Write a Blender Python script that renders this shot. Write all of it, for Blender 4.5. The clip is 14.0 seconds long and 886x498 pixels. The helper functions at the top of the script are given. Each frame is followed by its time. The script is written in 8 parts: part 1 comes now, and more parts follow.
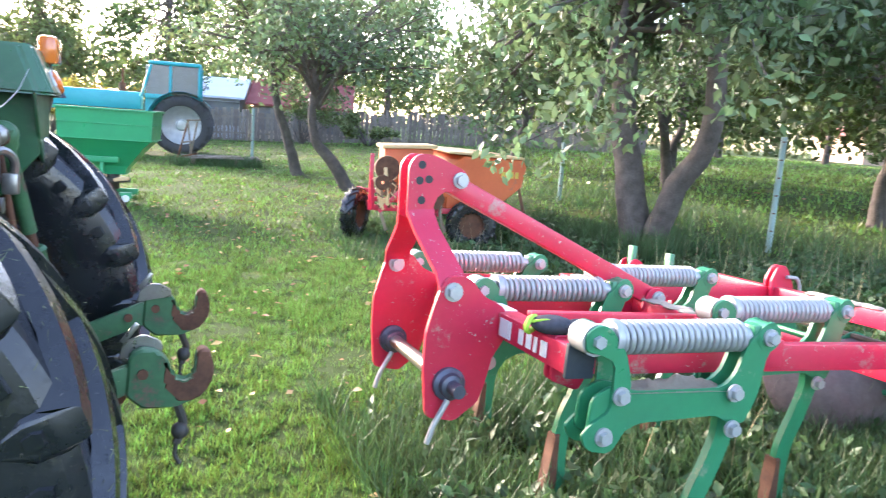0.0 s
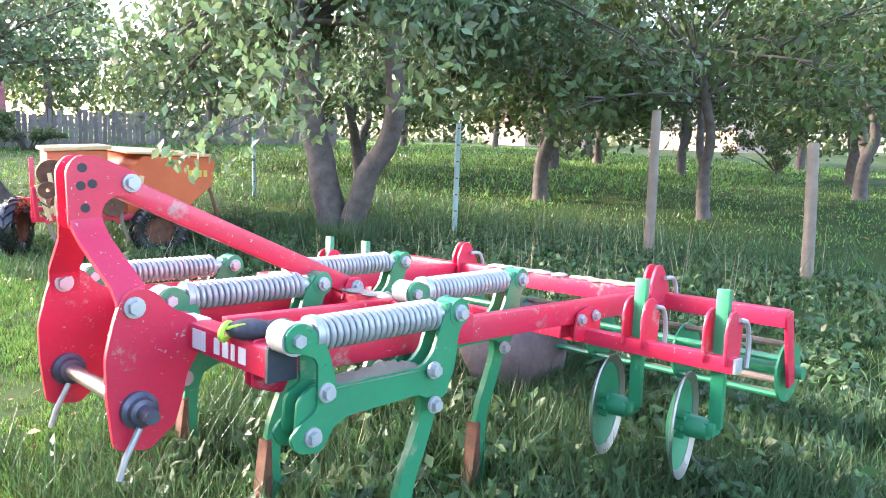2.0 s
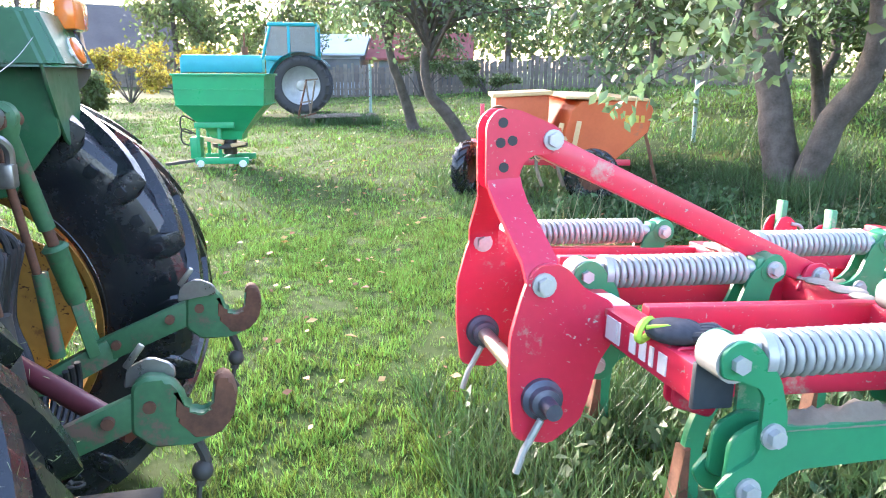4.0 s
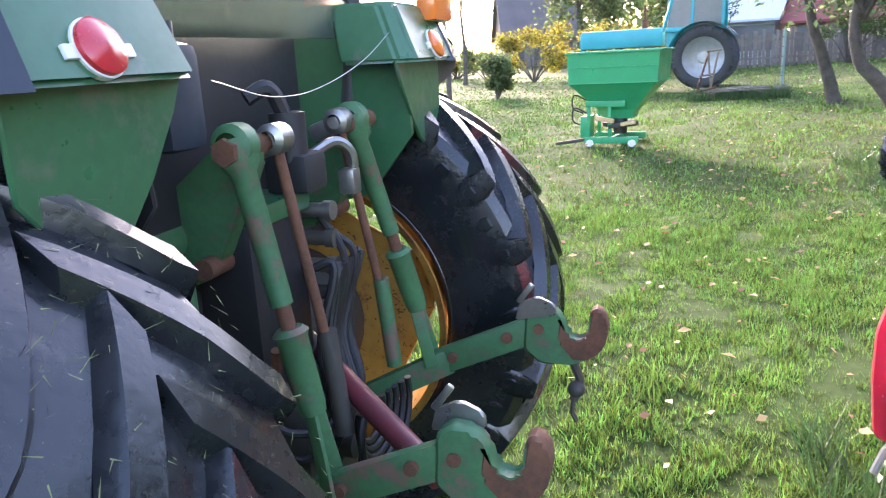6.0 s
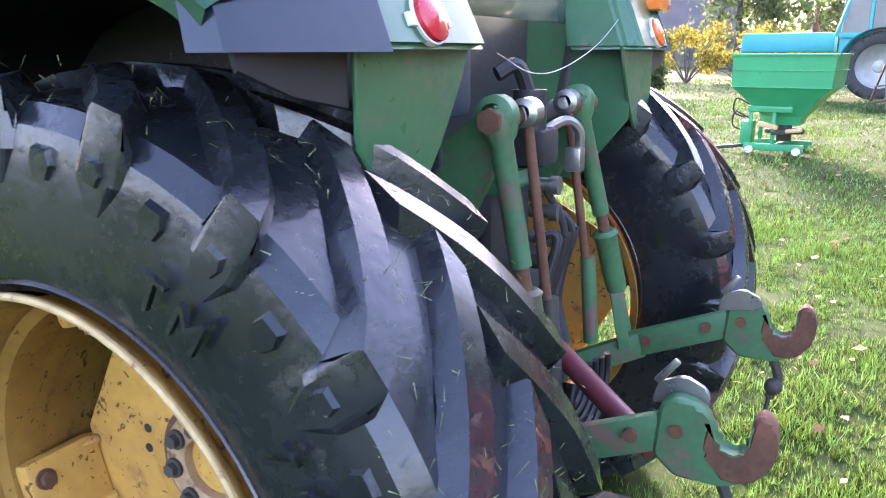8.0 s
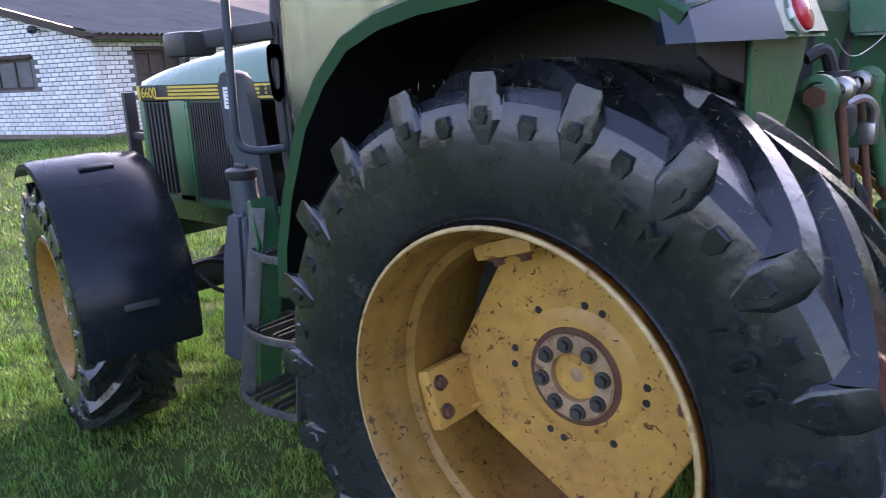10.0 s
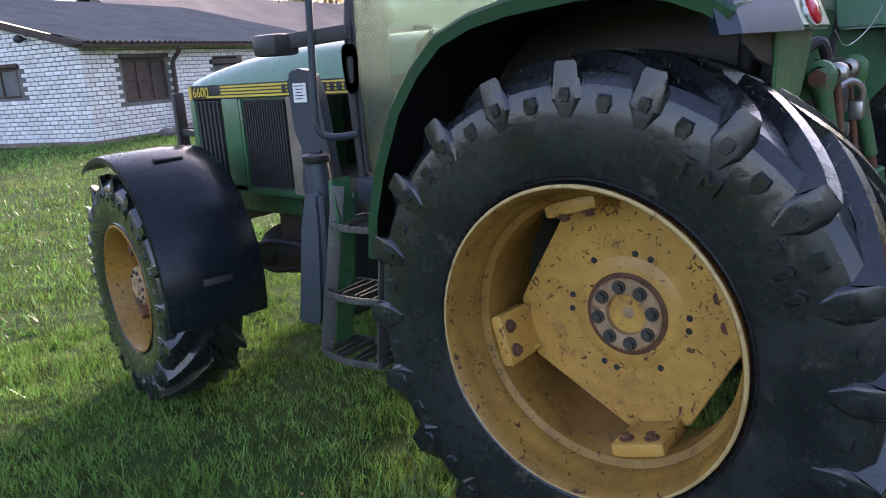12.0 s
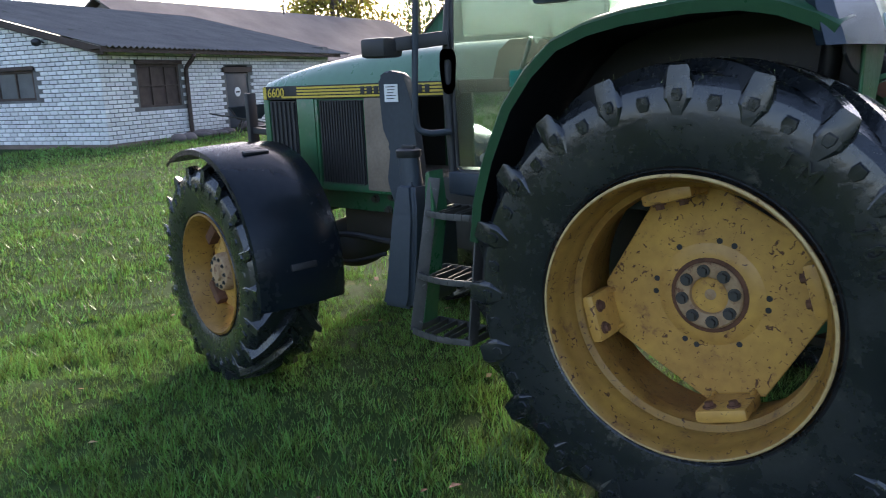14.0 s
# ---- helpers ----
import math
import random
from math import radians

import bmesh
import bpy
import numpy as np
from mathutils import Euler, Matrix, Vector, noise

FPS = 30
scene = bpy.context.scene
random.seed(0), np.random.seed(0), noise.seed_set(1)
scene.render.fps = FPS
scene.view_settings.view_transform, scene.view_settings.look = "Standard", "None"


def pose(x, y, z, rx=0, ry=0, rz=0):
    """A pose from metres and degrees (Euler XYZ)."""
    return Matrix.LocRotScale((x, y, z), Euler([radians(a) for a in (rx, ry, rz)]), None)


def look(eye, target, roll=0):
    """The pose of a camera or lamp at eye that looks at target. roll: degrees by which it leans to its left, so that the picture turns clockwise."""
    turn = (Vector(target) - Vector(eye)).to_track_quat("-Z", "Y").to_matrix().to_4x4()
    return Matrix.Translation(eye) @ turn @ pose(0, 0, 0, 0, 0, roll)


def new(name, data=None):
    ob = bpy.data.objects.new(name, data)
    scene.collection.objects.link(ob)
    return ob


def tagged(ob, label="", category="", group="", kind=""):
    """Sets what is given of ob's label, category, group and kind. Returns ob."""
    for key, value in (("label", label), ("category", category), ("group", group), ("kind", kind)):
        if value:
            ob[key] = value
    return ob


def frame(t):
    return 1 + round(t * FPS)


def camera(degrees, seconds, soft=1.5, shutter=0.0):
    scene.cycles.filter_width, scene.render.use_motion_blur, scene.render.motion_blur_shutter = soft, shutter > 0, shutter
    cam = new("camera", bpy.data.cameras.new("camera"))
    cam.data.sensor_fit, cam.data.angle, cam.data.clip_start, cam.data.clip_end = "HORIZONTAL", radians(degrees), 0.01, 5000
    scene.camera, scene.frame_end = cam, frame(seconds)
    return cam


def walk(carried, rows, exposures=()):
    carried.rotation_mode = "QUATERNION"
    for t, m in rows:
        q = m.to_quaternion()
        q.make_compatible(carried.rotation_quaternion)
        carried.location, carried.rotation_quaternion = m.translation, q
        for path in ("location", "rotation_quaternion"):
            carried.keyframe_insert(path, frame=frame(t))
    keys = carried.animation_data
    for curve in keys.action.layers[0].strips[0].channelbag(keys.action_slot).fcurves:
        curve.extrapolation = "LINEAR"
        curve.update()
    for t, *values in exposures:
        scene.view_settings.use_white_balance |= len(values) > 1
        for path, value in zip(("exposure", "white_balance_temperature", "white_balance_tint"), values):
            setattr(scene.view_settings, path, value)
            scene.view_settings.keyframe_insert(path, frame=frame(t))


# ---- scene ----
# world: the tractor stands along x and looks to -x, its left side to -y; the lawn is z = 0
cam = camera(61.5, 14.0, soft=1.0, shutter=0.2)
PATH = [
    (0, (0.902, -2.714, 1.695), (1.646, -0.885, 1.381), 4.1),
    (0.5, (0.909, -2.697, 1.711), (1.952, -1.017, 1.409), 4.3),
    (1, (0.956, -2.71, 1.71), (2.204, -1.175, 1.42), 3.7),
    (1.5, (0.984, -2.702, 1.703), (2.376, -1.295, 1.413), 2.6),
    (2, (0.986, -2.659, 1.693), (2.383, -1.257, 1.402), 1.9),
    (2.5, (1.083, -2.568, 1.683), (2.281, -0.995, 1.38), 0.5),
    (3, (1.213, -2.435, 1.692), (2.057, -0.655, 1.348), -1.1),
    (3.2, (1.226, -2.399, 1.694), (1.925, -0.563, 1.323), -1.0),
    (5.3, (1.317, -1.825, 1.735), (1.204, 0.1, 1.203), -2.0),
    (5.5, (1.333, -1.793, 1.728), (1.02, 0.114, 1.213), -3.4),
    (6, (1.342, -1.73, 1.735), (0.742, 0.11, 1.232), -3.1),
    (6.5, (1.341, -1.713, 1.744), (0.598, 0.067, 1.216), 0.8),
    (7, (1.284, -1.739, 1.738), (0.446, -0.002, 1.206), -0.4),
    (7.2, (1.255, -1.763, 1.727), (0.385, -0.038, 1.211), -0.6),
    (9.3, (1.041, -2.367, 1.704), (0.086, -0.689, 1.181), 0.6),
    (9.5, (1.056, -2.434, 1.694), (-0.007, -0.816, 1.193), -0.3),
    (10, (0.998, -2.568, 1.707), (-0.269, -1.1, 1.217), -2.9),
    (10.5, (0.869, -2.769, 1.686), (-0.411, -1.31, 1.203), -4.1),
    (11, (0.833, -2.888, 1.674), (-0.37, -1.365, 1.191), -3.9),
    (11.5, (0.914, -2.996, 1.68), (-0.272, -1.46, 1.194), -3.4),
    (12, (1.019, -3.115, 1.694), (-0.195, -1.601, 1.21), -3.8),
    (12.5, (1.01, -3.229, 1.714), (-0.271, -1.768, 1.241), -4.4),
    (13, (0.893, -3.416, 1.688), (-0.392, -1.952, 1.234), -4.4),
    (13.5, (0.828, -3.558, 1.669), (-0.45, -2.086, 1.222), -4.0),
    (14, (0.858, -3.613, 1.663), (-0.335, -2.071, 1.218), -2.2),
]
EXPOSURES = [(0, 3.1, 6350, 24), (3, 3.3, 6150, 25), (5.3, 3.25, 6300, 17), (6, 3.15, 6450, 29), (6.5, 3.65, 6800, 36), (7, 3.65, 6700, 36), (9.3, 2.95, 6100, 38), (10.5, 2.4, 6600, 36), (11, 2.95, 6500, 33), (11.5, 2.82, 6500, 36), (12, 2.25, 6600, 32), (12.5, 1.12, 6600, 32), (13, 0.95, 6500, 30), (13.5, 1.25, 6400, 25), (14, 1.8, 6300, 22)]
walk(cam, [(t, look(eye, target, roll)) for t, eye, target, roll in PATH], EXPOSURES)
SKY, SUN = 0.15, 2.0

# ---- light ----
SUN_AZ, SUN_EL = radians(-24), radians(20)   # azimuth from +y, clockwise seen from above
world = bpy.data.worlds.new("sky_world")
scene.world = world
world.use_nodes = True
wn = world.node_tree.nodes
sky = wn.new("ShaderNodeTexSky")
sky.sky_type, sky.sun_disc = "NISHITA", False
sky.sun_elevation, sky.sun_rotation = SUN_EL, SUN_AZ
sky.air_density, sky.dust_density, sky.ozone_density = 1.0, 2.0, 1.0
wn["Background"].inputs[1].default_value = SKY
world.node_tree.links.new(sky.outputs[0], wn["Background"].inputs[0])
sun = new("sun", bpy.data.lights.new("sun", "SUN"))
sun.data.energy, sun.data.angle, sun.data.color = SUN, radians(10.0), (1.0, 0.90, 0.74)
sun_way = Vector((math.sin(SUN_AZ) * math.cos(SUN_EL), math.cos(SUN_AZ) * math.cos(SUN_EL), math.sin(SUN_EL)))
sun.matrix_world = look(sun_way * 50, (0, 0, 0))


# ---- materials ----
def material(name, c1, c2=None, scale=6.0, rough=0.5, metal=0.0, bump=0.0, fine=60.0, mix=0.5, stain=None, stain_scale=3.0, stain_at=0.62, spread=0.0, coat=0.0, trans=0.0, rough2=None, per="", fleck=None):
    """Two scales of noise between two colours, an optional stain with a shape of its own, grain and relief."""
    m = bpy.data.materials.new(name)
    m.use_nodes = True
    n, l = m.node_tree.nodes, m.node_tree.links
    b = n["Principled BSDF"]
    b.inputs["Metallic"].default_value = metal
    b.inputs["Coat Weight"].default_value = coat
    co = n.new("ShaderNodeTexCoord")
    big, small = n.new("ShaderNodeTexNoise"), n.new("ShaderNodeTexNoise")
    big.inputs["Scale"].default_value, small.inputs["Scale"].default_value = scale, fine
    big.inputs["Detail"].default_value = small.inputs["Detail"].default_value = 5
    for t in (big, small):
        l.new(co.outputs["Object"], t.inputs["Vector"])
    add = n.new("ShaderNodeMath"); add.operation = "MULTIPLY_ADD"
    l.new(small.outputs[0], add.inputs[0]); add.inputs[1].default_value = 0.5
    l.new(big.outputs[0], add.inputs[2])
    ramp = n.new("ShaderNodeMapRange")
    ramp.inputs[1].default_value, ramp.inputs[2].default_value = 0.75 - 0.28 * mix / 0.5, 0.75 + 0.28
    l.new(add.outputs[0], ramp.inputs[0])
    c2 = c2 or tuple(v * 0.72 for v in c1)
    mixer = n.new("ShaderNodeMix"); mixer.data_type = "RGBA"
    mixer.inputs[6].default_value, mixer.inputs[7].default_value = (*c1, 1), (*c2, 1)
    l.new(ramp.outputs[0], mixer.inputs[0])
    colour = mixer.outputs[2]
    if stain:
        st = n.new("ShaderNodeTexNoise"); st.inputs["Scale"].default_value = stain_scale; st.inputs["Detail"].default_value = 8
        st.inputs["Roughness"].default_value = 0.7
        l.new(co.outputs["Object"], st.inputs["Vector"])
        sr = n.new("ShaderNodeMapRange"); sr.inputs[1].default_value, sr.inputs[2].default_value = stain_at, stain_at + 0.08
        l.new(st.outputs[0], sr.inputs[0])
        sm = n.new("ShaderNodeMix"); sm.data_type = "RGBA"; sm.inputs[7].default_value = (*stain, 1)
        l.new(sr.outputs[0], sm.inputs[0]); l.new(colour, sm.inputs[6])
        colour = sm.outputs[2]
    if fleck:
        fc, fs, fa = fleck
        ft = n.new("ShaderNodeTexNoise"); ft.inputs["Scale"].default_value = fs; ft.inputs["Detail"].default_value = 6; ft.inputs["Distortion"].default_value = 1.5
        l.new(co.outputs["Object"], ft.inputs["Vector"])
        fr = n.new("ShaderNodeMapRange"); fr.inputs[1].default_value, fr.inputs[2].default_value = fa, fa + 0.04
        l.new(ft.outputs[0], fr.inputs[0])
        fm = n.new("ShaderNodeMix"); fm.data_type = "RGBA"; fm.inputs[7].default_value = (*fc, 1)
        l.new(fr.outputs[0], fm.inputs[0]); l.new(colour, fm.inputs[6])
        colour = fm.outputs[2]
    if spread:
        if per == "object":
            src = n.new("ShaderNodeObjectInfo").outputs["Random"]
        else:
            src = n.new("ShaderNodeNewGeometry").outputs["Random Per Island"]
        hs = n.new("ShaderNodeHueSaturation")
        v = n.new("ShaderNodeMapRange"); v.inputs[3].default_value, v.inputs[4].default_value = 1 - spread, 1 + spread
        l.new(src, v.inputs[0]); l.new(v.outputs[0], hs.inputs["Value"])
        h = n.new("ShaderNodeMapRange"); h.inputs[3].default_value, h.inputs[4].default_value = 0.5 - spread * 0.06, 0.5 + spread * 0.06
        l.new(src, h.inputs[0]); l.new(h.outputs[0], hs.inputs["Hue"])
        l.new(colour, hs.inputs["Color"]); colour = hs.outputs[0]
    l.new(colour, b.inputs["Base Color"])
    rr = n.new("ShaderNodeMapRange")
    rr.inputs[3].default_value, rr.inputs[4].default_value = max(rough - 0.1, 0.03), min(rough + 0.12, 1) if rough2 is None else rough2
    l.new(ramp.outputs[0], rr.inputs[0]); l.new(rr.outputs[0], b.inputs["Roughness"])
    if bump:
        bp = n.new("ShaderNodeBump"); bp.inputs["Strength"].default_value = 0.6; bp.inputs["Distance"].default_value = bump
        l.new(add.outputs[0], bp.inputs["Height"]); l.new(bp.outputs[0], b.inputs["Normal"])
    if trans:
        tr = n.new("ShaderNodeBsdfTranslucent"); l.new(colour, tr.inputs["Color"])
        ms = n.new("ShaderNodeMixShader"); ms.inputs[0].default_value = trans
        l.new(b.outputs[0], ms.inputs[1]); l.new(tr.outputs[0], ms.inputs[2])
        l.new(ms.outputs[0], n["Material Output"].inputs[0])
    return m


def glass(name, tint):
    m = bpy.data.materials.new(name)
    m.use_nodes = True
    n, l = m.node_tree.nodes, m.node_tree.links
    tr, gl, fr, mx = n.new("ShaderNodeBsdfTransparent"), n.new("ShaderNodeBsdfGlossy"), n.new("ShaderNodeFresnel"), n.new("ShaderNodeMixShader")
    tr.inputs[0].default_value = (*tint, 1)
    gl.inputs["Roughness"].default_value = 0.03
    fr.inputs[0].default_value = 1.5
    l.new(fr.outputs[0], mx.inputs[0]); l.new(tr.outputs[0], mx.inputs[1]); l.new(gl.outputs[0], mx.inputs[2])
    l.new(mx.outputs[0], n["Material Output"].inputs[0])
    return m


M = dict(
    ground=material("lawn_soil", (0.046, 0.080, 0.020), (0.020, 0.034, 0.010), scale=1.3, fine=22, rough=0.95, bump=0.02, stain=(0.10, 0.11, 0.03), stain_scale=0.6, stain_at=0.56),
    grass=material("grass_blades", (0.165, 0.265, 0.052), (0.095, 0.175, 0.032), scale=0.7, fine=4, rough=0.42, spread=0.75, trans=0.35),
    weeds=material("tall_grass", (0.044, 0.100, 0.032), (0.080, 0.140, 0.050), scale=1.4, fine=6, rough=0.5, spread=0.4, trans=0.3),
    dry=material("dry_stalks", (0.36, 0.31, 0.18), (0.22, 0.2, 0.1), rough=0.8, spread=0.3),
    clippings=material("grass_clippings", (0.20, 0.21, 0.09), (0.10, 0.12, 0.045), scale=9, fine=40, rough=0.8, spread=0.4),
    litter=material("fallen_leaves", (0.30, 0.13, 0.045), (0.42, 0.27, 0.16), scale=3, fine=9, rough=0.7, spread=0.5, trans=0.2),
    rubber=material("tyre_rubber", (0.0068, 0.0085, 0.0105), (0.018, 0.0205, 0.022), scale=5, fine=45, rough=0.21, rough2=0.44, bump=0.0045, coat=0.28, stain=(0.050, 0.046, 0.040), stain_scale=9, stain_at=0.60, fleck=((0.10, 0.09, 0.075), 60, 0.70)),
    rubber_dry=material("grey_rubber", (0.040, 0.040, 0.042), (0.065, 0.064, 0.062), scale=5, fine=40, rough=0.75, bump=0.004),
    yellow=material("yellow_wheel_paint", (0.60, 0.340, 0.072), (0.37, 0.188, 0.045), scale=4.5, fine=26, rough=0.42, bump=0.002, stain=(0.27, 0.125, 0.045), stain_scale=9, stain_at=0.575, fleck=((0.11, 0.042, 0.018), 34, 0.622)),
    hub=material("rust_stained_hub", (0.42, 0.28, 0.15), (0.26, 0.15, 0.075), scale=16, fine=70, rough=0.7, bump=0.002, stain=(0.15, 0.065, 0.03), stain_scale=22, stain_at=0.56),
    worn_edge=material("worn_rim_edge", (0.50, 0.36, 0.15), (0.34, 0.21, 0.08), scale=22, fine=80, rough=0.55, stain=(0.16, 0.07, 0.03), stain_scale=20, stain_at=0.58),
    rust=material("rusty_steel", (0.155, 0.062, 0.030), (0.070, 0.034, 0.020), scale=14, fine=90, rough=0.85, bump=0.003),
    green=material("tractor_green_paint", (0.030, 0.130, 0.055), (0.020, 0.092, 0.040), scale=3, fine=35, rough=0.33, bump=0.001, stain=(0.085, 0.125, 0.080), stain_scale=4, stain_at=0.57, coat=0.2),
    green_old=material("worn_green_paint", (0.045, 0.150, 0.060), (0.030, 0.095, 0.042), scale=9, fine=60, rough=0.55, bump=0.002, stain=(0.14, 0.085, 0.060), stain_scale=9, stain_at=0.535),
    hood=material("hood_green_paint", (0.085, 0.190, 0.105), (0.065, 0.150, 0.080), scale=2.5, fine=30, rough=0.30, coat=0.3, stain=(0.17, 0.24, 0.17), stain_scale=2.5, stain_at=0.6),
    black=material("black_plastic", (0.012, 0.012, 0.013), (0.022, 0.022, 0.024), scale=4, fine=50, rough=0.5, bump=0.001),
    mudguard=material("black_mudguard", (0.010, 0.017, 0.025), (0.018, 0.025, 0.033), scale=2.5, fine=25, rough=0.22, bump=0.0008),
    tank=material("grey_plastic_tank", (0.026, 0.037, 0.050), (0.020, 0.028, 0.037), scale=3, fine=40, rough=0.55),
    iron=material("dark_cast_iron", (0.030, 0.032, 0.028), (0.055, 0.048, 0.038), scale=7, fine=50, rough=0.65, bump=0.004),
    worn_step=material("worn_black_steel", (0.060, 0.060, 0.062), (0.11, 0.105, 0.10), scale=14, fine=70, rough=0.5, metal=0.5, stain=(0.22, 0.21, 0.20), stain_scale=18, stain_at=0.62),
    grille=material("grille_mesh", (0.018, 0.018, 0.018), (0.03, 0.03, 0.03), rough=0.6),
    steel=material("bare_steel", (0.42, 0.41, 0.39), (0.30, 0.28, 0.26), scale=9, fine=70, rough=0.35, metal=0.9, stain=(0.22, 0.14, 0.09), stain_scale=7, stain_at=0.68),
    pin=material("blue_grey_pin", (0.115, 0.125, 0.165), (0.075, 0.08, 0.10), scale=12, fine=60, rough=0.4, metal=0.4, stain=(0.20, 0.14, 0.10), stain_scale=18, stain_at=0.62),
    zinc=material("zinc_plated_steel", (0.46, 0.47, 0.46), (0.34, 0.35, 0.34), scale=7, fine=60, rough=0.38, metal=0.35),
    red=material("red_implement_paint", (0.62, 0.020, 0.060), (0.52, 0.017, 0.050), scale=3, fine=40, rough=0.36, coat=0.15, stain=(0.40, 0.22, 0.18), stain_scale=6, stain_at=0.60, fleck=((0.42, 0.33, 0.27), 45, 0.665)),
    green_new=material("fresh_green_paint", (0.020, 0.220, 0.095), (0.016, 0.180, 0.080), scale=4, fine=40, rough=0.36, coat=0.15, stain=(0.22, 0.27, 0.18), stain_scale=6, stain_at=0.61),
    dust=material("dried_soil", (0.38, 0.32, 0.25), (0.28, 0.23, 0.18), scale=10, fine=70, rough=0.95, bump=0.01),
    orange=material("faded_orange_paint", (0.62, 0.125, 0.030), (0.52, 0.10, 0.026), scale=3, fine=30, rough=0.5, stain=(0.34, 0.12, 0.06), stain_scale=4, stain_at=0.63),
    cream=material("faded_cream_lid", (0.66, 0.46, 0.24), (0.56, 0.36, 0.16), scale=4, fine=30, rough=0.55, stain=(0.42, 0.2, 0.1), stain_scale=5, stain_at=0.66),
    spreader=material("bright_green_paint", (0.012, 0.33, 0.13), (0.010, 0.27, 0.11), scale=3, fine=30, rough=0.35, stain=(0.06, 0.25, 0.12), stain_scale=4, stain_at=0.64),
    blue=material("turquoise_paint", (0.012, 0.40, 0.44), (0.010, 0.33, 0.37), scale=3, fine=30, rough=0.38),
    white=material("white_paint", (0.78, 0.78, 0.75), (0.66, 0.66, 0.63), scale=5, fine=40, rough=0.5),
    paper=material("paper_label", (0.74, 0.74, 0.72), (0.66, 0.66, 0.64), rough=0.6),
    ink=material("black_print", (0.02, 0.02, 0.02), rough=0.6),
    gold=material("yellow_stripe", (0.62, 0.45, 0.06), (0.52, 0.38, 0.05), rough=0.4),
    lamp_red=material("red_reflector", (0.55, 0.030, 0.035), (0.45, 0.02, 0.03), scale=30, fine=120, rough=0.2, coat=0.6),
    lamp_orange=material("orange_lens", (0.80, 0.20, 0.03), (0.7, 0.15, 0.02), rough=0.2, coat=0.6),
    maroon=material("maroon_cylinder", (0.16, 0.028, 0.035), (0.11, 0.024, 0.028), scale=8, rough=0.45, stain=(0.2, 0.12, 0.08), stain_scale=9, stain_at=0.64),
    hose=material("black_hose", (0.012, 0.012, 0.013), rough=0.55),
    bark=material("apple_bark", (0.140, 0.116, 0.098), (0.062, 0.051, 0.043), scale=7, fine=40, rough=0.95, bump=0.025, stain=(0.16, 0.17, 0.12), stain_scale=5, stain_at=0.62),
    leaf=material("apple_leaves", (0.150, 0.215, 0.105), (0.085, 0.140, 0.055), scale=1.2, fine=5, rough=0.38, spread=0.5, trans=0.4),
    leaf_far=material("orchard_leaves", (0.095, 0.140, 0.042), (0.060, 0.095, 0.028), scale=0.9, fine=4, rough=0.55, spread=0.5, trans=0.4),
    leaf_yellow=material("autumn_leaves", (0.32, 0.25, 0.035), (0.16, 0.17, 0.03), scale=0.9, fine=4, rough=0.6, spread=0.5, trans=0.5),
    leaf_pale=material("sunlit_leaves", (0.15, 0.19, 0.07), (0.10, 0.14, 0.05), scale=0.9, fine=4, rough=0.5, spread=0.45, trans=0.5),
    fruit=material("green_apple_skin", (0.30, 0.38, 0.10), (0.42, 0.40, 0.12), scale=12, rough=0.35),
    brick=material("silicate_brick", (0.74, 0.73, 0.71), (0.56, 0.55, 0.53), scale=2.2, fine=40, rough=0.9, bump=0.004, spread=0.14, per="object", stain=(0.52, 0.50, 0.47), stain_scale=1.6, stain_at=0.62),
    brick_far=material("silicate_brick_row", (0.74, 0.73, 0.71), (0.56, 0.55, 0.53), scale=2.2, fine=40, rough=0.9, bump=0.004, spread=0.14, stain=(0.52, 0.50, 0.47), stain_scale=1.6, stain_at=0.62),
    mortar=material("mortar", (0.15, 0.145, 0.138), (0.10, 0.097, 0.093), scale=5, rough=0.95, bump=0.004),
    concrete=material("concrete", (0.20, 0.150, 0.115), (0.13, 0.10, 0.078), scale=2.5, fine=30, rough=0.95, bump=0.01),
    stone=material("field_stone", (0.20, 0.155, 0.145), (0.11, 0.088, 0.082), scale=4, fine=30, rough=0.9, bump=0.012),
    slate=material("corrugated_cement_roof", (0.155, 0.138, 0.126), (0.105, 0.094, 0.088), scale=1.2, fine=20, rough=0.9, bump=0.004, stain=(0.075, 0.078, 0.055), stain_scale=1.5, stain_at=0.60),
    tin=material("brown_roof", (0.150, 0.125, 0.115), (0.115, 0.096, 0.09), scale=0.8, fine=12, rough=0.85, bump=0.003),
    wood=material("grey_wood", (0.24, 0.20, 0.165), (0.15, 0.125, 0.10), scale=5, fine=60, rough=0.9, bump=0.006, spread=0.2, per="object"),
    wood_brown=material("brown_stained_wood", (0.070, 0.046, 0.036), (0.048, 0.032, 0.026), scale=5, fine=50, rough=0.8, bump=0.003),
    wood_old=material("weathered_post", (0.25, 0.20, 0.145), (0.16, 0.125, 0.09), scale=6, fine=60, rough=0.92, bump=0.008),
    post=material("pale_green_post", (0.30, 0.42, 0.38), (0.24, 0.34, 0.31), scale=6, rough=0.6, stain=(0.22, 0.17, 0.12), stain_scale=9, stain_at=0.64),
    green_wood=material("green_boards", (0.045, 0.155, 0.085), (0.035, 0.120, 0.066), scale=2, fine=30, rough=0.75, spread=0.12, per="object"),
    red_wood=material("red_brown_boards", (0.21, 0.050, 0.042), (0.16, 0.040, 0.035), scale=2, rough=0.75),
    pale_wall=material("pale_blue_wall", (0.50, 0.56, 0.62), (0.44, 0.50, 0.56), scale=1.5, rough=0.9),
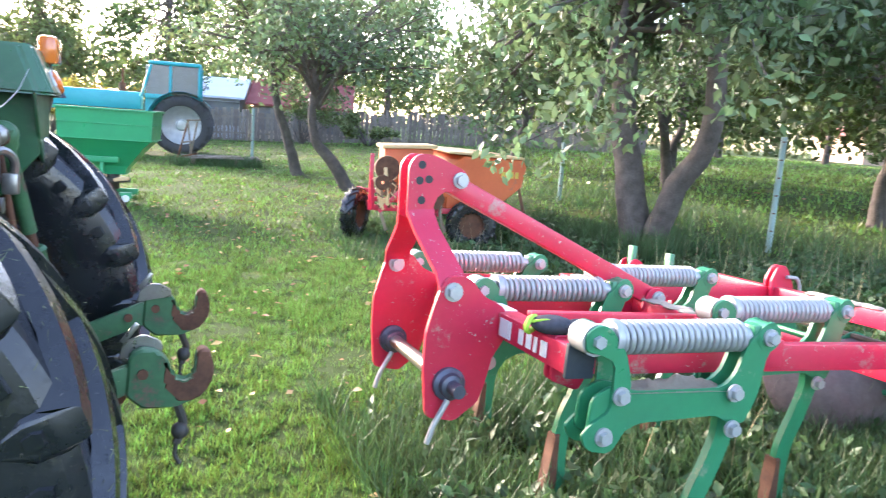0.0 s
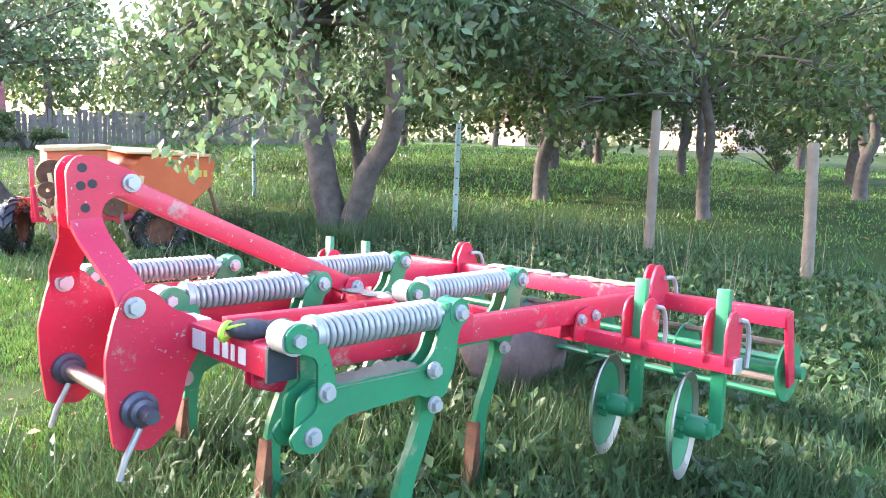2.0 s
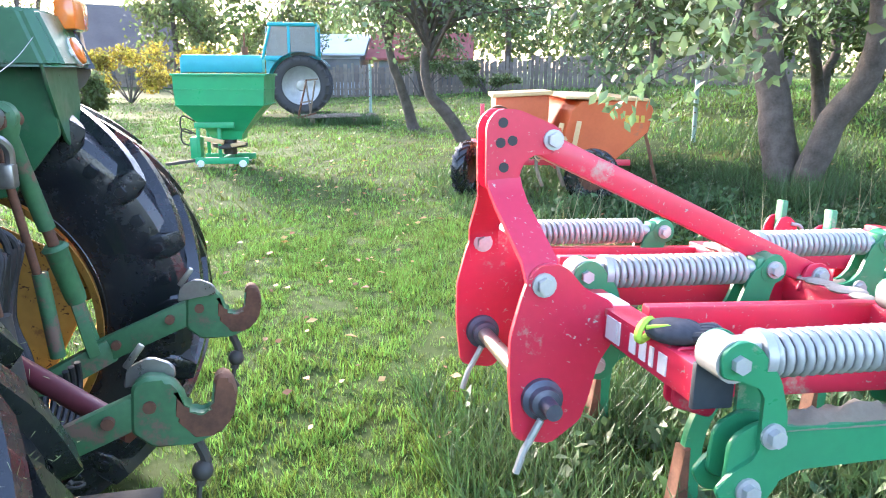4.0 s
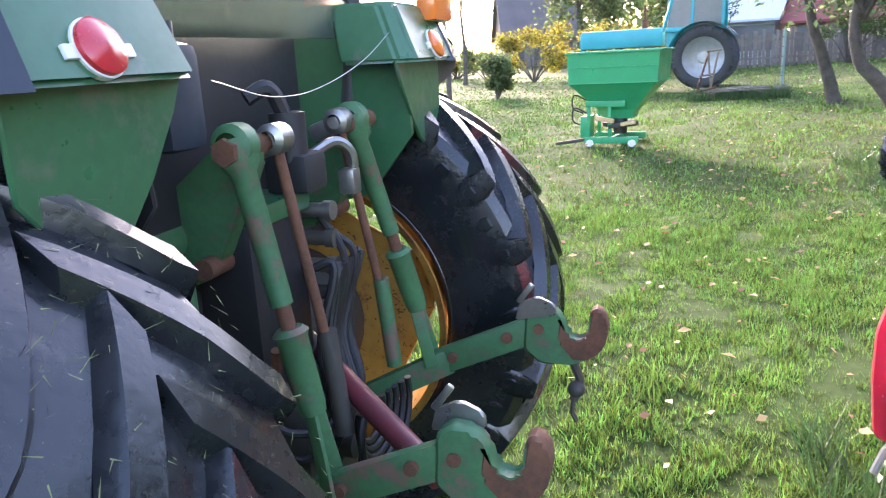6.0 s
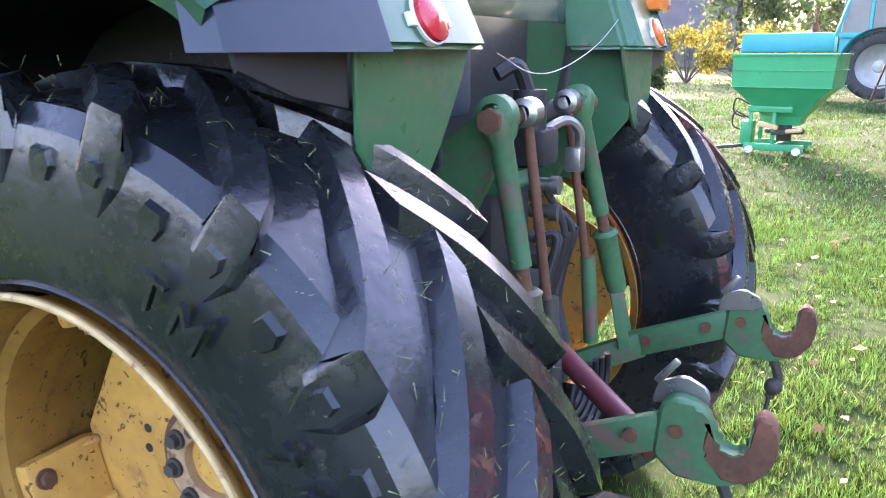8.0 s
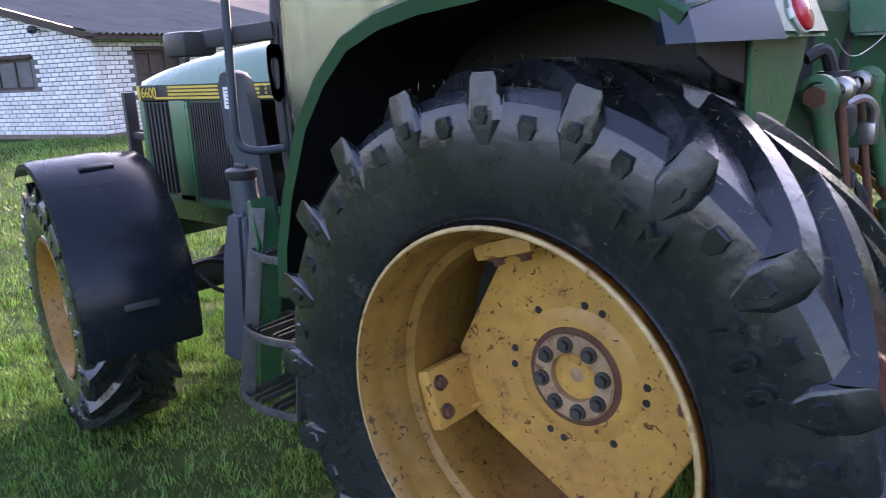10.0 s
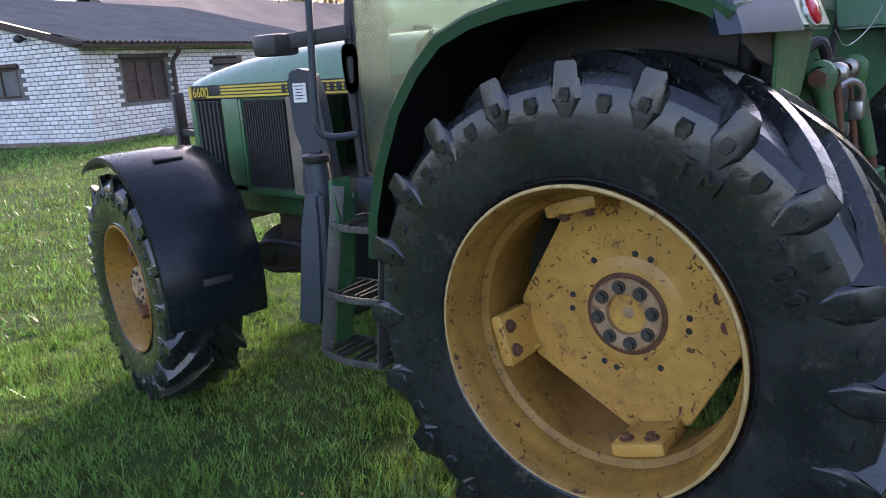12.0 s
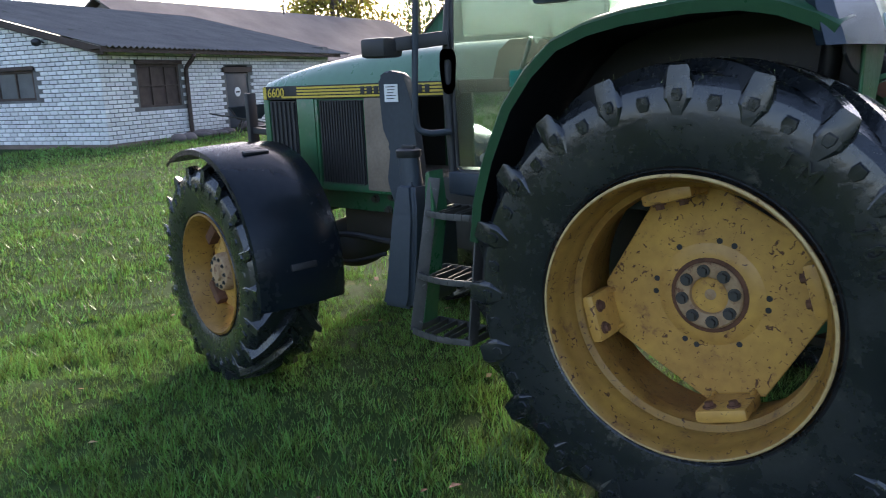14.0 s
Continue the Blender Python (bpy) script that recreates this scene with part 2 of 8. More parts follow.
    ochre=material("ochre_plaster", (0.48, 0.34, 0.25), (0.42, 0.28, 0.2), scale=1.2, rough=0.9),
    pane_dark=material("window_pane", (0.10, 0.105, 0.11), (0.16, 0.165, 0.17), scale=2, rough=0.12),
    dark_glass=material("dusty_cab_pane", (0.26, 0.25, 0.23), (0.18, 0.18, 0.17), scale=2, rough=0.25),
    glove=material("dark_work_glove", (0.022, 0.022, 0.030), (0.07, 0.07, 0.08), scale=14, rough=0.9, bump=0.003),
    lime=material("lime_cuff", (0.45, 0.72, 0.06), rough=0.8),
    seat=material("seat_cloth", (0.03, 0.03, 0.032), (0.05, 0.05, 0.05), rough=0.9),
    field=material("far_meadow", (0.16, 0.26, 0.09), (0.12, 0.2, 0.07), scale=0.05, fine=1, rough=0.95),
)
M["ground"].node_tree.nodes["Principled BSDF"].inputs["Specular IOR Level"].default_value = 0.08
GLASS = glass("green_tinted_glass", (0.58, 0.70, 0.65))
pane_nodes, pane_links = GLASS.node_tree.nodes, GLASS.node_tree.links
# translucent share in the panes: thin dust plus painted glare of the pale sky
dust_glare, dust_glare_mix, dust_glare_spots, dust_glare_range = pane_nodes.new("ShaderNodeBsdfTranslucent"), pane_nodes.new("ShaderNodeMixShader"), pane_nodes.new("ShaderNodeTexNoise"), pane_nodes.new("ShaderNodeMapRange")
dust_glare.inputs[0].default_value = (0.36, 0.48, 0.43, 1)
dust_glare_spots.inputs["Scale"].default_value, dust_glare_spots.inputs["Detail"].default_value = 5.0, 6.0
dust_glare_range.inputs[3].default_value, dust_glare_range.inputs[4].default_value = 0.015, 0.085
pane_links.new(dust_glare_spots.outputs[0], dust_glare_range.inputs[0]); pane_links.new(dust_glare_range.outputs[0], dust_glare_mix.inputs[0])
pane_links.new(pane_nodes["Mix Shader"].outputs[0], dust_glare_mix.inputs[1]); pane_links.new(dust_glare.outputs[0], dust_glare_mix.inputs[2])
pane_links.new(dust_glare_mix.outputs[0], pane_nodes["Material Output"].inputs[0])
CLEAR = glass("clear_plastic_film", (0.70, 0.80, 0.78))
film_nodes, film_links = CLEAR.node_tree.nodes, CLEAR.node_tree.links
# pale translucent share stands in for bright sky reflected on the film
sky_sheen, film_mix = film_nodes.new("ShaderNodeBsdfTranslucent"), film_nodes.new("ShaderNodeMixShader")
sky_sheen.inputs[0].default_value, film_mix.inputs[0].default_value = (0.48, 0.64, 0.60, 1), 0.12
crinkle, film_bump = film_nodes.new("ShaderNodeTexNoise"), film_nodes.new("ShaderNodeBump")
crinkle.inputs["Scale"].default_value, film_bump.inputs["Distance"].default_value = 14, 0.02
film_links.new(crinkle.outputs[0], film_bump.inputs["Height"])
film_links.new(film_bump.outputs[0], film_nodes["Glossy BSDF"].inputs["Normal"])
film_links.new(film_nodes["Mix Shader"].outputs[0], film_mix.inputs[1])
film_links.new(sky_sheen.outputs[0], film_mix.inputs[2])
film_links.new(film_mix.outputs[0], film_nodes["Material Output"].inputs[0])


# ---- mesh helpers ----
def link(name, me, mat, parent=None, label=""):
    ob = new(name, me)
    if mat is not None and not me.materials:
        me.materials.append(mat)
    if parent is not None:
        ob.parent = parent
    if label:
        ob["label"] = label
    return ob


def part(name, bm, mat, parent=None, label="", smooth=40):
    me = bpy.data.meshes.new(name)
    bmesh.ops.recalc_face_normals(bm, faces=bm.faces)
    if smooth:
        lim = radians(smooth)
        for f in bm.faces:
            f.smooth = True
        for e in bm.edges:
            if len(e.link_faces) == 2 and e.calc_face_angle(0) > lim:
                e.smooth = False
    bm.to_mesh(me)
    bm.free()
    return link(name, me, mat, parent, label)


def raw(name, verts, faces, mat, parent=None, label="", smooth=False):
    me = bpy.data.meshes.new(name)
    me.from_pydata([tuple(map(float, v)) for v in verts], [], [tuple(map(int, f)) for f in faces])
    if smooth:
        me.polygons.foreach_set("use_smooth", [True] * len(me.polygons))
    return link(name, me, mat, parent, label)


def thing(name, at, label, category, group="", kind="", turn=0, tip=0, lean=0):
    e = new(name)
    e.empty_display_size = 0.2
    e.matrix_basis = pose(*at, lean, tip, turn)
    return tagged(e, label, category, group, kind)


def B():
    return bmesh.new()


def box(bm, c, s, rot=None, bevel=0.0, seg=2):
    r = bmesh.ops.create_cube(bm, size=1.0)
    vs = r["verts"]
    bmesh.ops.scale(bm, vec=s, verts=vs)
    if bevel:
        es = list({e for v in vs for e in v.link_edges})
        out = bmesh.ops.bevel(bm, geom=es, offset=min(bevel, min(s) * 0.45), segments=seg, affect="EDGES", profile=0.6)
        vs = list({v for f in out["faces"] for v in f.verts} | {v for v in vs if v.is_valid})
    if rot is not None:
        bmesh.ops.rotate(bm, cent=(0, 0, 0), matrix=Euler([radians(a) for a in rot]).to_matrix(), verts=vs)
    bmesh.ops.translate(bm, vec=c, verts=vs)
    return vs


def bar(bm, p0, p1, w, h, bevel=0.006, up=(0, 0, 1)):
    """A square bar from p0 to p1, w wide and h high."""
    p0, p1 = Vector(p0), Vector(p1)
    d = p1 - p0
    x = d.normalized()
    y = Vector(up).cross(x)
    if y.length < 1e-4:
        y = Vector((0, 1, 0)).cross(x)
    y.normalize()
    z = x.cross(y)
    vs = box(bm, (0, 0, 0), (d.length, w, h), bevel=bevel)
    bmesh.ops.transform(bm, matrix=Matrix((x, y, z)).transposed().to_4x4(), verts=vs)
    bmesh.ops.translate(bm, vec=(p0 + p1) / 2, verts=vs)


def cyl(bm, p0, p1, r, r2=None, seg=16, caps=True):
    p0, p1 = Vector(p0), Vector(p1)
    d = p1 - p0
    g = bmesh.ops.create_cone(bm, cap_ends=caps, segments=seg, radius1=r, radius2=r if r2 is None else r2, depth=d.length)
    m = Matrix.Translation((p0 + p1) / 2) @ d.to_track_quat("Z", "Y").to_matrix().to_4x4()
    bmesh.ops.transform(bm, matrix=m, verts=g["verts"])
    return g["verts"]


def ball(bm, c, s, seg=14):
    g = bmesh.ops.create_uvsphere(bm, u_segments=seg, v_segments=max(6, seg // 2 + 2), radius=1.0)
    bmesh.ops.scale(bm, vec=s if hasattr(s, "__len__") else (s, s, s), verts=g["verts"])
    bmesh.ops.translate(bm, vec=c, verts=g["verts"])
    return g["verts"]


def tube(bm, pts, r, seg=10, cap=True, taper=None):
    """A round tube through points; taper gives a radius for each point."""
    pts = [Vector(p) for p in pts]
    rings, ref = [], Vector((0.13, 0.31, 0.94)).normalized()
    for i, p in enumerate(pts):
        d = (pts[min(i + 1, len(pts) - 1)] - pts[max(i - 1, 0)]).normalized()
        u = ref - d * ref.dot(d)
        if u.length < 1e-3:
            u = Vector((1, 0, 0)) - d * d.x
        u.normalize()
        ref = u
        v = d.cross(u)
        q = taper[i] if taper else r
        rings.append([bm.verts.new(p + (u * math.cos(a) + v * math.sin(a)) * q) for a in (2 * math.pi * k / seg for k in range(seg))])
    for a, b in zip(rings, rings[1:]):
        for k in range(seg):
            bm.faces.new((a[k], a[(k + 1) % seg], b[(k + 1) % seg], b[k]))
    if cap:
        bm.faces.new(rings[0][::-1])
        bm.faces.new(rings[-1])


def strip(bm, pts, w, h, side=(0, 1, 0)):
    """A flat bar swept through points; w across side, h in the bend's plane."""
    pts = [Vector(p) for p in pts]
    side = Vector(side)
    rings = []
    for i, p in enumerate(pts):
        d = (pts[min(i + 1, len(pts) - 1)] - pts[max(i - 1, 0)]).normalized()
        s = (side - d * side.dot(d)).normalized()
        u = d.cross(s)
        rings.append([bm.verts.new(p + s * (a * w / 2) + u * (b * h / 2)) for a, b in ((-1, -1), (1, -1), (1, 1), (-1, 1))])
    for a, b in zip(rings, rings[1:]):
        for k in range(4):
            bm.faces.new((a[k], a[(k + 1) % 4], b[(k + 1) % 4], b[k]))
    bm.faces.new(rings[0][::-1])
    bm.faces.new(rings[-1])


def smooth_path(pts, n=6):
    """Points on a smooth curve through pts."""
    p = [Vector(q) for q in pts]
    p = [2 * p[0] - p[1]] + p + [2 * p[-1] - p[-2]]
    out = []
    for i in range(1, len(p) - 2):
        for k in range(n):
            t = k / n
            a, b, c, d = p[i - 1], p[i], p[i + 1], p[i + 2]
            out.append(0.5 * (2 * b + (c - a) * t + (2 * a - 5 * b + 4 * c - d) * t * t + (3 * b - a - 3 * c + d) * t ** 3))
    return out + [p[-2]]


def plate(bm, outline, at, thick, axis="y", bevel=0.004):
    """A plate cut to an outline, (x, z) for axis y, (y, z) for x, (x, y) for z, of that thickness round at."""
    def put(a, b, w):
        return {"y": (a, w, b), "x": (w, a, b), "z": (a, b, w)}[axis]
    lo = [bm.verts.new(put(a, b, at - thick / 2)) for a, b in outline]
    hi = [bm.verts.new(put(a, b, at + thick / 2)) for a, b in outline]
    n = len(outline)
    f1, f2 = bm.faces.new(lo), bm.faces.new(hi[::-1])
    sides = [bm.faces.new((lo[i], lo[(i + 1) % n], hi[(i + 1) % n], hi[i])) for i in range(n)]
    if bevel:
        es = [e for f in (f1, f2) for e in f.edges]
        bmesh.ops.bevel(bm, geom=es, offset=min(bevel, thick * 0.4), segments=1, affect="EDGES")


def rounded(pts, r=0.03, n=4):
    """An outline with its corners rounded."""
    out = []
    m = len(pts)
    for i in range(m):
        p, a, b = Vector(pts[i]), Vector(pts[i - 1]), Vector(pts[(i + 1) % m])
        u, v = (a - p), (b - p)
        q = min(r, u.length * 0.45, v.length * 0.45)
        s, e = p + u.normalized() * q, p + v.normalized() * q
        for k in range(n + 1):
            t = k / n
            w = s * (1 - t) ** 2 + p * 2 * t * (1 - t) + e * t * t
            out.append((w.x, w.y))
    return out


def lathe(bm, profile, seg=48, axis="y", c=(0, 0, 0), closed=False):
    """Turns (radius, along) pairs round an axis."""
    rings = []
    for r, w in profile:
        ring = []
        for k in range(seg):
            a = 2 * math.pi * k / seg
            p = {"y": (r * math.cos(a), w, r * math.sin(a)), "x": (w, r * math.cos(a), r * math.sin(a)), "z": (r * math.cos(a), r * math.sin(a), w)}[axis]
            ring.append(bm.verts.new(Vector(p) + Vector(c)))
        rings.append(ring)
    pairs = list(zip(rings, rings[1:])) + ([(rings[-1], rings[0])] if closed else [])
    for a, b in pairs:
        for k in range(seg):
            bm.faces.new((a[k], a[(k + 1) % seg], b[(k + 1) % seg], b[k]))


def bolt(bm, c, axis, r, h):
    c = Vector(c)
    cyl(bm, c, c + Vector(axis) * h * 0.35, r * 1.45, seg=14)
    cyl(bm, c + Vector(axis) * h * 0.3, c + Vector(axis) * h, r, seg=6)


def writing(name, body, size, m, mat, parent, depth=0.001):
    """Letters as a mesh, lying in the plane of m."""
    cu = bpy.data.curves.new(name, "FONT")
    cu.body, cu.size, cu.extrude = body, size, depth
    tmp = bpy.data.objects.new(name, cu)
    me = bpy.data.meshes.new_from_object(tmp)
    bpy.data.objects.remove(tmp)
    ob = link(name, me, mat, parent)
    ob.matrix_basis = m
    return ob


def sp(d, k=0.8):
    return k * np.logaddexp(0, d / k)


def level(x, y):
    """The height of the ground."""
    return (0.034 * sp(-np.asarray(x, float) - 5) - 0.034 * sp(-np.asarray(x, float) - 19) + 0.05 * sp(np.asarray(x, float) - 3.5) - 0.048 * sp(np.asarray(x, float) - 17)
            + 0.024 * sp(np.asarray(y, float) - 4) - 0.024 * sp(np.asarray(y, float) - 26))


def lev(x, y):
    return float(level(x, y))


# ---- ground ----
def make_ground():
    near = np.arange(-14, 22.01, 0.3)
    far = np.array([25, 30, 37, 46, 60, 80, 110, 160, 240, 400, 700, 1500.0])
    xs = np.concatenate([-far[::-1], near, far + 4])
    ys = np.concatenate([-far[::-1], np.arange(-12, 34, 0.35), far + 14])
    gx, gy = np.meshgrid(xs, ys, indexing="ij")
    gz = level(gx, gy)
    rng = np.random.default_rng(3)
    gz = gz + rng.normal(0, 0.012, gz.shape) * (np.hypot(gx, gy) < 40)
    v = np.stack([gx, gy, gz], -1).reshape(-1, 3)
    n = len(ys)
    i, j = np.meshgrid(np.arange(len(xs) - 1), np.arange(n - 1), indexing="ij")
    a = (i * n + j).ravel()
    ob = raw("ground", v, np.stack([a, a + n, a + n + 1, a + 1], 1), M["ground"], smooth=True)
    tagged(ob, "uneven lawn ground with short grass and bare earth", "ground", kind="structure")


make_ground()


# ---- tractor ----
def tyre_mesh(R, half, r_bead, lugs, lug_h, lug_w, sweep, flip):
    """A farm tyre round the y axis: carcass and slanting lugs that wrap round the shoulder."""
    bm = B()
    Rb = R - lug_h
    prof = [(r_bead, -half * 0.86), (r_bead + 0.03, -half * 0.95), (r_bead + (Rb - r_bead) * 0.45, -half * 1.05), (r_bead + (Rb - r_bead) * 0.75, -half * 1.02),
            (Rb - 0.045, -half * 0.985), (Rb - 0.014, -half * 0.86), (Rb, -half * 0.4), (Rb + 0.006, 0)]
    prof = prof + [(r, -w) for r, w in prof[-2::-1]]
    lathe(bm, prof, seg=72)
    # bead rings on the side wall
    for q in (0.012, 0.035):
        for s in (-1, 1):
            lathe(bm, [(r_bead + q, s * half * 0.89), (r_bead + q + 0.006, s * (half * 0.89 + 0.012)), (r_bead + q + 0.014, s * half * 0.9)], seg=72)
    steps = 9
    for side in (-1, 1):
        for k in range(lugs):
            a0 = 2 * math.pi * (k + (0.5 if side > 0 else 0)) / lugs
            rows = []
            # from past the middle to the shoulder
            for i in range(steps + 1):
                t = i / steps
                w = side * half * (-0.06 + 1.04 * t)
                a = a0 + flip * sweep * (1 - t) ** 1.15
                base = Rb - 0.004 - 0.05 * max(0, t - 0.72) / 0.28
                top = R - 0.022 * t * t
                wide = lug_w * (0.82 + 0.12 * math.sin(math.pi * t) - 0.20 * t ** 4)
                if i == steps:
                    w = side * half * 1.005
                row = []
                for da, rr in ((-0.74, base), (-0.50, top - 0.012), (-0.40, top), (0.40, top), (0.50, top - 0.012), (0.74, base)):
                    ang = a + da * wide / R
                    row.append(bm.verts.new((rr * math.cos(ang), w, rr * math.sin(ang))))
                rows.append(row)
            # the foot of the lug, a long hexagon down the side wall
            for rr, off, wd in ((R - 0.070, 1.026, 0.64), (R - 0.125, 1.056, 0.66), (R - 0.180, 1.045, 0.26)):
                row = []
                for da, extra in ((-0.66, -0.014), (-0.50, -0.003), (-0.40, 0.0), (0.40, 0.0), (0.50, -0.003), (0.66, -0.014)):
                    ang = a0 + da * lug_w * wd / rr
                    row.append(bm.verts.new((rr * math.cos(ang), side * (half * off + extra), rr * math.sin(ang))))
                rows.append(row)
            for a, b in zip(rows, rows[1:]):
                for q in range(5):
                    bm.faces.new((a[q], a[q + 1], b[q + 1], b[q]))
            bm.faces.new(rows[0])
            bm.faces.new(rows[-1][::-1])
            # hollow in the lug's foot and a small pad between two lugs
            for da, rr, sc in ((0.0, R - 0.115, 0.36), (math.pi / lugs, R - 0.135, 0.46)):
                pad = []
                for u, v in ((-0.5, 0.0), (-0.35, 0.5), (0.35, 0.5), (0.5, 0.0), (0.3, -0.55), (-0.3, -0.55)):
                    q = rr + v * 0.075 * sc * 1.5
                    ang = a0 + da + u * lug_w * sc / rr
                    pad.append((q, ang))
                lo = [bm.verts.new((q * math.cos(an), side * half * (1.00 if da else 1.04), q * math.sin(an))) for q, an in pad]
                hi = [bm.verts.new((q * math.cos(an), side * (half * (1.040 if da else 1.062) + 0.004), q * math.sin(an))) for q, an in ((rr + (q - rr) * 0.8, a0 + da + (an - a0 - da) * 0.8) for q, an in pad)]
                for q in range(6):
                    bm.faces.new((lo[q], lo[(q + 1) % 6], hi[(q + 1) % 6], hi[q]))
                bm.faces.new(hi)
    return bm


def rear_wheel(side, parent):
    """side -1: the tractor's left. The outer side looks to side."""
    s = side
    bm = B()
    prof = [(0.490, 0.235), (0.503, 0.252), (0.504, 0.262), (0.495, 0.266), (0.484, 0.252), (0.474, 0.215), (0.472, 0.165), (0.463, 0.155), (0.461, 0.105), (0.438, 0.090), (0.432, 0.02), (0.452, -0.02), (0.462, -0.12), (0.478, -0.20), (0.496, -0.285), (0.522, -0.297), (0.524, -0.288), (0.500, -0.278)]
    lathe(bm, [(r, s * w) for r, w in prof], seg=72)
    bmesh.ops.solidify(bm, geom=bm.faces[:], thickness=0.006)
    rim = part("wheel", bm, M["yellow"], parent, "yellow steel wheel with patches of rust")
    rim.location = (0.07 if s > 0 else 0.0, s * 0.91, 0.83)
    bm = tyre_mesh(0.872, 0.262, 0.497, 20, 0.042, 0.118, 0.42, 1)
    for v in bm.verts:
        if s * v.co.y < -0.10:
            v.co.y = s * -0.10 + (v.co.y + s * 0.10) * 0.70
    ty = part("tyre", bm, M["rubber"], rim, "black farm tyre with slanting lugs and dried mud", 19)
    ty.rotation_euler = (0, radians(-1), 0)
    if s < 0:
        rng = np.random.default_rng(8)
        n = 900
        an, w = rng.uniform(-0.6, 2.6, n), rng.uniform(-0.27, 0.20, n)
        rr = 0.832 + rng.uniform(0.0, 0.045, n) - 0.06 * np.clip(np.abs(w) - 0.2, 0, 1) / 0.06
        base = np.stack([rr * np.cos(an), w, rr * np.sin(an)], 1)
        dirs = rng.normal(size=(n, 3)); dirs /= np.linalg.norm(dirs, axis=1)[:, None]
        side = np.cross(dirs, base / rr[:, None])
        L = rng.uniform(0.005, 0.018, n)[:, None]
        vv = np.stack([base - dirs * L - side * 0.0012, base - dirs * L + side * 0.0012, base + dirs * L], 1).reshape(-1, 3)
        raw("dried_grass", vv, np.arange(3 * n).reshape(-1, 3), M["clippings"], rim, "dried grass clippings stuck on the tyre")["kind"] = "stuff"
    bm = B()
    pts = []
    for k in range(4):
        a = radians(16 + 90 * k)
        for d in (-15, 15):
            pts.append((0.425 * math.cos(a + radians(d)), 0.425 * math.sin(a + radians(d))))
    plate(bm, pts, s * -0.115, 0.014)
    lathe(bm, [(0.200, s * -0.108), (0.175, s * -0.100), (0.140, s * -0.094), (0.128, s * -0.098), (0.112, s * -0.100)], seg=40)
    disc = part("wheel_disc", bm, M["yellow"], rim, "dished yellow disc with paired bolt holes")
    for k in range(4):
        bm = B()
        a = radians(16 + 90 * k)
        ca, sa = math.cos(a), math.sin(a)
        for d in (-0.075, 0.075):
            tube(bm, [Vector((0.385 * ca - t * sa, s * (-0.105 + 0.145 * u), 0.385 * sa + t * ca)) + Vector((ca, 0, sa)) * 0.05 * u for u, t in ((0, d), (0.5, d), (1, d))], 0.012, seg=8)
        vs = box(bm, (0.412, s * -0.012, 0), (0.050, 0.190, 0.19), bevel=0.016)
        bmesh.ops.rotate(bm, cent=(0, 0, 0), matrix=Matrix.Rotation(-a, 3, "Y"), verts=vs)
        part("rim_clamp", bm, M["yellow"], rim, "bolted yellow rim clamp")
    for k in range(4):
        a = radians(16 + 90 * k)
        for d in (-0.045, 0.045):
            bm = B()
            bolt(bm, (0.388 * math.cos(a) - d * math.sin(a), s * 0.045, 0.388 * math.sin(a) + d * math.cos(a)), (-math.cos(a), 0, -math.sin(a)), 0.017, 0.022)
            part("clamp_bolt", bm, M["rust"], rim, "rusty clamp bolt")
    for deg in (4, 352, 68, 83, 126, 170, 184, 245, 258, 303):
        c, e = 0.212 * math.cos(radians(deg)), 0.212 * math.sin(radians(deg))
        bm = B()
        cyl(bm, (c, s * -0.112, e), (c, s * -0.1065, e), 0.0115, seg=12)
        part("bolt_hole", bm, M["black"], rim, "dark round bolt hole")
    bm = B()
    lathe(bm, [(0.128, s * -0.104), (0.128, s * -0.086), (0.121, s * -0.080), (0.080, s * -0.080), (0.072, s * -0.086), (0.070, s * -0.135)], seg=40)
    part("hub_ring", bm, M["hub"], rim, "rust-stained hub ring")
    bm = B()
    lathe(bm, [(0.146, s * -0.0950), (0.137, s * -0.0895), (0.129, s * -0.0905), (0.127, s * -0.104)], seg=40)
    part("rust_ring", bm, M["rust"], rim, "rusty step round the hub")
    bm = B()
    lathe(bm, [(0.493, s * 0.2685), (0.498, s * 0.2695), (0.503, s * 0.266), (0.504, s * 0.260)], seg=72)
    part("rim_edge", bm, M["worn_edge"], rim, "pale worn rim edge")
    bm = B()
    lathe(bm, [(0.069, s * -0.128), (0.062, s * -0.118), (0.050, s * -0.112), (0.022, s * -0.108), (0.014, s * -0.104), (0.001, s * -0.103)], seg=32)
    part("hub_cap", bm, M["hub"], rim, "dull yellow hub cap")
    for k in range(8):
        a = 2 * math.pi * k / 8 + 0.2
        bm = B()
        bolt(bm, (0.099 * math.cos(a), s * -0.080, 0.099 * math.sin(a)), (0, s, 0), 0.0165, 0.022)
        part("wheel_nut", bm, M["iron"], rim)
    if s < 0:
        for txt, ang in (("700", 36), ("TM", 62)):
            for i, ch in enumerate(txt):
                a = radians(ang - i * 6.0)
                r = 0.625
                m = Matrix.Translation((r * math.cos(a), -0.2915, r * math.sin(a))) @ pose(0, 0, 0, 90, 0, 0) @ Matrix.Rotation(a - math.pi / 2, 4, "Z")
                writing("tyre_lettering", ch, 0.085, m, M["rubber"], rim, 0.005)
    return rim


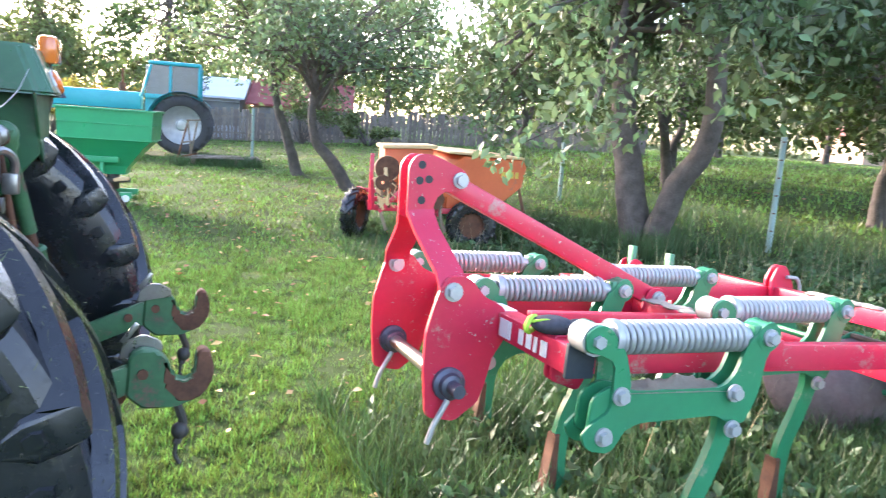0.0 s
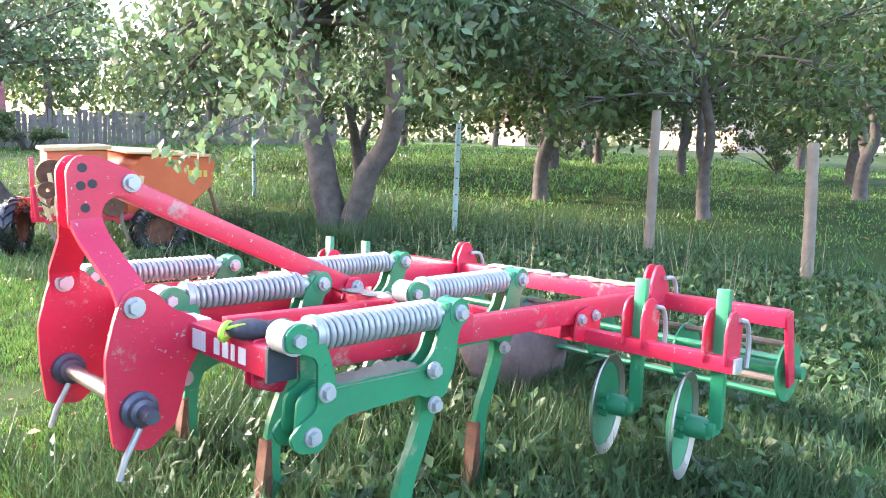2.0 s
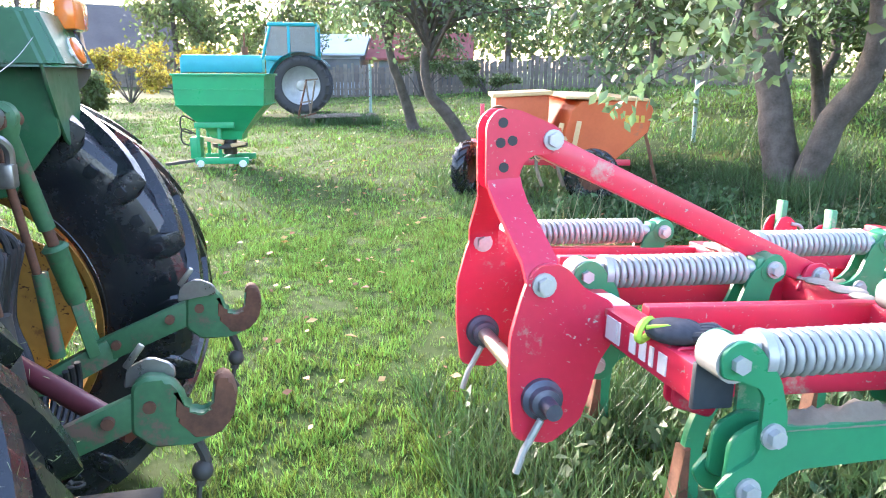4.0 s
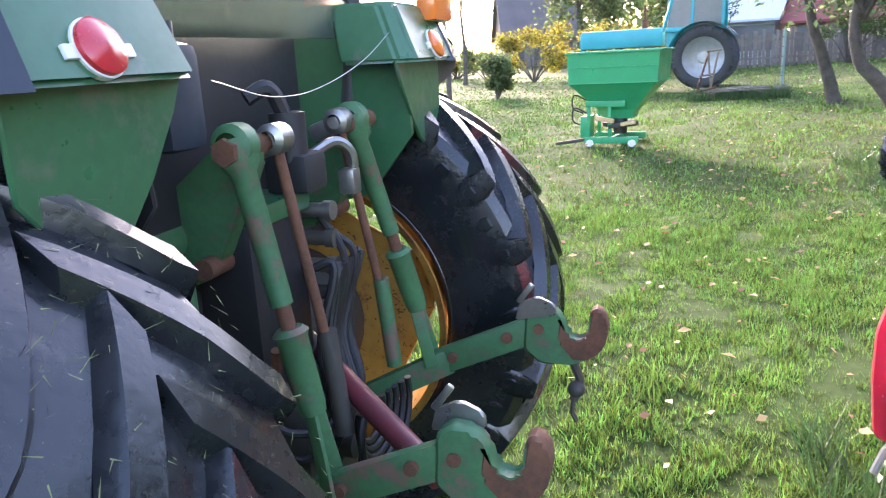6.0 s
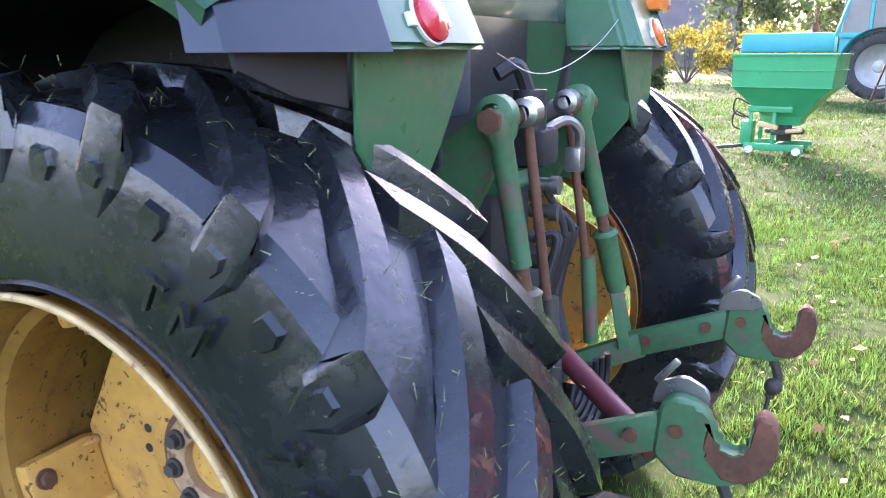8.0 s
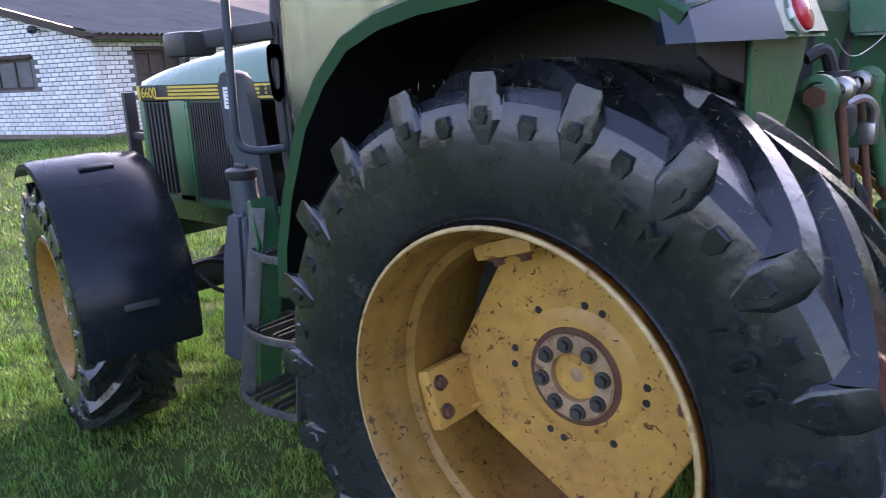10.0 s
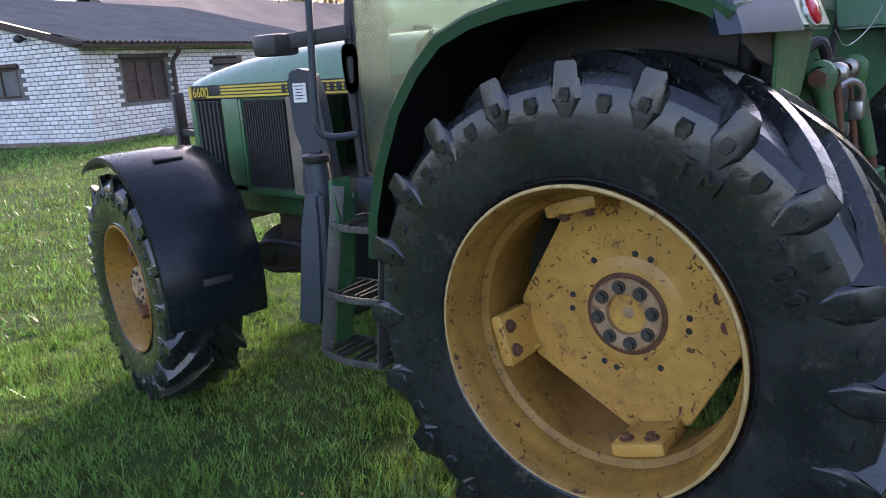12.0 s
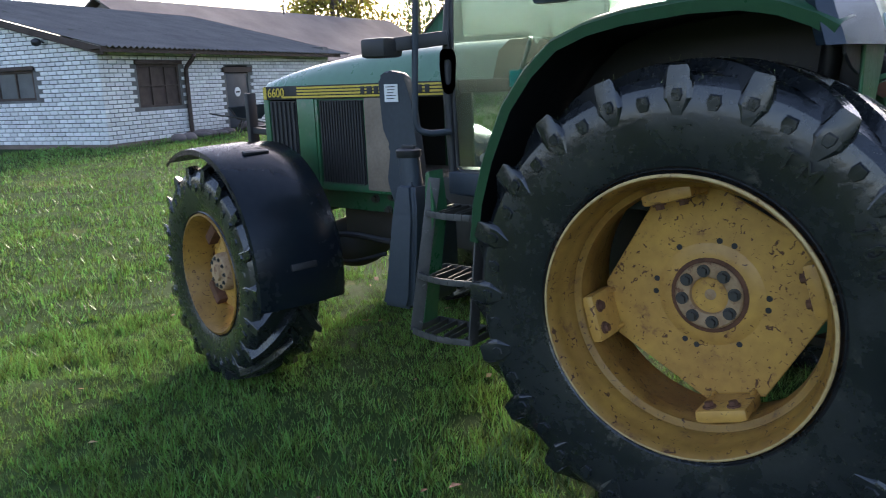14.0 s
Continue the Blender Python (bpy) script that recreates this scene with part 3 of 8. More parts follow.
def front_wheel(side, parent):
    s = side
    bm = B()
    prof = [(0.335, 0.165), (0.352, 0.185), (0.352, 0.195), (0.340, 0.198), (0.325, 0.18), (0.312, 0.12), (0.285, 0.07), (0.285, -0.02), (0.312, -0.08), (0.325, -0.17), (0.352, -0.19), (0.335, -0.165)]
    lathe(bm, [(r, s * w) for r, w in prof], seg=60)
    bmesh.ops.solidify(bm, geom=bm.faces[:], thickness=0.006)
    rim = part("wheel", bm, M["yellow"], parent, "smaller yellow steel front wheel")
    rim.location = (-2.64, s * 0.935, 0.625)
    ty = part("tyre", tyre_mesh(0.638, 0.205, 0.342, 18, 0.034, 0.078, 0.48, 1), M["rubber"], rim, "black front tyre with worn lugs", 19)
    bm = B()
    pts = []
    for k in range(4):
        a = radians(40 + 90 * k)
        for d in (-17, 17):
            pts.append((0.285 * math.cos(a + radians(d)), 0.285 * math.sin(a + radians(d))))
    plate(bm, pts, s * 0.03, 0.012)
    lathe(bm, [(0.20, s * 0.037), (0.16, s * 0.070), (0.10, s * 0.078)], seg=32)
    part("wheel_disc", bm, M["yellow"], rim)
    bm = B()
    lathe(bm, [(0.112, s * 0.06), (0.110, s * 0.120), (0.100, s * 0.132), (0.050, s * 0.136), (0.045, s * 0.150), (0.001, s * 0.152)], seg=32)
    part("hub_cap", bm, M["hub"], rim, "pale yellow hub cap with bolts")
    for k in range(10):
        a = 2 * math.pi * k / 10
        bm = B()
        bolt(bm, (0.082 * math.cos(a), s * 0.131, 0.082 * math.sin(a)), (0, s, 0), 0.009, 0.012)
        part("hub_bolt", bm, M["iron"], rim)
    for k in range(4):
        bm = B()
        a = radians(40 + 90 * k)
        vs = box(bm, (0.255, s * 0.055, 0), (0.065, 0.075, 0.15), bevel=0.014)
        bmesh.ops.rotate(bm, cent=(0, 0, 0), matrix=Matrix.Rotation(-a, 3, "Y"), verts=vs)
        part("rim_clamp", bm, M["rust"], rim, "rusty rim clamp")
    return rim


def front_mudguard(side, parent):
    """A curved guard over the front wheel."""
    s = side
    c = Vector((-2.62, 0, 0.63))
    rows = []
    n = 22
    for i in range(n + 1):
        t = i / n
        a = radians(124 - 132 * t)
        r = 0.715 - 0.055 * max(0, t - 0.45) / 0.55 + 0.02 * max(0, 0.2 - t) / 0.2
        rows.append((c.x + r * math.cos(a), c.z + r * math.sin(a)))
    bm = B()
    grid = []
    lat = [(-1.155, -0.035), (-1.150, -0.008), (-1.12, 0.0), (-0.85, 0.012), (-0.66, 0.0), (-0.645, -0.012)]
    for x, z in rows:
        d = (Vector((x, 0, z)) - c).normalized()
        grid.append([bm.verts.new((x + d.x * e, -s * y if s > 0 else y, z + d.z * e)) for y, e in lat])
    for a, b in zip(grid, grid[1:]):
        for k in range(len(lat) - 1):
            bm.faces.new((a[k], a[k + 1], b[k + 1], b[k]))
    bmesh.ops.solidify(bm, geom=bm.faces[:], thickness=0.010)
    g = part("front_mudguard", bm, M["mudguard"], parent, "black plastic front mudguard with two slots", 50)
    for t in (0.42, 0.90):
        i = int(t * n)
        x, z = rows[i]
        d = (Vector((x, 0, z)) - c).normalized()
        a = math.degrees(math.atan2(d.x, d.z))
        bm = B()
        box(bm, (0, 0, 0), (0.035, 0.15, 0.016), bevel=0.008)
        ob = part("slot", bm, M["black"], g)
        ob.matrix_basis = Matrix.Translation(Vector((x, s * 0.90, z)) + d * 0.014) @ pose(0, 0, 0, 0, a, 0)
    bm = B()
    bar(bm, (c.x, s * 0.62, c.z + 0.1), (c.x, s * 0.72, c.z + 0.72), 0.05, 0.03)
    bar(bm, (c.x, s * 0.62, c.z + 0.45), (c.x + 0.45, s * 0.7, c.z + 0.50), 0.04, 0.02)
    part("guard_bracket", bm, M["iron"], g)
    return g


FENDER = [(-0.865, 1.02), (-0.845, 1.18), (-0.79, 1.36), (-0.70, 1.56), (-0.60, 1.69), (-0.49, 1.785), (-0.36, 1.835), (-0.22, 1.862), (0.0, 1.882), (0.16, 1.880), (0.28, 1.856), (0.38, 1.815), (0.44, 1.778)]


def rear_fender(side, parent):
    s = side
    bm = B()
    grid = []
    for i, (x, z) in enumerate(FENDER):
        t = i / (len(FENDER) - 1)
        lat = [(1.155, -0.050, 0), (1.160, -0.012, 0), (1.145, 0.0, 0.0), (1.05, 0.022, 0), (0.74, 0.040, 0), (0.56, 0.040, 0)]
        a = FENDER[max(i - 1, 0)]
        b = FENDER[min(i + 1, len(FENDER) - 1)]
        d = Vector((-(b[1] - a[1]), b[0] - a[0])).normalized()
        grid.append([bm.verts.new((x + d.x * e, s * y, z + d.y * e)) for y, e, _ in lat])
    for a, b in zip(grid, grid[1:]):
        for k in range(5):
            bm.faces.new((a[k], a[k + 1], b[k + 1], b[k]))
    bmesh.ops.solidify(bm, geom=bm.faces[:], thickness=0.012)
    f = part("rear_fender", bm, M["green"], parent, "dusty green rear fender with black inside", 50)
    # black lining below the shell and the wall beside the cab
    bm = B()
    grid = []
    for i, (x, z) in enumerate(FENDER):
        a, b = FENDER[max(i - 1, 0)], FENDER[min(i + 1, len(FENDER) - 1)]
        d = Vector((-(b[1] - a[1]), b[0] - a[0])).normalized()
        grid.append([bm.verts.new((x - d.x * 0.026, s * y, z - d.y * 0.026)) for y in (1.135, 0.575)])
    for a, b in zip(grid, grid[1:]):
        bm.faces.new((a[0], a[1], b[1], b[0]))
    bmesh.ops.solidify(bm, geom=bm.faces[:], thickness=0.006)
    part("lining", bm, M["black"], f, "matt black plastic lining")
    bm = B()
    plate(bm, [(-0.86, 0.95), *[(x, z + 0.034) for x, z in FENDER], (0.46, 1.50), (0.30, 1.30), (-0.2, 1.20)], s * 0.585, 0.012)
    part("inner_wall", bm, M["black"] if s < 0 else M["green"], f)
    # tail box with a sloping face to the rear
    bm = B()
    zt, zb = 1.900, 1.720
    lo = [(0.40, 1.165), (0.45, 1.150), (0.520, 0.865), (0.520, 0.50), (0.47, 0.46), (0.28, 0.46)]
    hi = [(0.34, 1.13), (0.38, 1.12), (0.445, 0.85), (0.445, 0.52), (0.40, 0.49), (0.24, 0.49)]
    vl = [bm.verts.new((x, s * y, zb)) for x, y in lo]
    vh = [bm.verts.new((x, s * y, zt)) for x, y in hi]
    for i in range(6):
        bm.faces.new((vl[i], vl[(i + 1) % 6], vh[(i + 1) % 6], vh[i]))
    bm.faces.new(vl[::-1]); bm.faces.new(vh)
    bmesh.ops.bevel(bm, geom=bm.edges[:], offset=0.012, segments=2, affect="EDGES")
    t = part("tail_box", bm, M["green"], f, "bright green tail box", 35)
    bm = B()
    plate(bm, [(s * 0.875, 1.728), (s * 0.465, 1.728), (s * 0.50, 1.66), (s * 0.585, 1.55), (s * 0.65, 1.475), (s * 0.71, 1.445), (s * 0.79, 1.46), (s * 0.875, 1.56)], 0.455, 0.012, "x")
    part("skirt", bm, M["green"], f, "green skirt plate under the tail box")
    bm = B()
    plate(bm, [(s * 0.88, 1.728), (s * 1.145, 1.728), (s * 1.13, 1.69), (s * 1.02, 1.655), (s * 0.88, 1.625)], 0.445, 0.010, "x")
    part("rear_lining", bm, M["black"], f, "matt black lining behind the tyre")
    # glossy black cover over the outer corner of the fender
    bm = B()
    cov = [(0.404, 1.170, zb - 0.004), (0.455, 1.156, zb - 0.004), (0.526, 0.868, zb - 0.004), (0.449, 0.852, zt + 0.004), (0.384, 1.126, zt + 0.004), (0.342, 1.136, zt + 0.004)]
    va = [bm.verts.new((x, s * y, z)) for x, y, z in cov]
    vb = [bm.verts.new((x - 0.03, s * (y - 0.03), z)) for x, y, z in cov]
    for q in range(6):
        bm.faces.new((va[q], va[(q + 1) % 6], vb[(q + 1) % 6], vb[q]))
    for vv in (va, vb):
        bm.faces.new((vv[0], vv[1], vv[4], vv[5])); bm.faces.new((vv[1], vv[2], vv[3], vv[4]))
    part("corner_cover", bm, M["mudguard"], f, "glossy black cover on the outer corner", 20)
    # round reflector on its white carrier
    bm = B()
    lathe(bm, [(0.046, 0.0), (0.046, 0.012), (0.038, 0.018), (0.001, 0.022)], seg=28, axis="x")
    rf = part("reflector", bm, M["lamp_red"] if s < 0 else M["lamp_orange"], t, "round red reflector" if s < 0 else "orange lamp lens")
    rf.matrix_basis = pose(0.502, s * 0.715, 1.772, 0, -22, 0)
    bm = B()
    lathe(bm, [(0.048, -0.012), (0.049, 0.002), (0.044, 0.004)], seg=28, axis="x")
    box(bm, (0.0, 0.060, -0.005), (0.01, 0.026, 0.024), bevel=0.004)
    box(bm, (0.0, -0.060, -0.005), (0.01, 0.026, 0.024), bevel=0.004)
    rc = part("carrier", bm, M["white"], t, "white carrier ring")
    rc.matrix_basis = rf.matrix_basis.copy()
    if s > 0:
        bm = B()
        box(bm, (0.47, 0.84, 1.90), (0.07, 0.20, 0.11), bevel=0.02)
        part("tail_lamp", bm, M["lamp_orange"], t, "orange and red tail lamp")
    if s > 0:
        f.location.x = 0.07
    return f


def claw(s, parent):
    """A lower link with a hook at its end."""
    y = -0.29 if s < 0 else 0.47
    bm = B()
    bar(bm, (0.18, s * 0.34, 0.58), (0.60, y, 0.765), 0.035, 0.085)
    bar(bm, (0.56, y, 0.755), (0.87, y, 0.885), 0.034, 0.085)
    l = part("lower_link", bm, M["green_old"], parent, "worn green lower link")
    pts = [(0.85, 0.83), (0.86, 0.955), (0.895, 0.978), (0.945, 0.965), (0.975, 0.93), (0.985, 0.885), (1.01, 0.862), (1.035, 0.865), (1.05, 0.888), (1.05, 0.925), (1.055, 0.962), (1.075, 0.972), (1.095, 0.955), (1.105, 0.905), (1.095, 0.855), (1.06, 0.815), (1.00, 0.79), (0.90, 0.785)]
    bm = B()
    plate(bm, rounded(pts, 0.012, 2), y, 0.050, bevel=0.008)
    h = part("hook", bm, M["green_old"], l, "rust-worn hook end")
    bm = B()
    plate(bm, rounded([(0.962, 0.945), (0.985, 0.885), (1.01, 0.858), (1.035, 0.861), (1.054, 0.888), (1.055, 0.962), (1.075, 0.976), (1.099, 0.955), (1.109, 0.905), (1.098, 0.855), (1.06, 0.812), (1.00, 0.80), (0.96, 0.86)], 0.010, 2), y, 0.056, bevel=0.008)
    part("worn_jaw", bm, M["rust"], l, "rust-brown worn jaw")
    bm = B()
    plate(bm, rounded([(0.83, 0.93), (0.845, 0.985), (0.90, 1.01), (0.955, 0.985), (0.96, 0.95), (0.90, 0.945)], 0.012, 3), y - s * 0.035, 0.014)
    bar(bm, (0.84, y - s * 0.03, 0.985), (0.885, y - s * 0.03, 1.045), 0.012, 0.018)
    part("latch", bm, M["steel"], l, "bare steel latch")
    for x, z in ((0.80, 0.865), (0.62, 0.785), (0.90, 0.90)):
        bm = B()
        cyl(bm, (x, y - 0.034, z), (x, y + 0.034, z), 0.016, seg=12)
        part("pin", bm, M["rust"], l)
    bm = B()
    tube(bm, smooth_path([(1.0, y, 0.79), (1.02, y + 0.01, 0.72), (1.0, y, 0.66)], 4), 0.014, seg=8)
    ball(bm, (1.01, y, 0.70), 0.028, 10)
    tube(bm, [(1.0, y, 0.66), (0.995, y, 0.62), (1.01, y, 0.59)], 0.008, seg=6)
    part("hanging_pin", bm, M["iron"], l)
    if s > 0:
        l.location = (0.045, 0, 0.012)
    return l


def make_tractor():
    T = thing("tractor", (0, -0.06, 0), "large green farm tractor with yellow wheels and muddy tyres", "tractor")
    for s in (-1, 1):
        rear_wheel(s, T)
        # the front wheels are steered a little
        steer = Matrix.Translation((-2.62, s * 0.70, 0)) @ pose(0, 0, 0, 0, 0, -12) @ Matrix.Translation((2.62, -s * 0.70, 0))
        for ob in (front_wheel(s, T), front_mudguard(s, T)):
            ob.matrix_basis = steer @ Matrix.Translation(ob.location)
        rear_fender(s, T)
        claw(s, T)
    # axles, gearbox, engine block
    bm = B()
    cyl(bm, (0, -0.80, 0.83), (0, 0.80, 0.83), 0.10, seg=24)
    cyl(bm, (0, -0.55, 0.83), (0, 0.55, 0.83), 0.15, seg=24)
    for s in (-1, 1):
        lathe(bm, [(0.10, s * 0.74), (0.20, s * 0.72), (0.27, s * 0.66), (0.27, s * 0.58), (0.18, s * 0.50), (0.15, s * 0.40)], seg=28, c=(0, 0, 0.83))
    part("rear_axle", bm, M["iron"], T)
    bm = B()
    box(bm, (-0.1, 0, 0.92), (0.72, 0.46, 0.62), bevel=0.05)
    box(bm, (-0.95, 0, 0.85), (1.2, 0.40, 0.45), bevel=0.05)
    box(bm, (-1.9, 0, 0.92), (1.2, 0.46, 0.42), bevel=0.04)
    part("gearbox", bm, M["iron"], T, "dark oily gearbox and engine block")
    bm = B()
    cyl(bm, (-2.62, -0.75, 0.625), (-2.62, 0.75, 0.625), 0.085, seg=18)
    ball(bm, (-2.62, 0, 0.62), (0.22, 0.26, 0.17), 16)
    for s in (-1, 1):
        ball(bm, (-2.62, s * 0.72, 0.625), (0.16, 0.10, 0.16), 14)
    part("front_axle", bm, M["iron"], T)
    bm = B()
    for s in (-1, 1):
        box(bm, (-2.45, s * 0.27, 0.98), (1.35, 0.05, 0.16), bevel=0.01)
    box(bm, (-3.05, 0, 0.92), (0.2, 0.6, 0.28), bevel=0.03)
    part("side_rail", bm, M["green"], T)
    for x, z in ((-2.15, 0.98), (-2.02, 1.0), (-1.92, 0.95), (-2.05, 0.92)):
        bm = B()
        bolt(bm, (x, -0.295, z), (0, -1, 0), 0.018, 0.03)
        part("rail_bolt", bm, M["iron"], T)
    bm = B()
    tube(bm, smooth_path([(-2.5, -0.5, 0.72), (-2.2, -0.52, 0.80), (-1.9, -0.38, 0.75), (-1.6, -0.3, 0.78)]), 0.018, seg=8)
    tube(bm, smooth_path([(-2.5, -0.45, 0.66), (-2.25, -0.48, 0.62), (-2.0, -0.40, 0.68)]), 0.012, seg=8)
    part("brake_hose", bm, M["hose"], T)
    # hood: lower sides and arched top
    hw = 0.40
    bm = B()
    sec = [(-hw, 1.05), (-hw, 1.66), (-hw + 0.015, 1.68), (-hw + 0.035, 1.71)]
    xs = [-2.86, -2.82, -2.70, -2.5, -2.2, -1.9, -1.6, -1.10]
    top = [1.66, 1.70, 1.745, 1.785, 1.825, 1.85, 1.86, 1.86]
    grid = []
    for x, z in zip(xs, top):
        inn = 0.04 if x < -2.84 else (0.012 if x < -2.8 else 0)
        row = [(-hw + inn, 1.655), (-hw + 0.010 + inn, 1.675), (-hw + 0.06 + inn, 1.675 + (z - 1.675) * 0.62), (-hw + 0.16, 1.675 + (z - 1.675) * 0.92), (0, z)]
        row = row + [(-y, zz) for y, zz in row[-2::-1]]
        grid.append([bm.verts.new((x, y, zz)) for y, zz in row])
    for a, b in zip(grid, grid[1:]):
        for k in range(len(a) - 1):
            bm.faces.new((a[k], a[k + 1], b[k + 1], b[k]))
    bm.faces.new(grid[0])
    # the top is a paler green than the side sheets
    part("hood_top", bm, M["hood"], T, "pale green hood top", 50)
    for s in (-1, 1):
        bm = B()
        box(bm, (-2.08, s * (hw - 0.012), 1.615), (1.52, 0.02, 0.082), bevel=0.004)
        st = part("stripe_band", bm, M["ink"], T, "black band with yellow pinstripes")
        for k in range(4):
            bm = B()
            box(bm, (-1.96 if k else -2.0, s * (hw + 0.0005), 1.588 + 0.018 * k), (1.14 if k else 1.34, 0.005, 0.011))
            part("pinstripe", bm, M["gold"], st)
        bm = B()
        box(bm, (-2.83, s * (hw + 0.0005), 1.615), (0.025, 0.005, 0.075))
        part("pinstripe", bm, M["gold"], st)
        # side sheets with grilles
        bm = B()
        box(bm, (-2.835, s * (hw - 0.02), 1.30), (0.05, 0.03, 0.55), bevel=0.01)
        box(bm, (-2.47, s * (hw - 0.012), 1.31), (0.15, 0.02, 0.53), bevel=0.004)
        box(bm, (-2.25, s * (hw - 0.012), 1.055), (1.12, 0.02, 0.05), bevel=0.004)
        box(bm, (-2.19, s * (hw - 0.02), 1.31), (0.44, 0.01, 0.53))
        box(bm, (-2.37, s * (hw - 0.010), 1.31), (0.02, 0.028, 0.52), bevel=0.003)
        sh = part("side_sheet", bm, M["green"], T, "green engine side sheet")
        bm = B()
        box(bm, (-1.88, s * (hw - 0.01), 1.31), (0.20, 0.03, 0.53), bevel=0.01)
        part("dusty_panel", bm, M["wood_old"], T, "dusty bare panel behind the grille")
        for x0, x1, n in ((-2.80, -2.56, 6), (-2.35, -2.00, 16)):
            bm = B()
            box(bm, ((x0 + x1) / 2, s * (hw - 0.018), 1.315), (x1 - x0, 0.016, 0.50))
            gr = part("grille", bm, M["black"], sh, "black slatted side grille")
            for i in range(n):
                x = x0 + (x1 - x0) * (i + 0.5) / n
                bm = B()
                box(bm, (x, s * (hw - 0.006), 1.315), ((x1 - x0) / n * 0.42, 0.014, 0.49))
                part("slat", bm, M["grille"], gr)
    writing("number", "6600", 0.078, pose(-2.80, -hw - 0.004, 1.590, 90, 0, 0), M["gold"], T, 0.0015)
    for i, w in enumerate((0.03, 0.04, 0.034, 0.036, 0.0, 0.036, 0.03, 0.03, 0.034, 0.03)):
        if w:
            bm = B()
            box(bm, (-1.98 + 0.052 * i, -hw - 0.005, 1.617), (w, 0.003, 0.045), bevel=0.001)
            part("print_bar", bm, M["ink"], T)
    bm = B()
    box(bm, (-2.875, 0, 1.35), (0.03, 0.74, 0.58), bevel=0.012)
    part("front_grille", bm, M["black"], T)
    bm = B()
    for s in (-1, 1):
        bar(bm, (-3.16, s * 0.36, 1.0), (-3.16, s * 0.36, 1.62), 0.035, 0.07)
    bar(bm, (-3.16, -0.36, 1.38), (-3.16, 0.36, 1.38), 0.05, 0.05)
    bar(bm, (-3.16, -0.36, 1.38), (-2.88, -0.34, 1.36), 0.04, 0.04)
    bar(bm, (-3.16, 0.36, 1.38), (-2.88, 0.34, 1.36), 0.04, 0.04)
    part("front_guard", bm, M["black"], T, "black upright front guard")
    bm = B()
    box(bm, (-3.02, -0.30, 1.16), (0.10, 0.12, 0.10), bevel=0.02)
    part("front_block", bm, M["gold"], T)

    for ob in T.children:
        if ob.name.split(".")[0] in ("hood_top", "stripe_band", "side_sheet", "dusty_panel", "number", "print_bar", "front_grille", "front_block"):
            ob.location.x -= 0.13

    # exhaust side board, sticker and fuel tank with filler
    bm = B()
    plate(bm, rounded([(-1.56, 1.70), (-1.50, 1.735), (-1.40, 1.715), (-1.36, 1.60), (-1.31, 1.20), (-1.33, 1.08), (-1.50, 1.06), (-1.53, 1.20), (-1.50, 1.36), (-1.545, 1.45)], 0.02, 3), -0.72, 0.05, bevel=0.01)
    part("side_board", bm, M["tank"], T, "dark grey plastic side board").location = (-0.12, 0, -0.02)
    bm = B()
    box(bm, (-1.475, -0.829, 1.625), (0.085, 0.004, 0.085))
    stk = part("sticker", bm, M["paper"], T, "white paper sticker with small print")
    stk.location = (-0.12, 0.08, -0.02)
    for k in range(5):
        bm = B()
        box(bm, (-1.478 + 0.004 * (k % 2), -0.832, 1.655 - 0.014 * k), (0.06 - 0.012 * (k % 3), 0.002, 0.004))
        part("print_bar", bm, M["ink"], stk)
    bm = B()
    lo = [(-1.545, -0.97), (-1.36, -0.97), (-1.33, -0.62), (-1.53, -0.62)]
    mid = [(-1.51, -0.98), (-1.33, -0.98), (-1.30, -0.62), (-1.50, -0.62)]
    hi = [(-1.43, -0.94), (-1.33, -0.94), (-1.33, -0.80), (-1.43, -0.80)]
    rows = [[bm.verts.new((x, y, z)) for x, y in q] for q, z in ((lo, 0.59), (mid, 0.66), ([(-1.45, -0.97), (-1.30, -0.97), (-1.29, -0.64), (-1.44, -0.64)], 1.05), (hi, 1.20))]
    for a, b in zip(rows, rows[1:]):
        for i in range(4):
            bm.faces.new((a[i], a[(i + 1) % 4], b[(i + 1) % 4], b[i]))
    bm.faces.new(rows[0][::-1]); bm.faces.new(rows[-1])
    bmesh.ops.bevel(bm, geom=bm.edges[:], offset=0.022, segments=3, affect="EDGES")
    tk = part("fuel_tank", bm, M["tank"], T, "grey plastic fuel tank", 35)
    bm = B()
    cyl(bm, (-1.385, -0.87, 1.16), (-1.40, -0.87, 1.315), 0.055, 0.050, seg=24)
    part("filler_neck", bm, M["tank"], tk)
    bm = B()
    lathe(bm, [(0.055, 1.312), (0.060, 1.318), (0.060, 1.345), (0.050, 1.352), (0.001, 1.354)], seg=24, axis="z", c=(-1.40, -0.87, 0))
    box(bm, (-1.40, -0.87, 1.36), (0.075, 0.016, 0.016), bevel=0.005)
    part("filler_cap", bm, M["black"], tk, "black screw cap")
    # ladder
    L = B()
    for x, sx in ((-1.245, 0), (-0.925, 0)):
        bar(L, (x + 0.08 if x < -1 else x + 0.02, -0.98, 1.24), (x, -1.06, 0.54), 0.012, 0.055)
    lad = part("ladder", L, M["worn_step"], T, "narrow dark metal ladder with three curved treads")
    bm = B()
    plate(bm, [(-1.20, 1.26), (-1.18, 1.27), (-1.16, 1.10), (-1.245, 0.55), (-1.255, 0.55)], -0.95, 0.10, bevel=0.002)
    part("side_plate", bm, M["green"], lad, "green side plate")
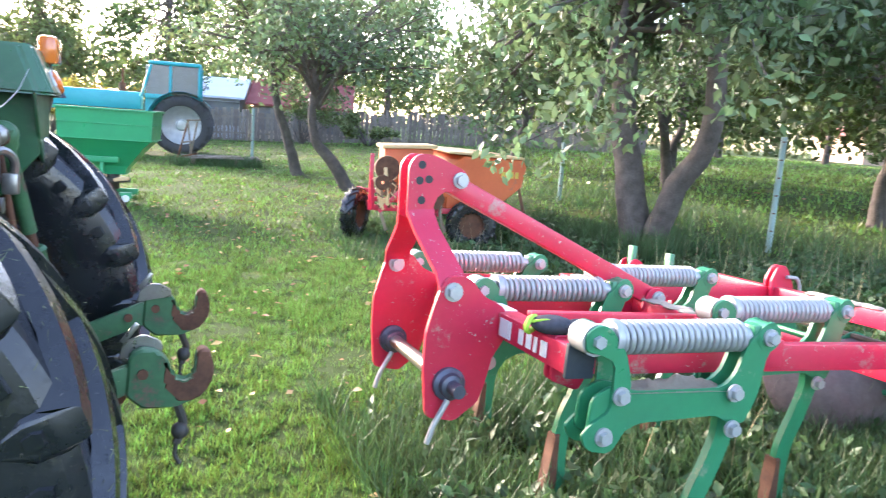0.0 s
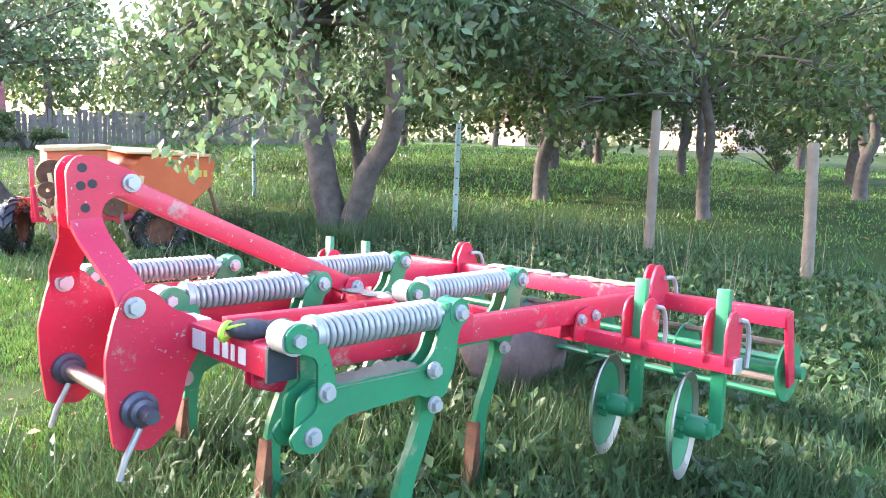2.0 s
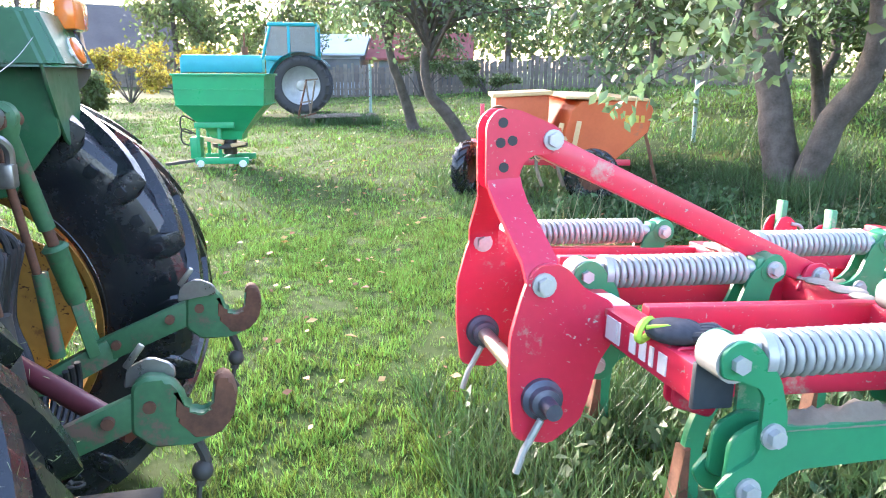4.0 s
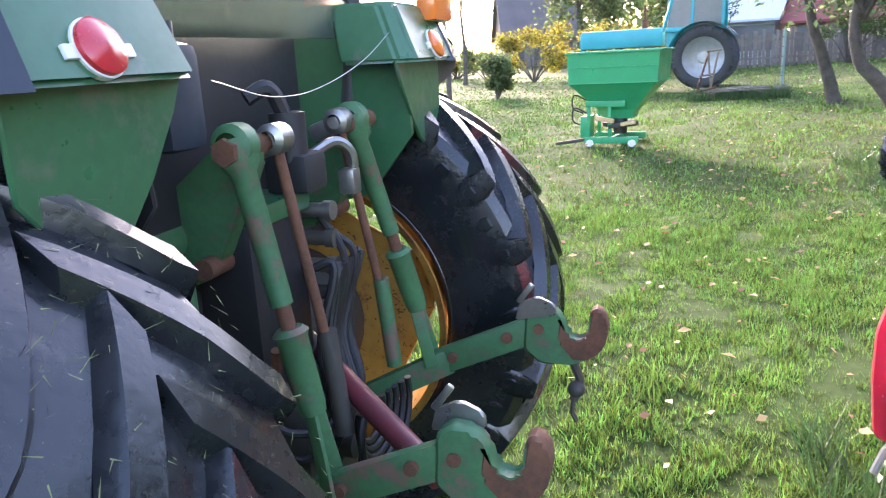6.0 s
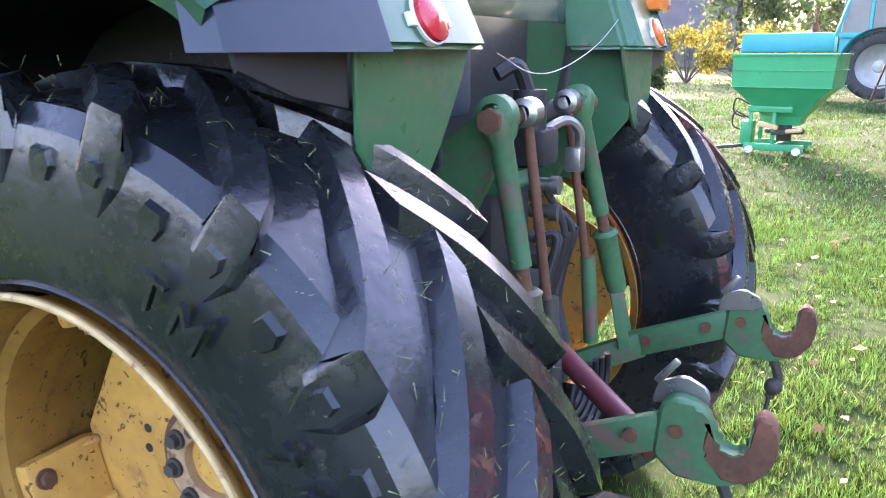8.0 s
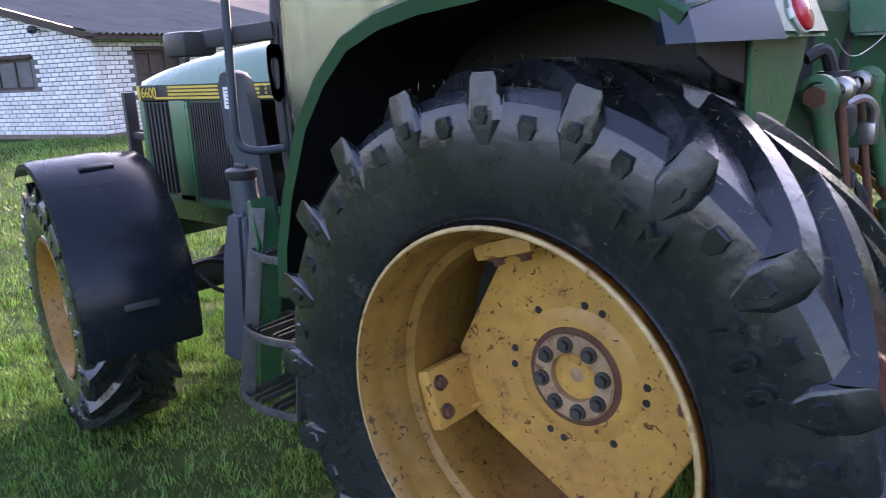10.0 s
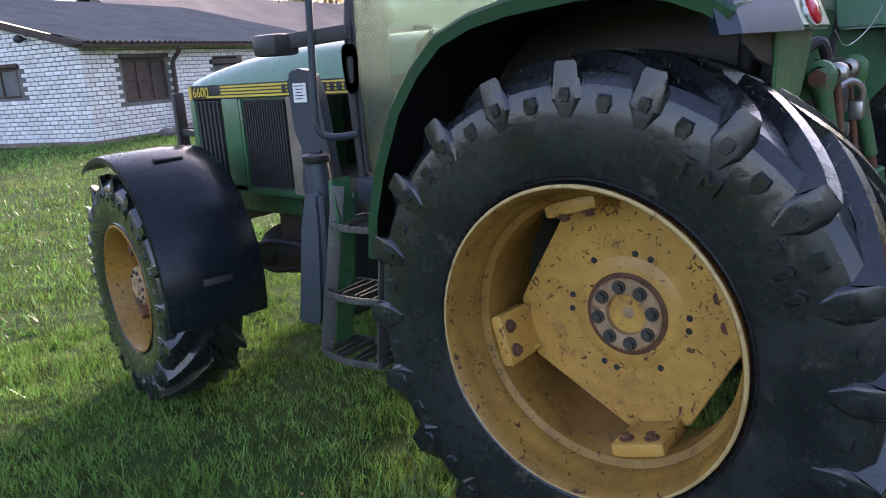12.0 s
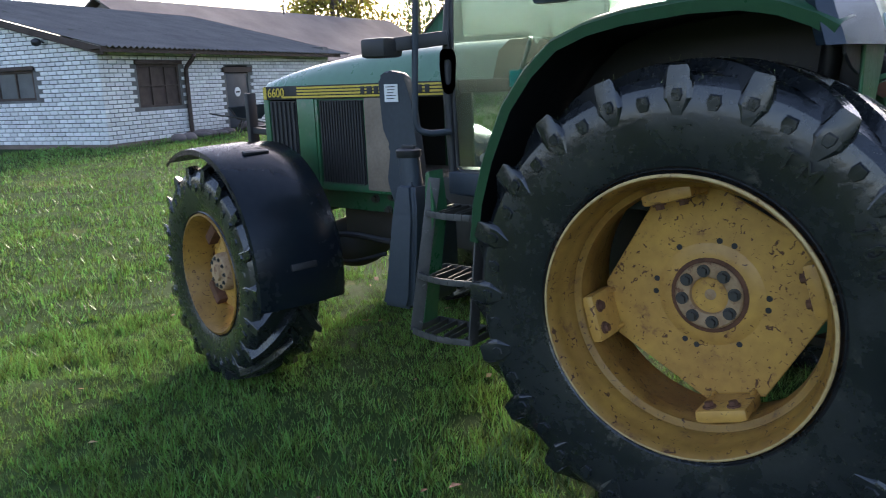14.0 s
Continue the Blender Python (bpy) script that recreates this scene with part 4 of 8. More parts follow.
    for z, y in ((1.085, -1.02), (0.805, -1.06), (0.545, -1.08)):
        t = (1.24 - z) / 0.7
        x0, x1 = -1.165 - 0.08 * t, -0.905 - 0.02 * t
        bm = B()
        pts = [(x0, y + 0.20), (x0, y)] + [(x0 + (x1 - x0) * k / 8, y - 0.03 * math.sin(math.pi * k / 8)) for k in range(1, 8)] + [(x1, y), (x1, y + 0.20)]
        for a, b in zip(pts, pts[1:] + pts[:1]):
            bar(bm, (*a, z), (*b, z), 0.012, 0.028, bevel=0.003)
        tr = part("tread", bm, M["worn_step"], lad, "open serrated tread")
        bm = B()
        for k in range(1, 6):
            x = x0 + (x1 - x0) * k / 6
            bar(bm, (x, y + 0.19, z + 0.004), (x + 0.02 * (k % 2), y, z + 0.004), 0.008, 0.02, bevel=0)
        part("grating", bm, M["iron"], tr)
    # cab: floor, posts, glass door, roof
    bm = B()
    box(bm, (-0.55, 0, 1.17), (1.35, 1.50, 0.10), bevel=0.02)
    box(bm, (-1.06, -0.80, 1.20), (0.24, 0.12, 0.10), bevel=0.01)
    part("cab_floor", bm, M["tank"], T)
    for s in (-1, 1):
        bm = B()
        tube(bm, smooth_path([(-1.20, s * 0.79, 1.22), (-1.21, s * 0.80, 1.7), (-1.19, s * 0.77, 2.1), (-1.10, s * 0.72, 2.62)]), 0.022, seg=10)
        part("front_post", bm, M["black"], T)
        bm = B()
        tube(bm, smooth_path([(0.30, s * 0.60, 1.5), (0.33, s * 0.62, 2.0), (0.26, s * 0.62, 2.62)]), 0.035, seg=10)
        part("rear_post", bm, M["black"], T)
        bm = B()
        plate(bm, rounded([(-1.175, 1.25), (-1.185, 1.7), (-1.17, 2.1), (-1.085, 2.60), (-0.25, 2.60), (-0.26, 1.93), (-0.45, 1.86), (-0.62, 1.76), (-0.76, 1.56), (-0.86, 1.36), (-0.89, 1.25)], 0.03, 3), s * 0.79, 0.006)
        d = part("door", bm, GLASS, T, "green tinted glass cab door with clear film on the upper part")
        d.visible_shadow = False
        bm = B()
        tube(bm, [(-1.175, s * 0.795, 2.1), (-1.185, s * 0.795, 1.7), (-1.17, s * 0.795, 1.27), (-1.14, s * 0.795, 1.245), (-0.90, s * 0.795, 1.245), (-0.86, s * 0.795, 1.36), (-0.74, s * 0.795, 1.58)], 0.009, seg=8)
        part("door_seal", bm, M["black"], d)
        if s < 0:
            bm = B()
            tube(bm, [(-1.00, -0.775, 1.30), (-0.92, -0.76, 1.50), (-0.80, -0.75, 1.82)], 0.011, seg=8)
            cyl(bm, (-1.02, -0.75, 1.31), (-1.02, -0.80, 1.31), 0.024, seg=16)
            part("gas_strut", bm, M["steel"], d, "door gas strut")
            bm = B()
            ol = rounded([(-1.165, 1.84), (-1.09, 1.835), (-1.075, 1.80), (-1.085, 1.66), (-1.12, 1.635), (-1.155, 1.65), (-1.17, 1.75)], 0.03, 4)
            il = [(-1.125 + (x + 1.125) * 0.45, 1.735 + (z - 1.735) * 0.55) for x, z in ol]
            v1 = [bm.verts.new((x, -0.86, z)) for x, z in ol]; v2 = [bm.verts.new((x, -0.86, z)) for x, z in il]
            for i in range(len(ol)):
                bm.faces.new((v1[i], v1[(i + 1) % len(ol)], v2[(i + 1) % len(ol)], v2[i]))
            bmesh.ops.solidify(bm, geom=bm.faces[:], thickness=0.05)
            part("door_handle", bm, M["black"], d, "black plastic door handle").location = (-0.06, 0.03, -0.045)
            bm = B()
            plate(bm, [(-1.15, 2.3), (-0.3, 2.3), (-0.3, 1.96), (-0.52, 1.86), (-0.66, 1.80), (-0.70, 1.85), (-0.76, 1.79), (-0.80, 1.845), (-1.13, 1.84)], -0.774, 0.003, bevel=0)
            fl = part("plastic_film", bm, CLEAR, d, "crinkled clear plastic film")
            fl.visible_shadow = False
            bm = B()
            box(bm, (-0.86, -0.775, 1.655), (0.07, 0.003, 0.07))
            part("blue_sticker", bm, M["blue"], d, "small blue sticker")
    bm = B()
    box(bm, (-0.42, 0, 2.68), (1.62, 1.56, 0.16), bevel=0.05)
    part("roof", bm, M["green"], T)
    bm = B()
    box(bm, (0.255, -0.12, 1.58), (0.03, 0.92, 0.60), bevel=0.01)
    part("cab_rear_panel", bm, M["black"], T, "black rear cab panel")
    bm = B()
    box(bm, (0.273, -0.08, 1.855), (0.006, 0.045, 0.03))
    part("yellow_label", bm, M["gold"], T)
    bm = B()
    plate(bm, [(-0.58, 1.80), (0.58, 1.80), (0.58, 2.6), (-0.58, 2.6)], 0.335, 0.006, "x")
    rw = part("rear_window", bm, GLASS, T)
    rw.visible_shadow = False
    bm = B()
    plate(bm, [(-0.72, 1.86), (0.72, 1.86), (0.70, 2.6), (-0.70, 2.6)], -1.17, 0.006, "x")
    fw = part("windscreen", bm, GLASS, T)
    fw.visible_shadow = False
    bm = B()
    box(bm, (-0.30, 0, 1.52), (0.50, 0.52, 0.14), bevel=0.05)
    box(bm, (-0.02, 0, 1.88), (0.12, 0.50, 0.66), bevel=0.05)
    box(bm, (-0.30, 0, 1.34), (0.36, 0.36, 0.26), bevel=0.03)
    part("driver_seat", bm, M["seat"], T)
    bm = B()
    lathe(bm, [(0.20, 0.0), (0.212, 0.012), (0.22, 0.0), (0.212, -0.012)], seg=28, axis="z", closed=True)
    cyl(bm, (0, 0, 0), (-0.1, 0, -0.35), 0.03, seg=10)
    bar(bm, (-0.2, 0, 0), (0.2, 0, 0), 0.03, 0.015)
    sw = part("steering_wheel", bm, M["black"], T)
    sw.matrix_basis = pose(-0.72, 0, 1.80, 0, -25, 0)
    bm = B()
    box(bm, (-1.0, 0, 1.45), (0.3, 0.5, 0.5), bevel=0.05)
    part("dashboard", bm, M["black"], T)
    bm = B()
    tube(bm, smooth_path([(-1.27, -0.95, 2.75), (-1.24, -0.96, 2.2), (-1.27, -0.96, 1.62), (-1.275, -0.955, 1.47), (-1.24, -0.92, 1.43), (-1.18, -0.83, 1.43)]), 0.015, seg=10)
    part("grab_rail", bm, M["tank"], T, "long grey grab rail")
    bm = B()
    box(bm, (-1.40, -1.02, 1.805), (0.14, 0.13, 0.085), bevel=0.02)
    bar(bm, (-1.36, -1.0, 1.815), (-1.19, -0.82, 1.84), 0.05, 0.06)
    part("mirror_arm", bm, M["black"], T, "black lamp and mirror arm")
    bm = B()
    box(bm, (-0.66, -0.83, 1.965), (0.14, 0.06, 0.05), bevel=0.012)
    part("work_lamp", bm, M["tank"], T)

    # rear linkage
    bm = B()
    cyl(bm, (0.22, -0.46, 1.36), (0.22, 0.46, 1.36), 0.06, seg=18)
    part("rocker_shaft", bm, M["green_old"], T)
    for s, x1, y1 in ((-1, 0.455, -0.30), (1, 0.45, 0.30)):
        bm = B()
        plate(bm, rounded([(0.14, 1.24), (0.30, 1.25), (0.36, 1.31), (x1 + 0.03, 1.55), (x1, 1.60), (x1 - 0.05, 1.585), (0.24, 1.46), (0.12, 1.36)], 0.025, 4), y1 + (0.045 if s < 0 else 0.06), 0.05, bevel=0.012)
        part("lift_arm", bm, M["green_old"], T, "cast green lift arm")
        bm = B()
        cyl(bm, (x1, y1 - 0.05, 1.565), (x1, y1 + 0.11, 1.565), 0.027, seg=14)
        cyl(bm, (x1, y1 - 0.060, 1.565), (x1, y1 - 0.045, 1.565), 0.030, seg=6)
        part("arm_pin", bm, M["rust"], T, "rusty pin")
        bm = B()
        cyl(bm, (0.34, y1 - 0.02, 1.30), (0.34, y1 + 0.12, 1.30), 0.025, seg=14)
        part("arm_pin", bm, M["rust"], T, "rusty pin")
        bm = B()
        top, bot = Vector((x1, y1 - 0.01, 1.575)), Vector((0.60, -0.30 if s < 0 else 0.45, 0.80))
        d = bot - top
        tube(bm, [top + d * t for t in (-0.02, 0.05, 0.08, 0.45)], 0.02, seg=12, taper=[0.045, 0.042, 0.028, 0.026])
        lathe(bm, [(0.03, -0.03), (0.048, -0.02), (0.048, 0.02), (0.03, 0.03)], seg=18, c=top)
        part("lift_rod", bm, M["green_old"], T, "worn green lift rod")
        bm = B()
        tube(bm, [top + d * t for t in (0.43, 0.56)], 0.018, seg=12)
        part("rod_thread", bm, M["rust"], T)
        bm = B()
        tube(bm, [top + d * t for t in (0.52, 0.535, 0.55, 0.75, 0.78)], 0.03, seg=14, taper=[0.03, 0.042, 0.036, 0.034, 0.03])
        for q in (-0.028, 0.028):
            bar(bm, top + d * 0.77 + Vector((0, q * 0.4, 0)), bot + Vector((0, q, -0.03)), 0.012, 0.04)
        part("turnbuckle", bm, M["green_old"], T, "green turnbuckle with a forked end")
    bm = B()
    cyl(bm, (0.34, -0.40, 0.86), (0.34, -0.40, 1.06), 0.045, seg=16)
    cyl(bm, (0.34, -0.40, 0.70), (0.34, -0.40, 0.88), 0.052, seg=16)
    cyl(bm, (0.34, -0.40, 1.04), (0.34, -0.40, 1.30), 0.028, seg=14)
    part("lift_cylinder", bm, M["green_old"], T, "green hydraulic cylinder")
    for x, y, xb, yb, m in ((0.48, -0.19, 0.53, -0.13, "rust"), (0.44, 0.23, 0.50, 0.30, "rust")):
        bm = B()
        tube(bm, [(x, y, 1.57), (xb, yb, 1.05)], 0.013, seg=10)
        part("thin_rod", bm, M[m], T, "thin rusty rod")
        bm = B()
        tube(bm, [(xb, yb, 1.10), (xb + 0.02, yb + 0.01, 0.82)], 0.024, seg=12)
        part("rod_sleeve", bm, M["green_old"] if y > 0 else M["iron"], T)
        bm = B()
        lathe(bm, [(0.02, -0.035), (0.036, -0.025), (0.036, 0.025), (0.02, 0.035)], seg=16, c=(x, y, 1.575))
        box(bm, (x - 0.04, y, 1.555), (0.10, 0.035, 0.05), rot=(0, -20, 0), bevel=0.012)
        part("rod_eye", bm, M["steel"], T, "greasy steel eye")
    bm = B()
    tube(bm, [(0.36, 0.06, 0.99), (0.44, 0.01, 0.96), (0.46, 0.0, 0.95), (0.84, -0.24, 0.80)], 0.03, seg=14, taper=[0.02, 0.02, 0.030, 0.030])
    part("stabiliser", bm, M["maroon"], T, "maroon hydraulic stabiliser")
    bm = B()
    cyl(bm, (0.34, 0.08, 1.0), (0.42, 0.03, 0.97), 0.028, seg=14)
    part("ram_end", bm, M["steel"], T)
    bm = B()
    box(bm, (0.33, -0.10, 1.16), (0.16, 0.26, 0.44), bevel=0.02)
    part("valve_housing", bm, M["black"], T)
    bm = B()
    box(bm, (0.345, -0.09, 1.395), (0.17, 0.26, 0.05), bevel=0.01)
    part("housing_lid", bm, M["green"], T)
    for k in range(4):
        z = 1.36 - 0.075 * k
        bm = B()
        cyl(bm, (0.40, 0.055, z), (0.47, 0.055, z), 0.02, seg=12)
        cyl(bm, (0.46, 0.055, z), (0.485, 0.055, z), 0.026, seg=12)
        part("coupling", bm, M["iron"] if k % 2 else M["steel"], T)
    for k, (y0, y1, z1) in enumerate(((0.02, -0.02, 0.80), (0.08, 0.05, 0.72), (-0.05, -0.12, 0.86), (0.12, 0.02, 0.78), (0.05, 0.00, 0.70), (-0.02, -0.07, 0.76), (0.10, 0.06, 0.66), (0.00, -0.04, 0.92))):
        bm = B()
        tube(bm, smooth_path([(0.44, y0 + 0.03, 1.36 - 0.07 * k), (0.50, y0 + 0.05, 1.22), (0.47, y1 + 0.06, 1.02), (0.52, y1, 0.86), (0.46, y1 - 0.1, z1), (0.36, y1 - 0.12, z1 + 0.06)]), 0.011, seg=8)
        part("hydraulic_hose", bm, M["hose"], T, "black hydraulic hose")
    bm = B()
    box(bm, (0.42, 0.0, 1.47), (0.12, 0.12, 0.10), bevel=0.02)
    cyl(bm, (0.42, -0.02, 1.50), (0.42, -0.02, 1.62), 0.045, seg=16)
    tube(bm, smooth_path([(0.42, -0.02, 1.60), (0.40, -0.06, 1.68), (0.36, -0.10, 1.66)]), 0.02, seg=8)
    part("control_valve", bm, M["black"], T, "black control valve with a hose")
    bm = B()
    tube(bm, smooth_path([(0.42, 0.08, 1.50), (0.47, 0.13, 1.53), (0.50, 0.16, 1.50), (0.50, 0.17, 1.44)]), 0.014, seg=8)
    box(bm, (0.49, 0.16, 1.42), (0.05, 0.05, 0.07), bevel=0.01)
    part("socket", bm, M["steel"], T)
    bm = B()
    box(bm, (0.34, -0.36, 1.68), (0.10, 0.13, 0.22), bevel=0.03)
    cyl(bm, (0.34, -0.36, 1.78), (0.34, -0.36, 1.83), 0.03, seg=14)
    part("plastic_canister", bm, M["tank"], T, "dark plastic canister behind the cab")
    bm = B()
    tube(bm, smooth_path([(0.52, -0.46, 1.712), (0.50, -0.22, 1.668), (0.49, 0.02, 1.672), (0.50, 0.30, 1.735), (0.51, 0.58, 1.85)], 8), 0.0013, seg=6)
    part("cable", bm, M["zinc"], T, "thin white cable slung between the fenders")
    bm = B()
    box(bm, (0.34, 0.0, 0.72), (0.24, 0.30, 0.34), bevel=0.04)
    cyl(bm, (0.42, 0, 0.72), (0.52, 0, 0.72), 0.04, seg=14)
    bar(bm, (0.2, 0, 0.45), (0.85, 0, 0.46), 0.08, 0.04)
    part("drawbar", bm, M["iron"], T)
    bm = B()
    tube(bm, [(0.40, -0.20, 0.78), (0.47, -0.27, 1.10)], 0.013, seg=8)
    part("brace_rod", bm, M["rust"], T, "rusty brace rod")
    for k in range(5):
        bm = B()
        r = 0.085 + 0.022 * k
        tube(bm, [(0.56 + 0.012 * k, 0.02 + r * math.cos(a), 0.80 + r * 0.8 * math.sin(a)) for a in np.linspace(2.6, 6.6, 18)], 0.010, seg=8)
        part("hose_loop", bm, M["hose"], T, "looped black hydraulic hose")
    for k in range(4):
        bm = B()
        c = (0.635 + 0.028 * k, -0.345, 0.742 - 0.006 * k)
        pts = [(c[0] + 0.02 * math.cos(a), c[1] + (0.012 * math.sin(a) if k % 2 else 0), c[2] + (0 if k % 2 else 0.012 * math.sin(a))) for a in np.linspace(0, 6.28, 14)]
        tube(bm, pts, 0.0045, seg=6)
        part("chain_link", bm, M["iron"], T)
    bm = B()
    ring = [(0.70 + 0.045 * math.cos(a), -0.47, 0.735 + 0.045 * math.sin(a)) for a in np.linspace(0, 6.1, 16)]
    tube(bm, ring, 0.006, seg=6)
    part("spring_ring", bm, M["steel"], T)
    return T


make_tractor()


# ---- cultivator ----
def spring(parent, p0, p1):
    """A coil spring on its rod, from eye to eye."""
    p0, p1 = Vector(p0), Vector(p1)
    d = p1 - p0
    L = d.length
    m = Matrix.Translation(p0) @ d.to_track_quat("X", "Z").to_matrix().to_4x4()
    bm = B()
    cyl(bm, (0.03, 0, 0), (L - 0.02, 0, 0), 0.030, seg=14)
    cyl(bm, (0.075, 0, 0), (0.10, 0, 0), 0.062, seg=20)
    core = part("spring_rod", bm, M["zinc"], parent)
    core.matrix_basis = m
    bm = B()
    turns, n = 20, 20 * 12
    pts = [(0.10 + (L - 0.20) * k / n, 0.050 * math.cos(2 * math.pi * turns * k / n), 0.050 * math.sin(2 * math.pi * turns * k / n)) for k in range(n + 1)]
    tube(bm, pts, 0.0105, seg=6)
    co = part("coil", bm, M["zinc"], core, "zinc plated coil spring", 80)
    for x, mt in ((0.0, "zinc"), (L, "green_new")):
        bm = B()
        cyl(bm, (x, -0.045, 0), (x, 0.045, 0), 0.052, seg=20)
        box(bm, (x + (0.04 if x == 0 else -0.03), 0, 0), (0.07, 0.075, 0.085), bevel=0.015)
        part("spring_eye", bm, M[mt], core)
        bm = B()
        bolt(bm, (x, -0.045, 0), (0, -1, 0), 0.022, 0.03)
        part("bolt", bm, M["zinc"], core)


def tine(parent, x, y, z):
    """A sprung tine: arm, bracket, spring and curved shank. x, y, z: its front hinge, a little under the spring's eye."""
    bm = B()
    arm = [(x - 0.06, z - 0.10), (x + 0.02, z - 0.13), (x + 0.14, z - 0.07), (x + 0.46, z - 0.055), (x + 0.52, z - 0.08), (x + 0.60, z - 0.09), (x + 0.645, z + 0.02), (x + 0.66, z + 0.14), (x + 0.695, z + 0.22), (x + 0.70, z + 0.27), (x + 0.66, z + 0.285), (x + 0.57, z + 0.20), (x + 0.53, z + 0.09), (x + 0.48, z + 0.045), (x + 0.12, z + 0.04), (x + 0.02, z + 0.06), (x - 0.05, z + 0.02)]
    plate(bm, rounded(arm, 0.02, 3), y - 0.035, 0.016, bevel=0.003)
    plate(bm, rounded(arm, 0.02, 3), y + 0.035, 0.016, bevel=0.003)
    bar(bm, (x + 0.1, y, z - 0.02), (x + 0.5, y, z + 0.0), 0.05, 0.07)
    a = part("tine_arm", bm, M["green_new"], parent, "green tine arm with dried soil on top")
    bm = B()
    for q in (-0.05, 0.05):
        plate(bm, rounded([(x - 0.06, z - 0.15), (x + 0.03, z - 0.165), (x + 0.085, z - 0.08), (x + 0.08, z + 0.08), (x + 0.05, z + 0.17), (x - 0.02, z + 0.255), (x - 0.065, z + 0.265), (x - 0.11, z + 0.235), (x - 0.105, z + 0.175), (x - 0.04, z + 0.165), (x + 0.012, z + 0.14), (x + 0.015, z - 0.02), (x - 0.05, z - 0.06), (x - 0.09, z - 0.10)], 0.018, 3), y + q, 0.014, bevel=0.003)
    part("bracket", bm, M["green_new"], a)
    for bx, bz in ((x - 0.005, z - 0.105), (x + 0.045, z + 0.03), (x + 0.52, z + 0.03), (x + 0.53, z - 0.10)):
        bm = B()
        bolt(bm, (bx, y - 0.055, bz), (0, -1, 0), 0.022, 0.03)
        part("bolt", bm, M["zinc"], a)
    spring(parent, (x - 0.065, y, z + 0.210), (x + 0.66, y, z + 0.225))
    sh = smooth_path([(x + 0.53, y, z - 0.02), (x + 0.54, y, z - 0.13), (x + 0.50, y, z - 0.26), (x + 0.445, y, z - 0.40), (x + 0.43, y, z - 0.56), (x + 0.44, y, z - 0.74), (x + 0.40, y, z - 0.86)], 4)
    bm = B()
    strip(bm, sh, 0.034, 0.075)
    s = part("shank", bm, M["green_new"], a, "curved green shank")
    bm = B()
    pts = [(x + 0.385, z - 0.46), (x + 0.415, z - 0.46), (x + 0.425, z - 0.70), (x + 0.35, z - 0.90), (x + 0.29, z - 0.92), (x + 0.37, z - 0.70)]
    plate(bm, pts, y, 0.07, bevel=0.006)
    part("point", bm, M["rust"], s, "rust-brown worn point")
    # dried soil on the arm
    bm = B()
    r = random.Random(int(y * 1000))
    nx, ny = 26, 7
    grid = []
    for i in range(nx):
        u = i / (nx - 1)
        row = []
        for j in range(ny):
            w = 2 * j / (ny - 1) - 1
            h = (1 - w * w) * math.sin(math.pi * u) ** 0.6 * (0.035 + 0.035 * noise.noise(Vector((u * 7, w * 2, y * 9)))) + 0.012 * noise.noise(Vector((u * 31, w * 6, y * 5))) * (1 - w * w)
            row.append(bm.verts.new((x + 0.08 + 0.44 * u, y + w * 0.046, z + 0.032 + max(h, -0.01))))
        grid.append(row)
    for p, q in zip(grid, grid[1:]):
        for j in range(ny - 1):
            bm.faces.new((p[j], p[j + 1], q[j + 1], q[j]))
    bmesh.ops.solidify(bm, geom=bm.faces[:], thickness=0.03)
    part("soil", bm, M["dust"], a, "heap of dried grey soil", 80)


def disc_unit(parent, x, y, z):
    bm = B()
    box(bm, (x, y, z - 0.08), (0.035, 0.06, 0.62), bevel=0.006)
    st = part("disc_stem", bm, M["green_new"], parent, "upright green stem")
    bm = B()
    for q in (-0.05, 0.05):
        plate(bm, rounded([(x - 0.07, z - 0.10), (x + 0.07, z - 0.10), (x + 0.08, z + 0.08), (x + 0.03, z + 0.14), (x - 0.03, z + 0.14), (x - 0.07, z + 0.08)], 0.03, 3), y + q, 0.014)
    part("clamp", bm, M["red"], st)
    bm = B()
    tube(bm, smooth_path([(x + 0.03, y - 0.06, z + 0.10), (x + 0.09, y - 0.07, z + 0.08), (x + 0.12, y - 0.07, z - 0.02), (x + 0.11, y - 0.07, z - 0.12)]), 0.011, seg=8)
    part("crank_pin", bm, M["zinc"], st, "bent zinc pin")
    cx, cy, cz = x - 0.04, y + 0.16, z - 0.40
    bm = B()
    lathe(bm, [(0.001, 0.03), (0.08, 0.022), (0.16, 0.0), (0.235, -0.035), (0.238, -0.03), (0.16, 0.007), (0.08, 0.03), (0.001, 0.038)], seg=40)
    dd = part("disc", bm, M["green_new"], st, "dished green disc with a bare steel edge", 60)
    bm = B()
    lathe(bm, [(0.205, -0.024), (0.242, -0.041), (0.242, -0.033), (0.205, -0.013)], seg=40, closed=True)
    eg = part("disc_edge", bm, M["steel"], st)
    dd.matrix_basis = eg.matrix_basis = Matrix.Translation((cx, cy, cz)) @ pose(0, 0, 0, 0, 0, 14)
    bm = B()
    cyl(bm, (cx + 0.02, cy - 0.01, cz), (cx + 0.03, cy - 0.14, cz), 0.055, 0.048, seg=18)
    for k in range(6):
        an = k * math.pi / 3
        cyl(bm, (cx + 0.05 * math.cos(an), cy - 0.01, cz + 0.05 * math.sin(an)), (cx + 0.05 * math.cos(an), cy - 0.05, cz + 0.05 * math.sin(an)), 0.014, seg=8)
    box(bm, (x - 0.01, cy - 0.15, cz + 0.01), (0.08, 0.05, 0.06), bevel=0.012)
    part("disc_hub", bm, M["green_new"], st, "green bearing hub")


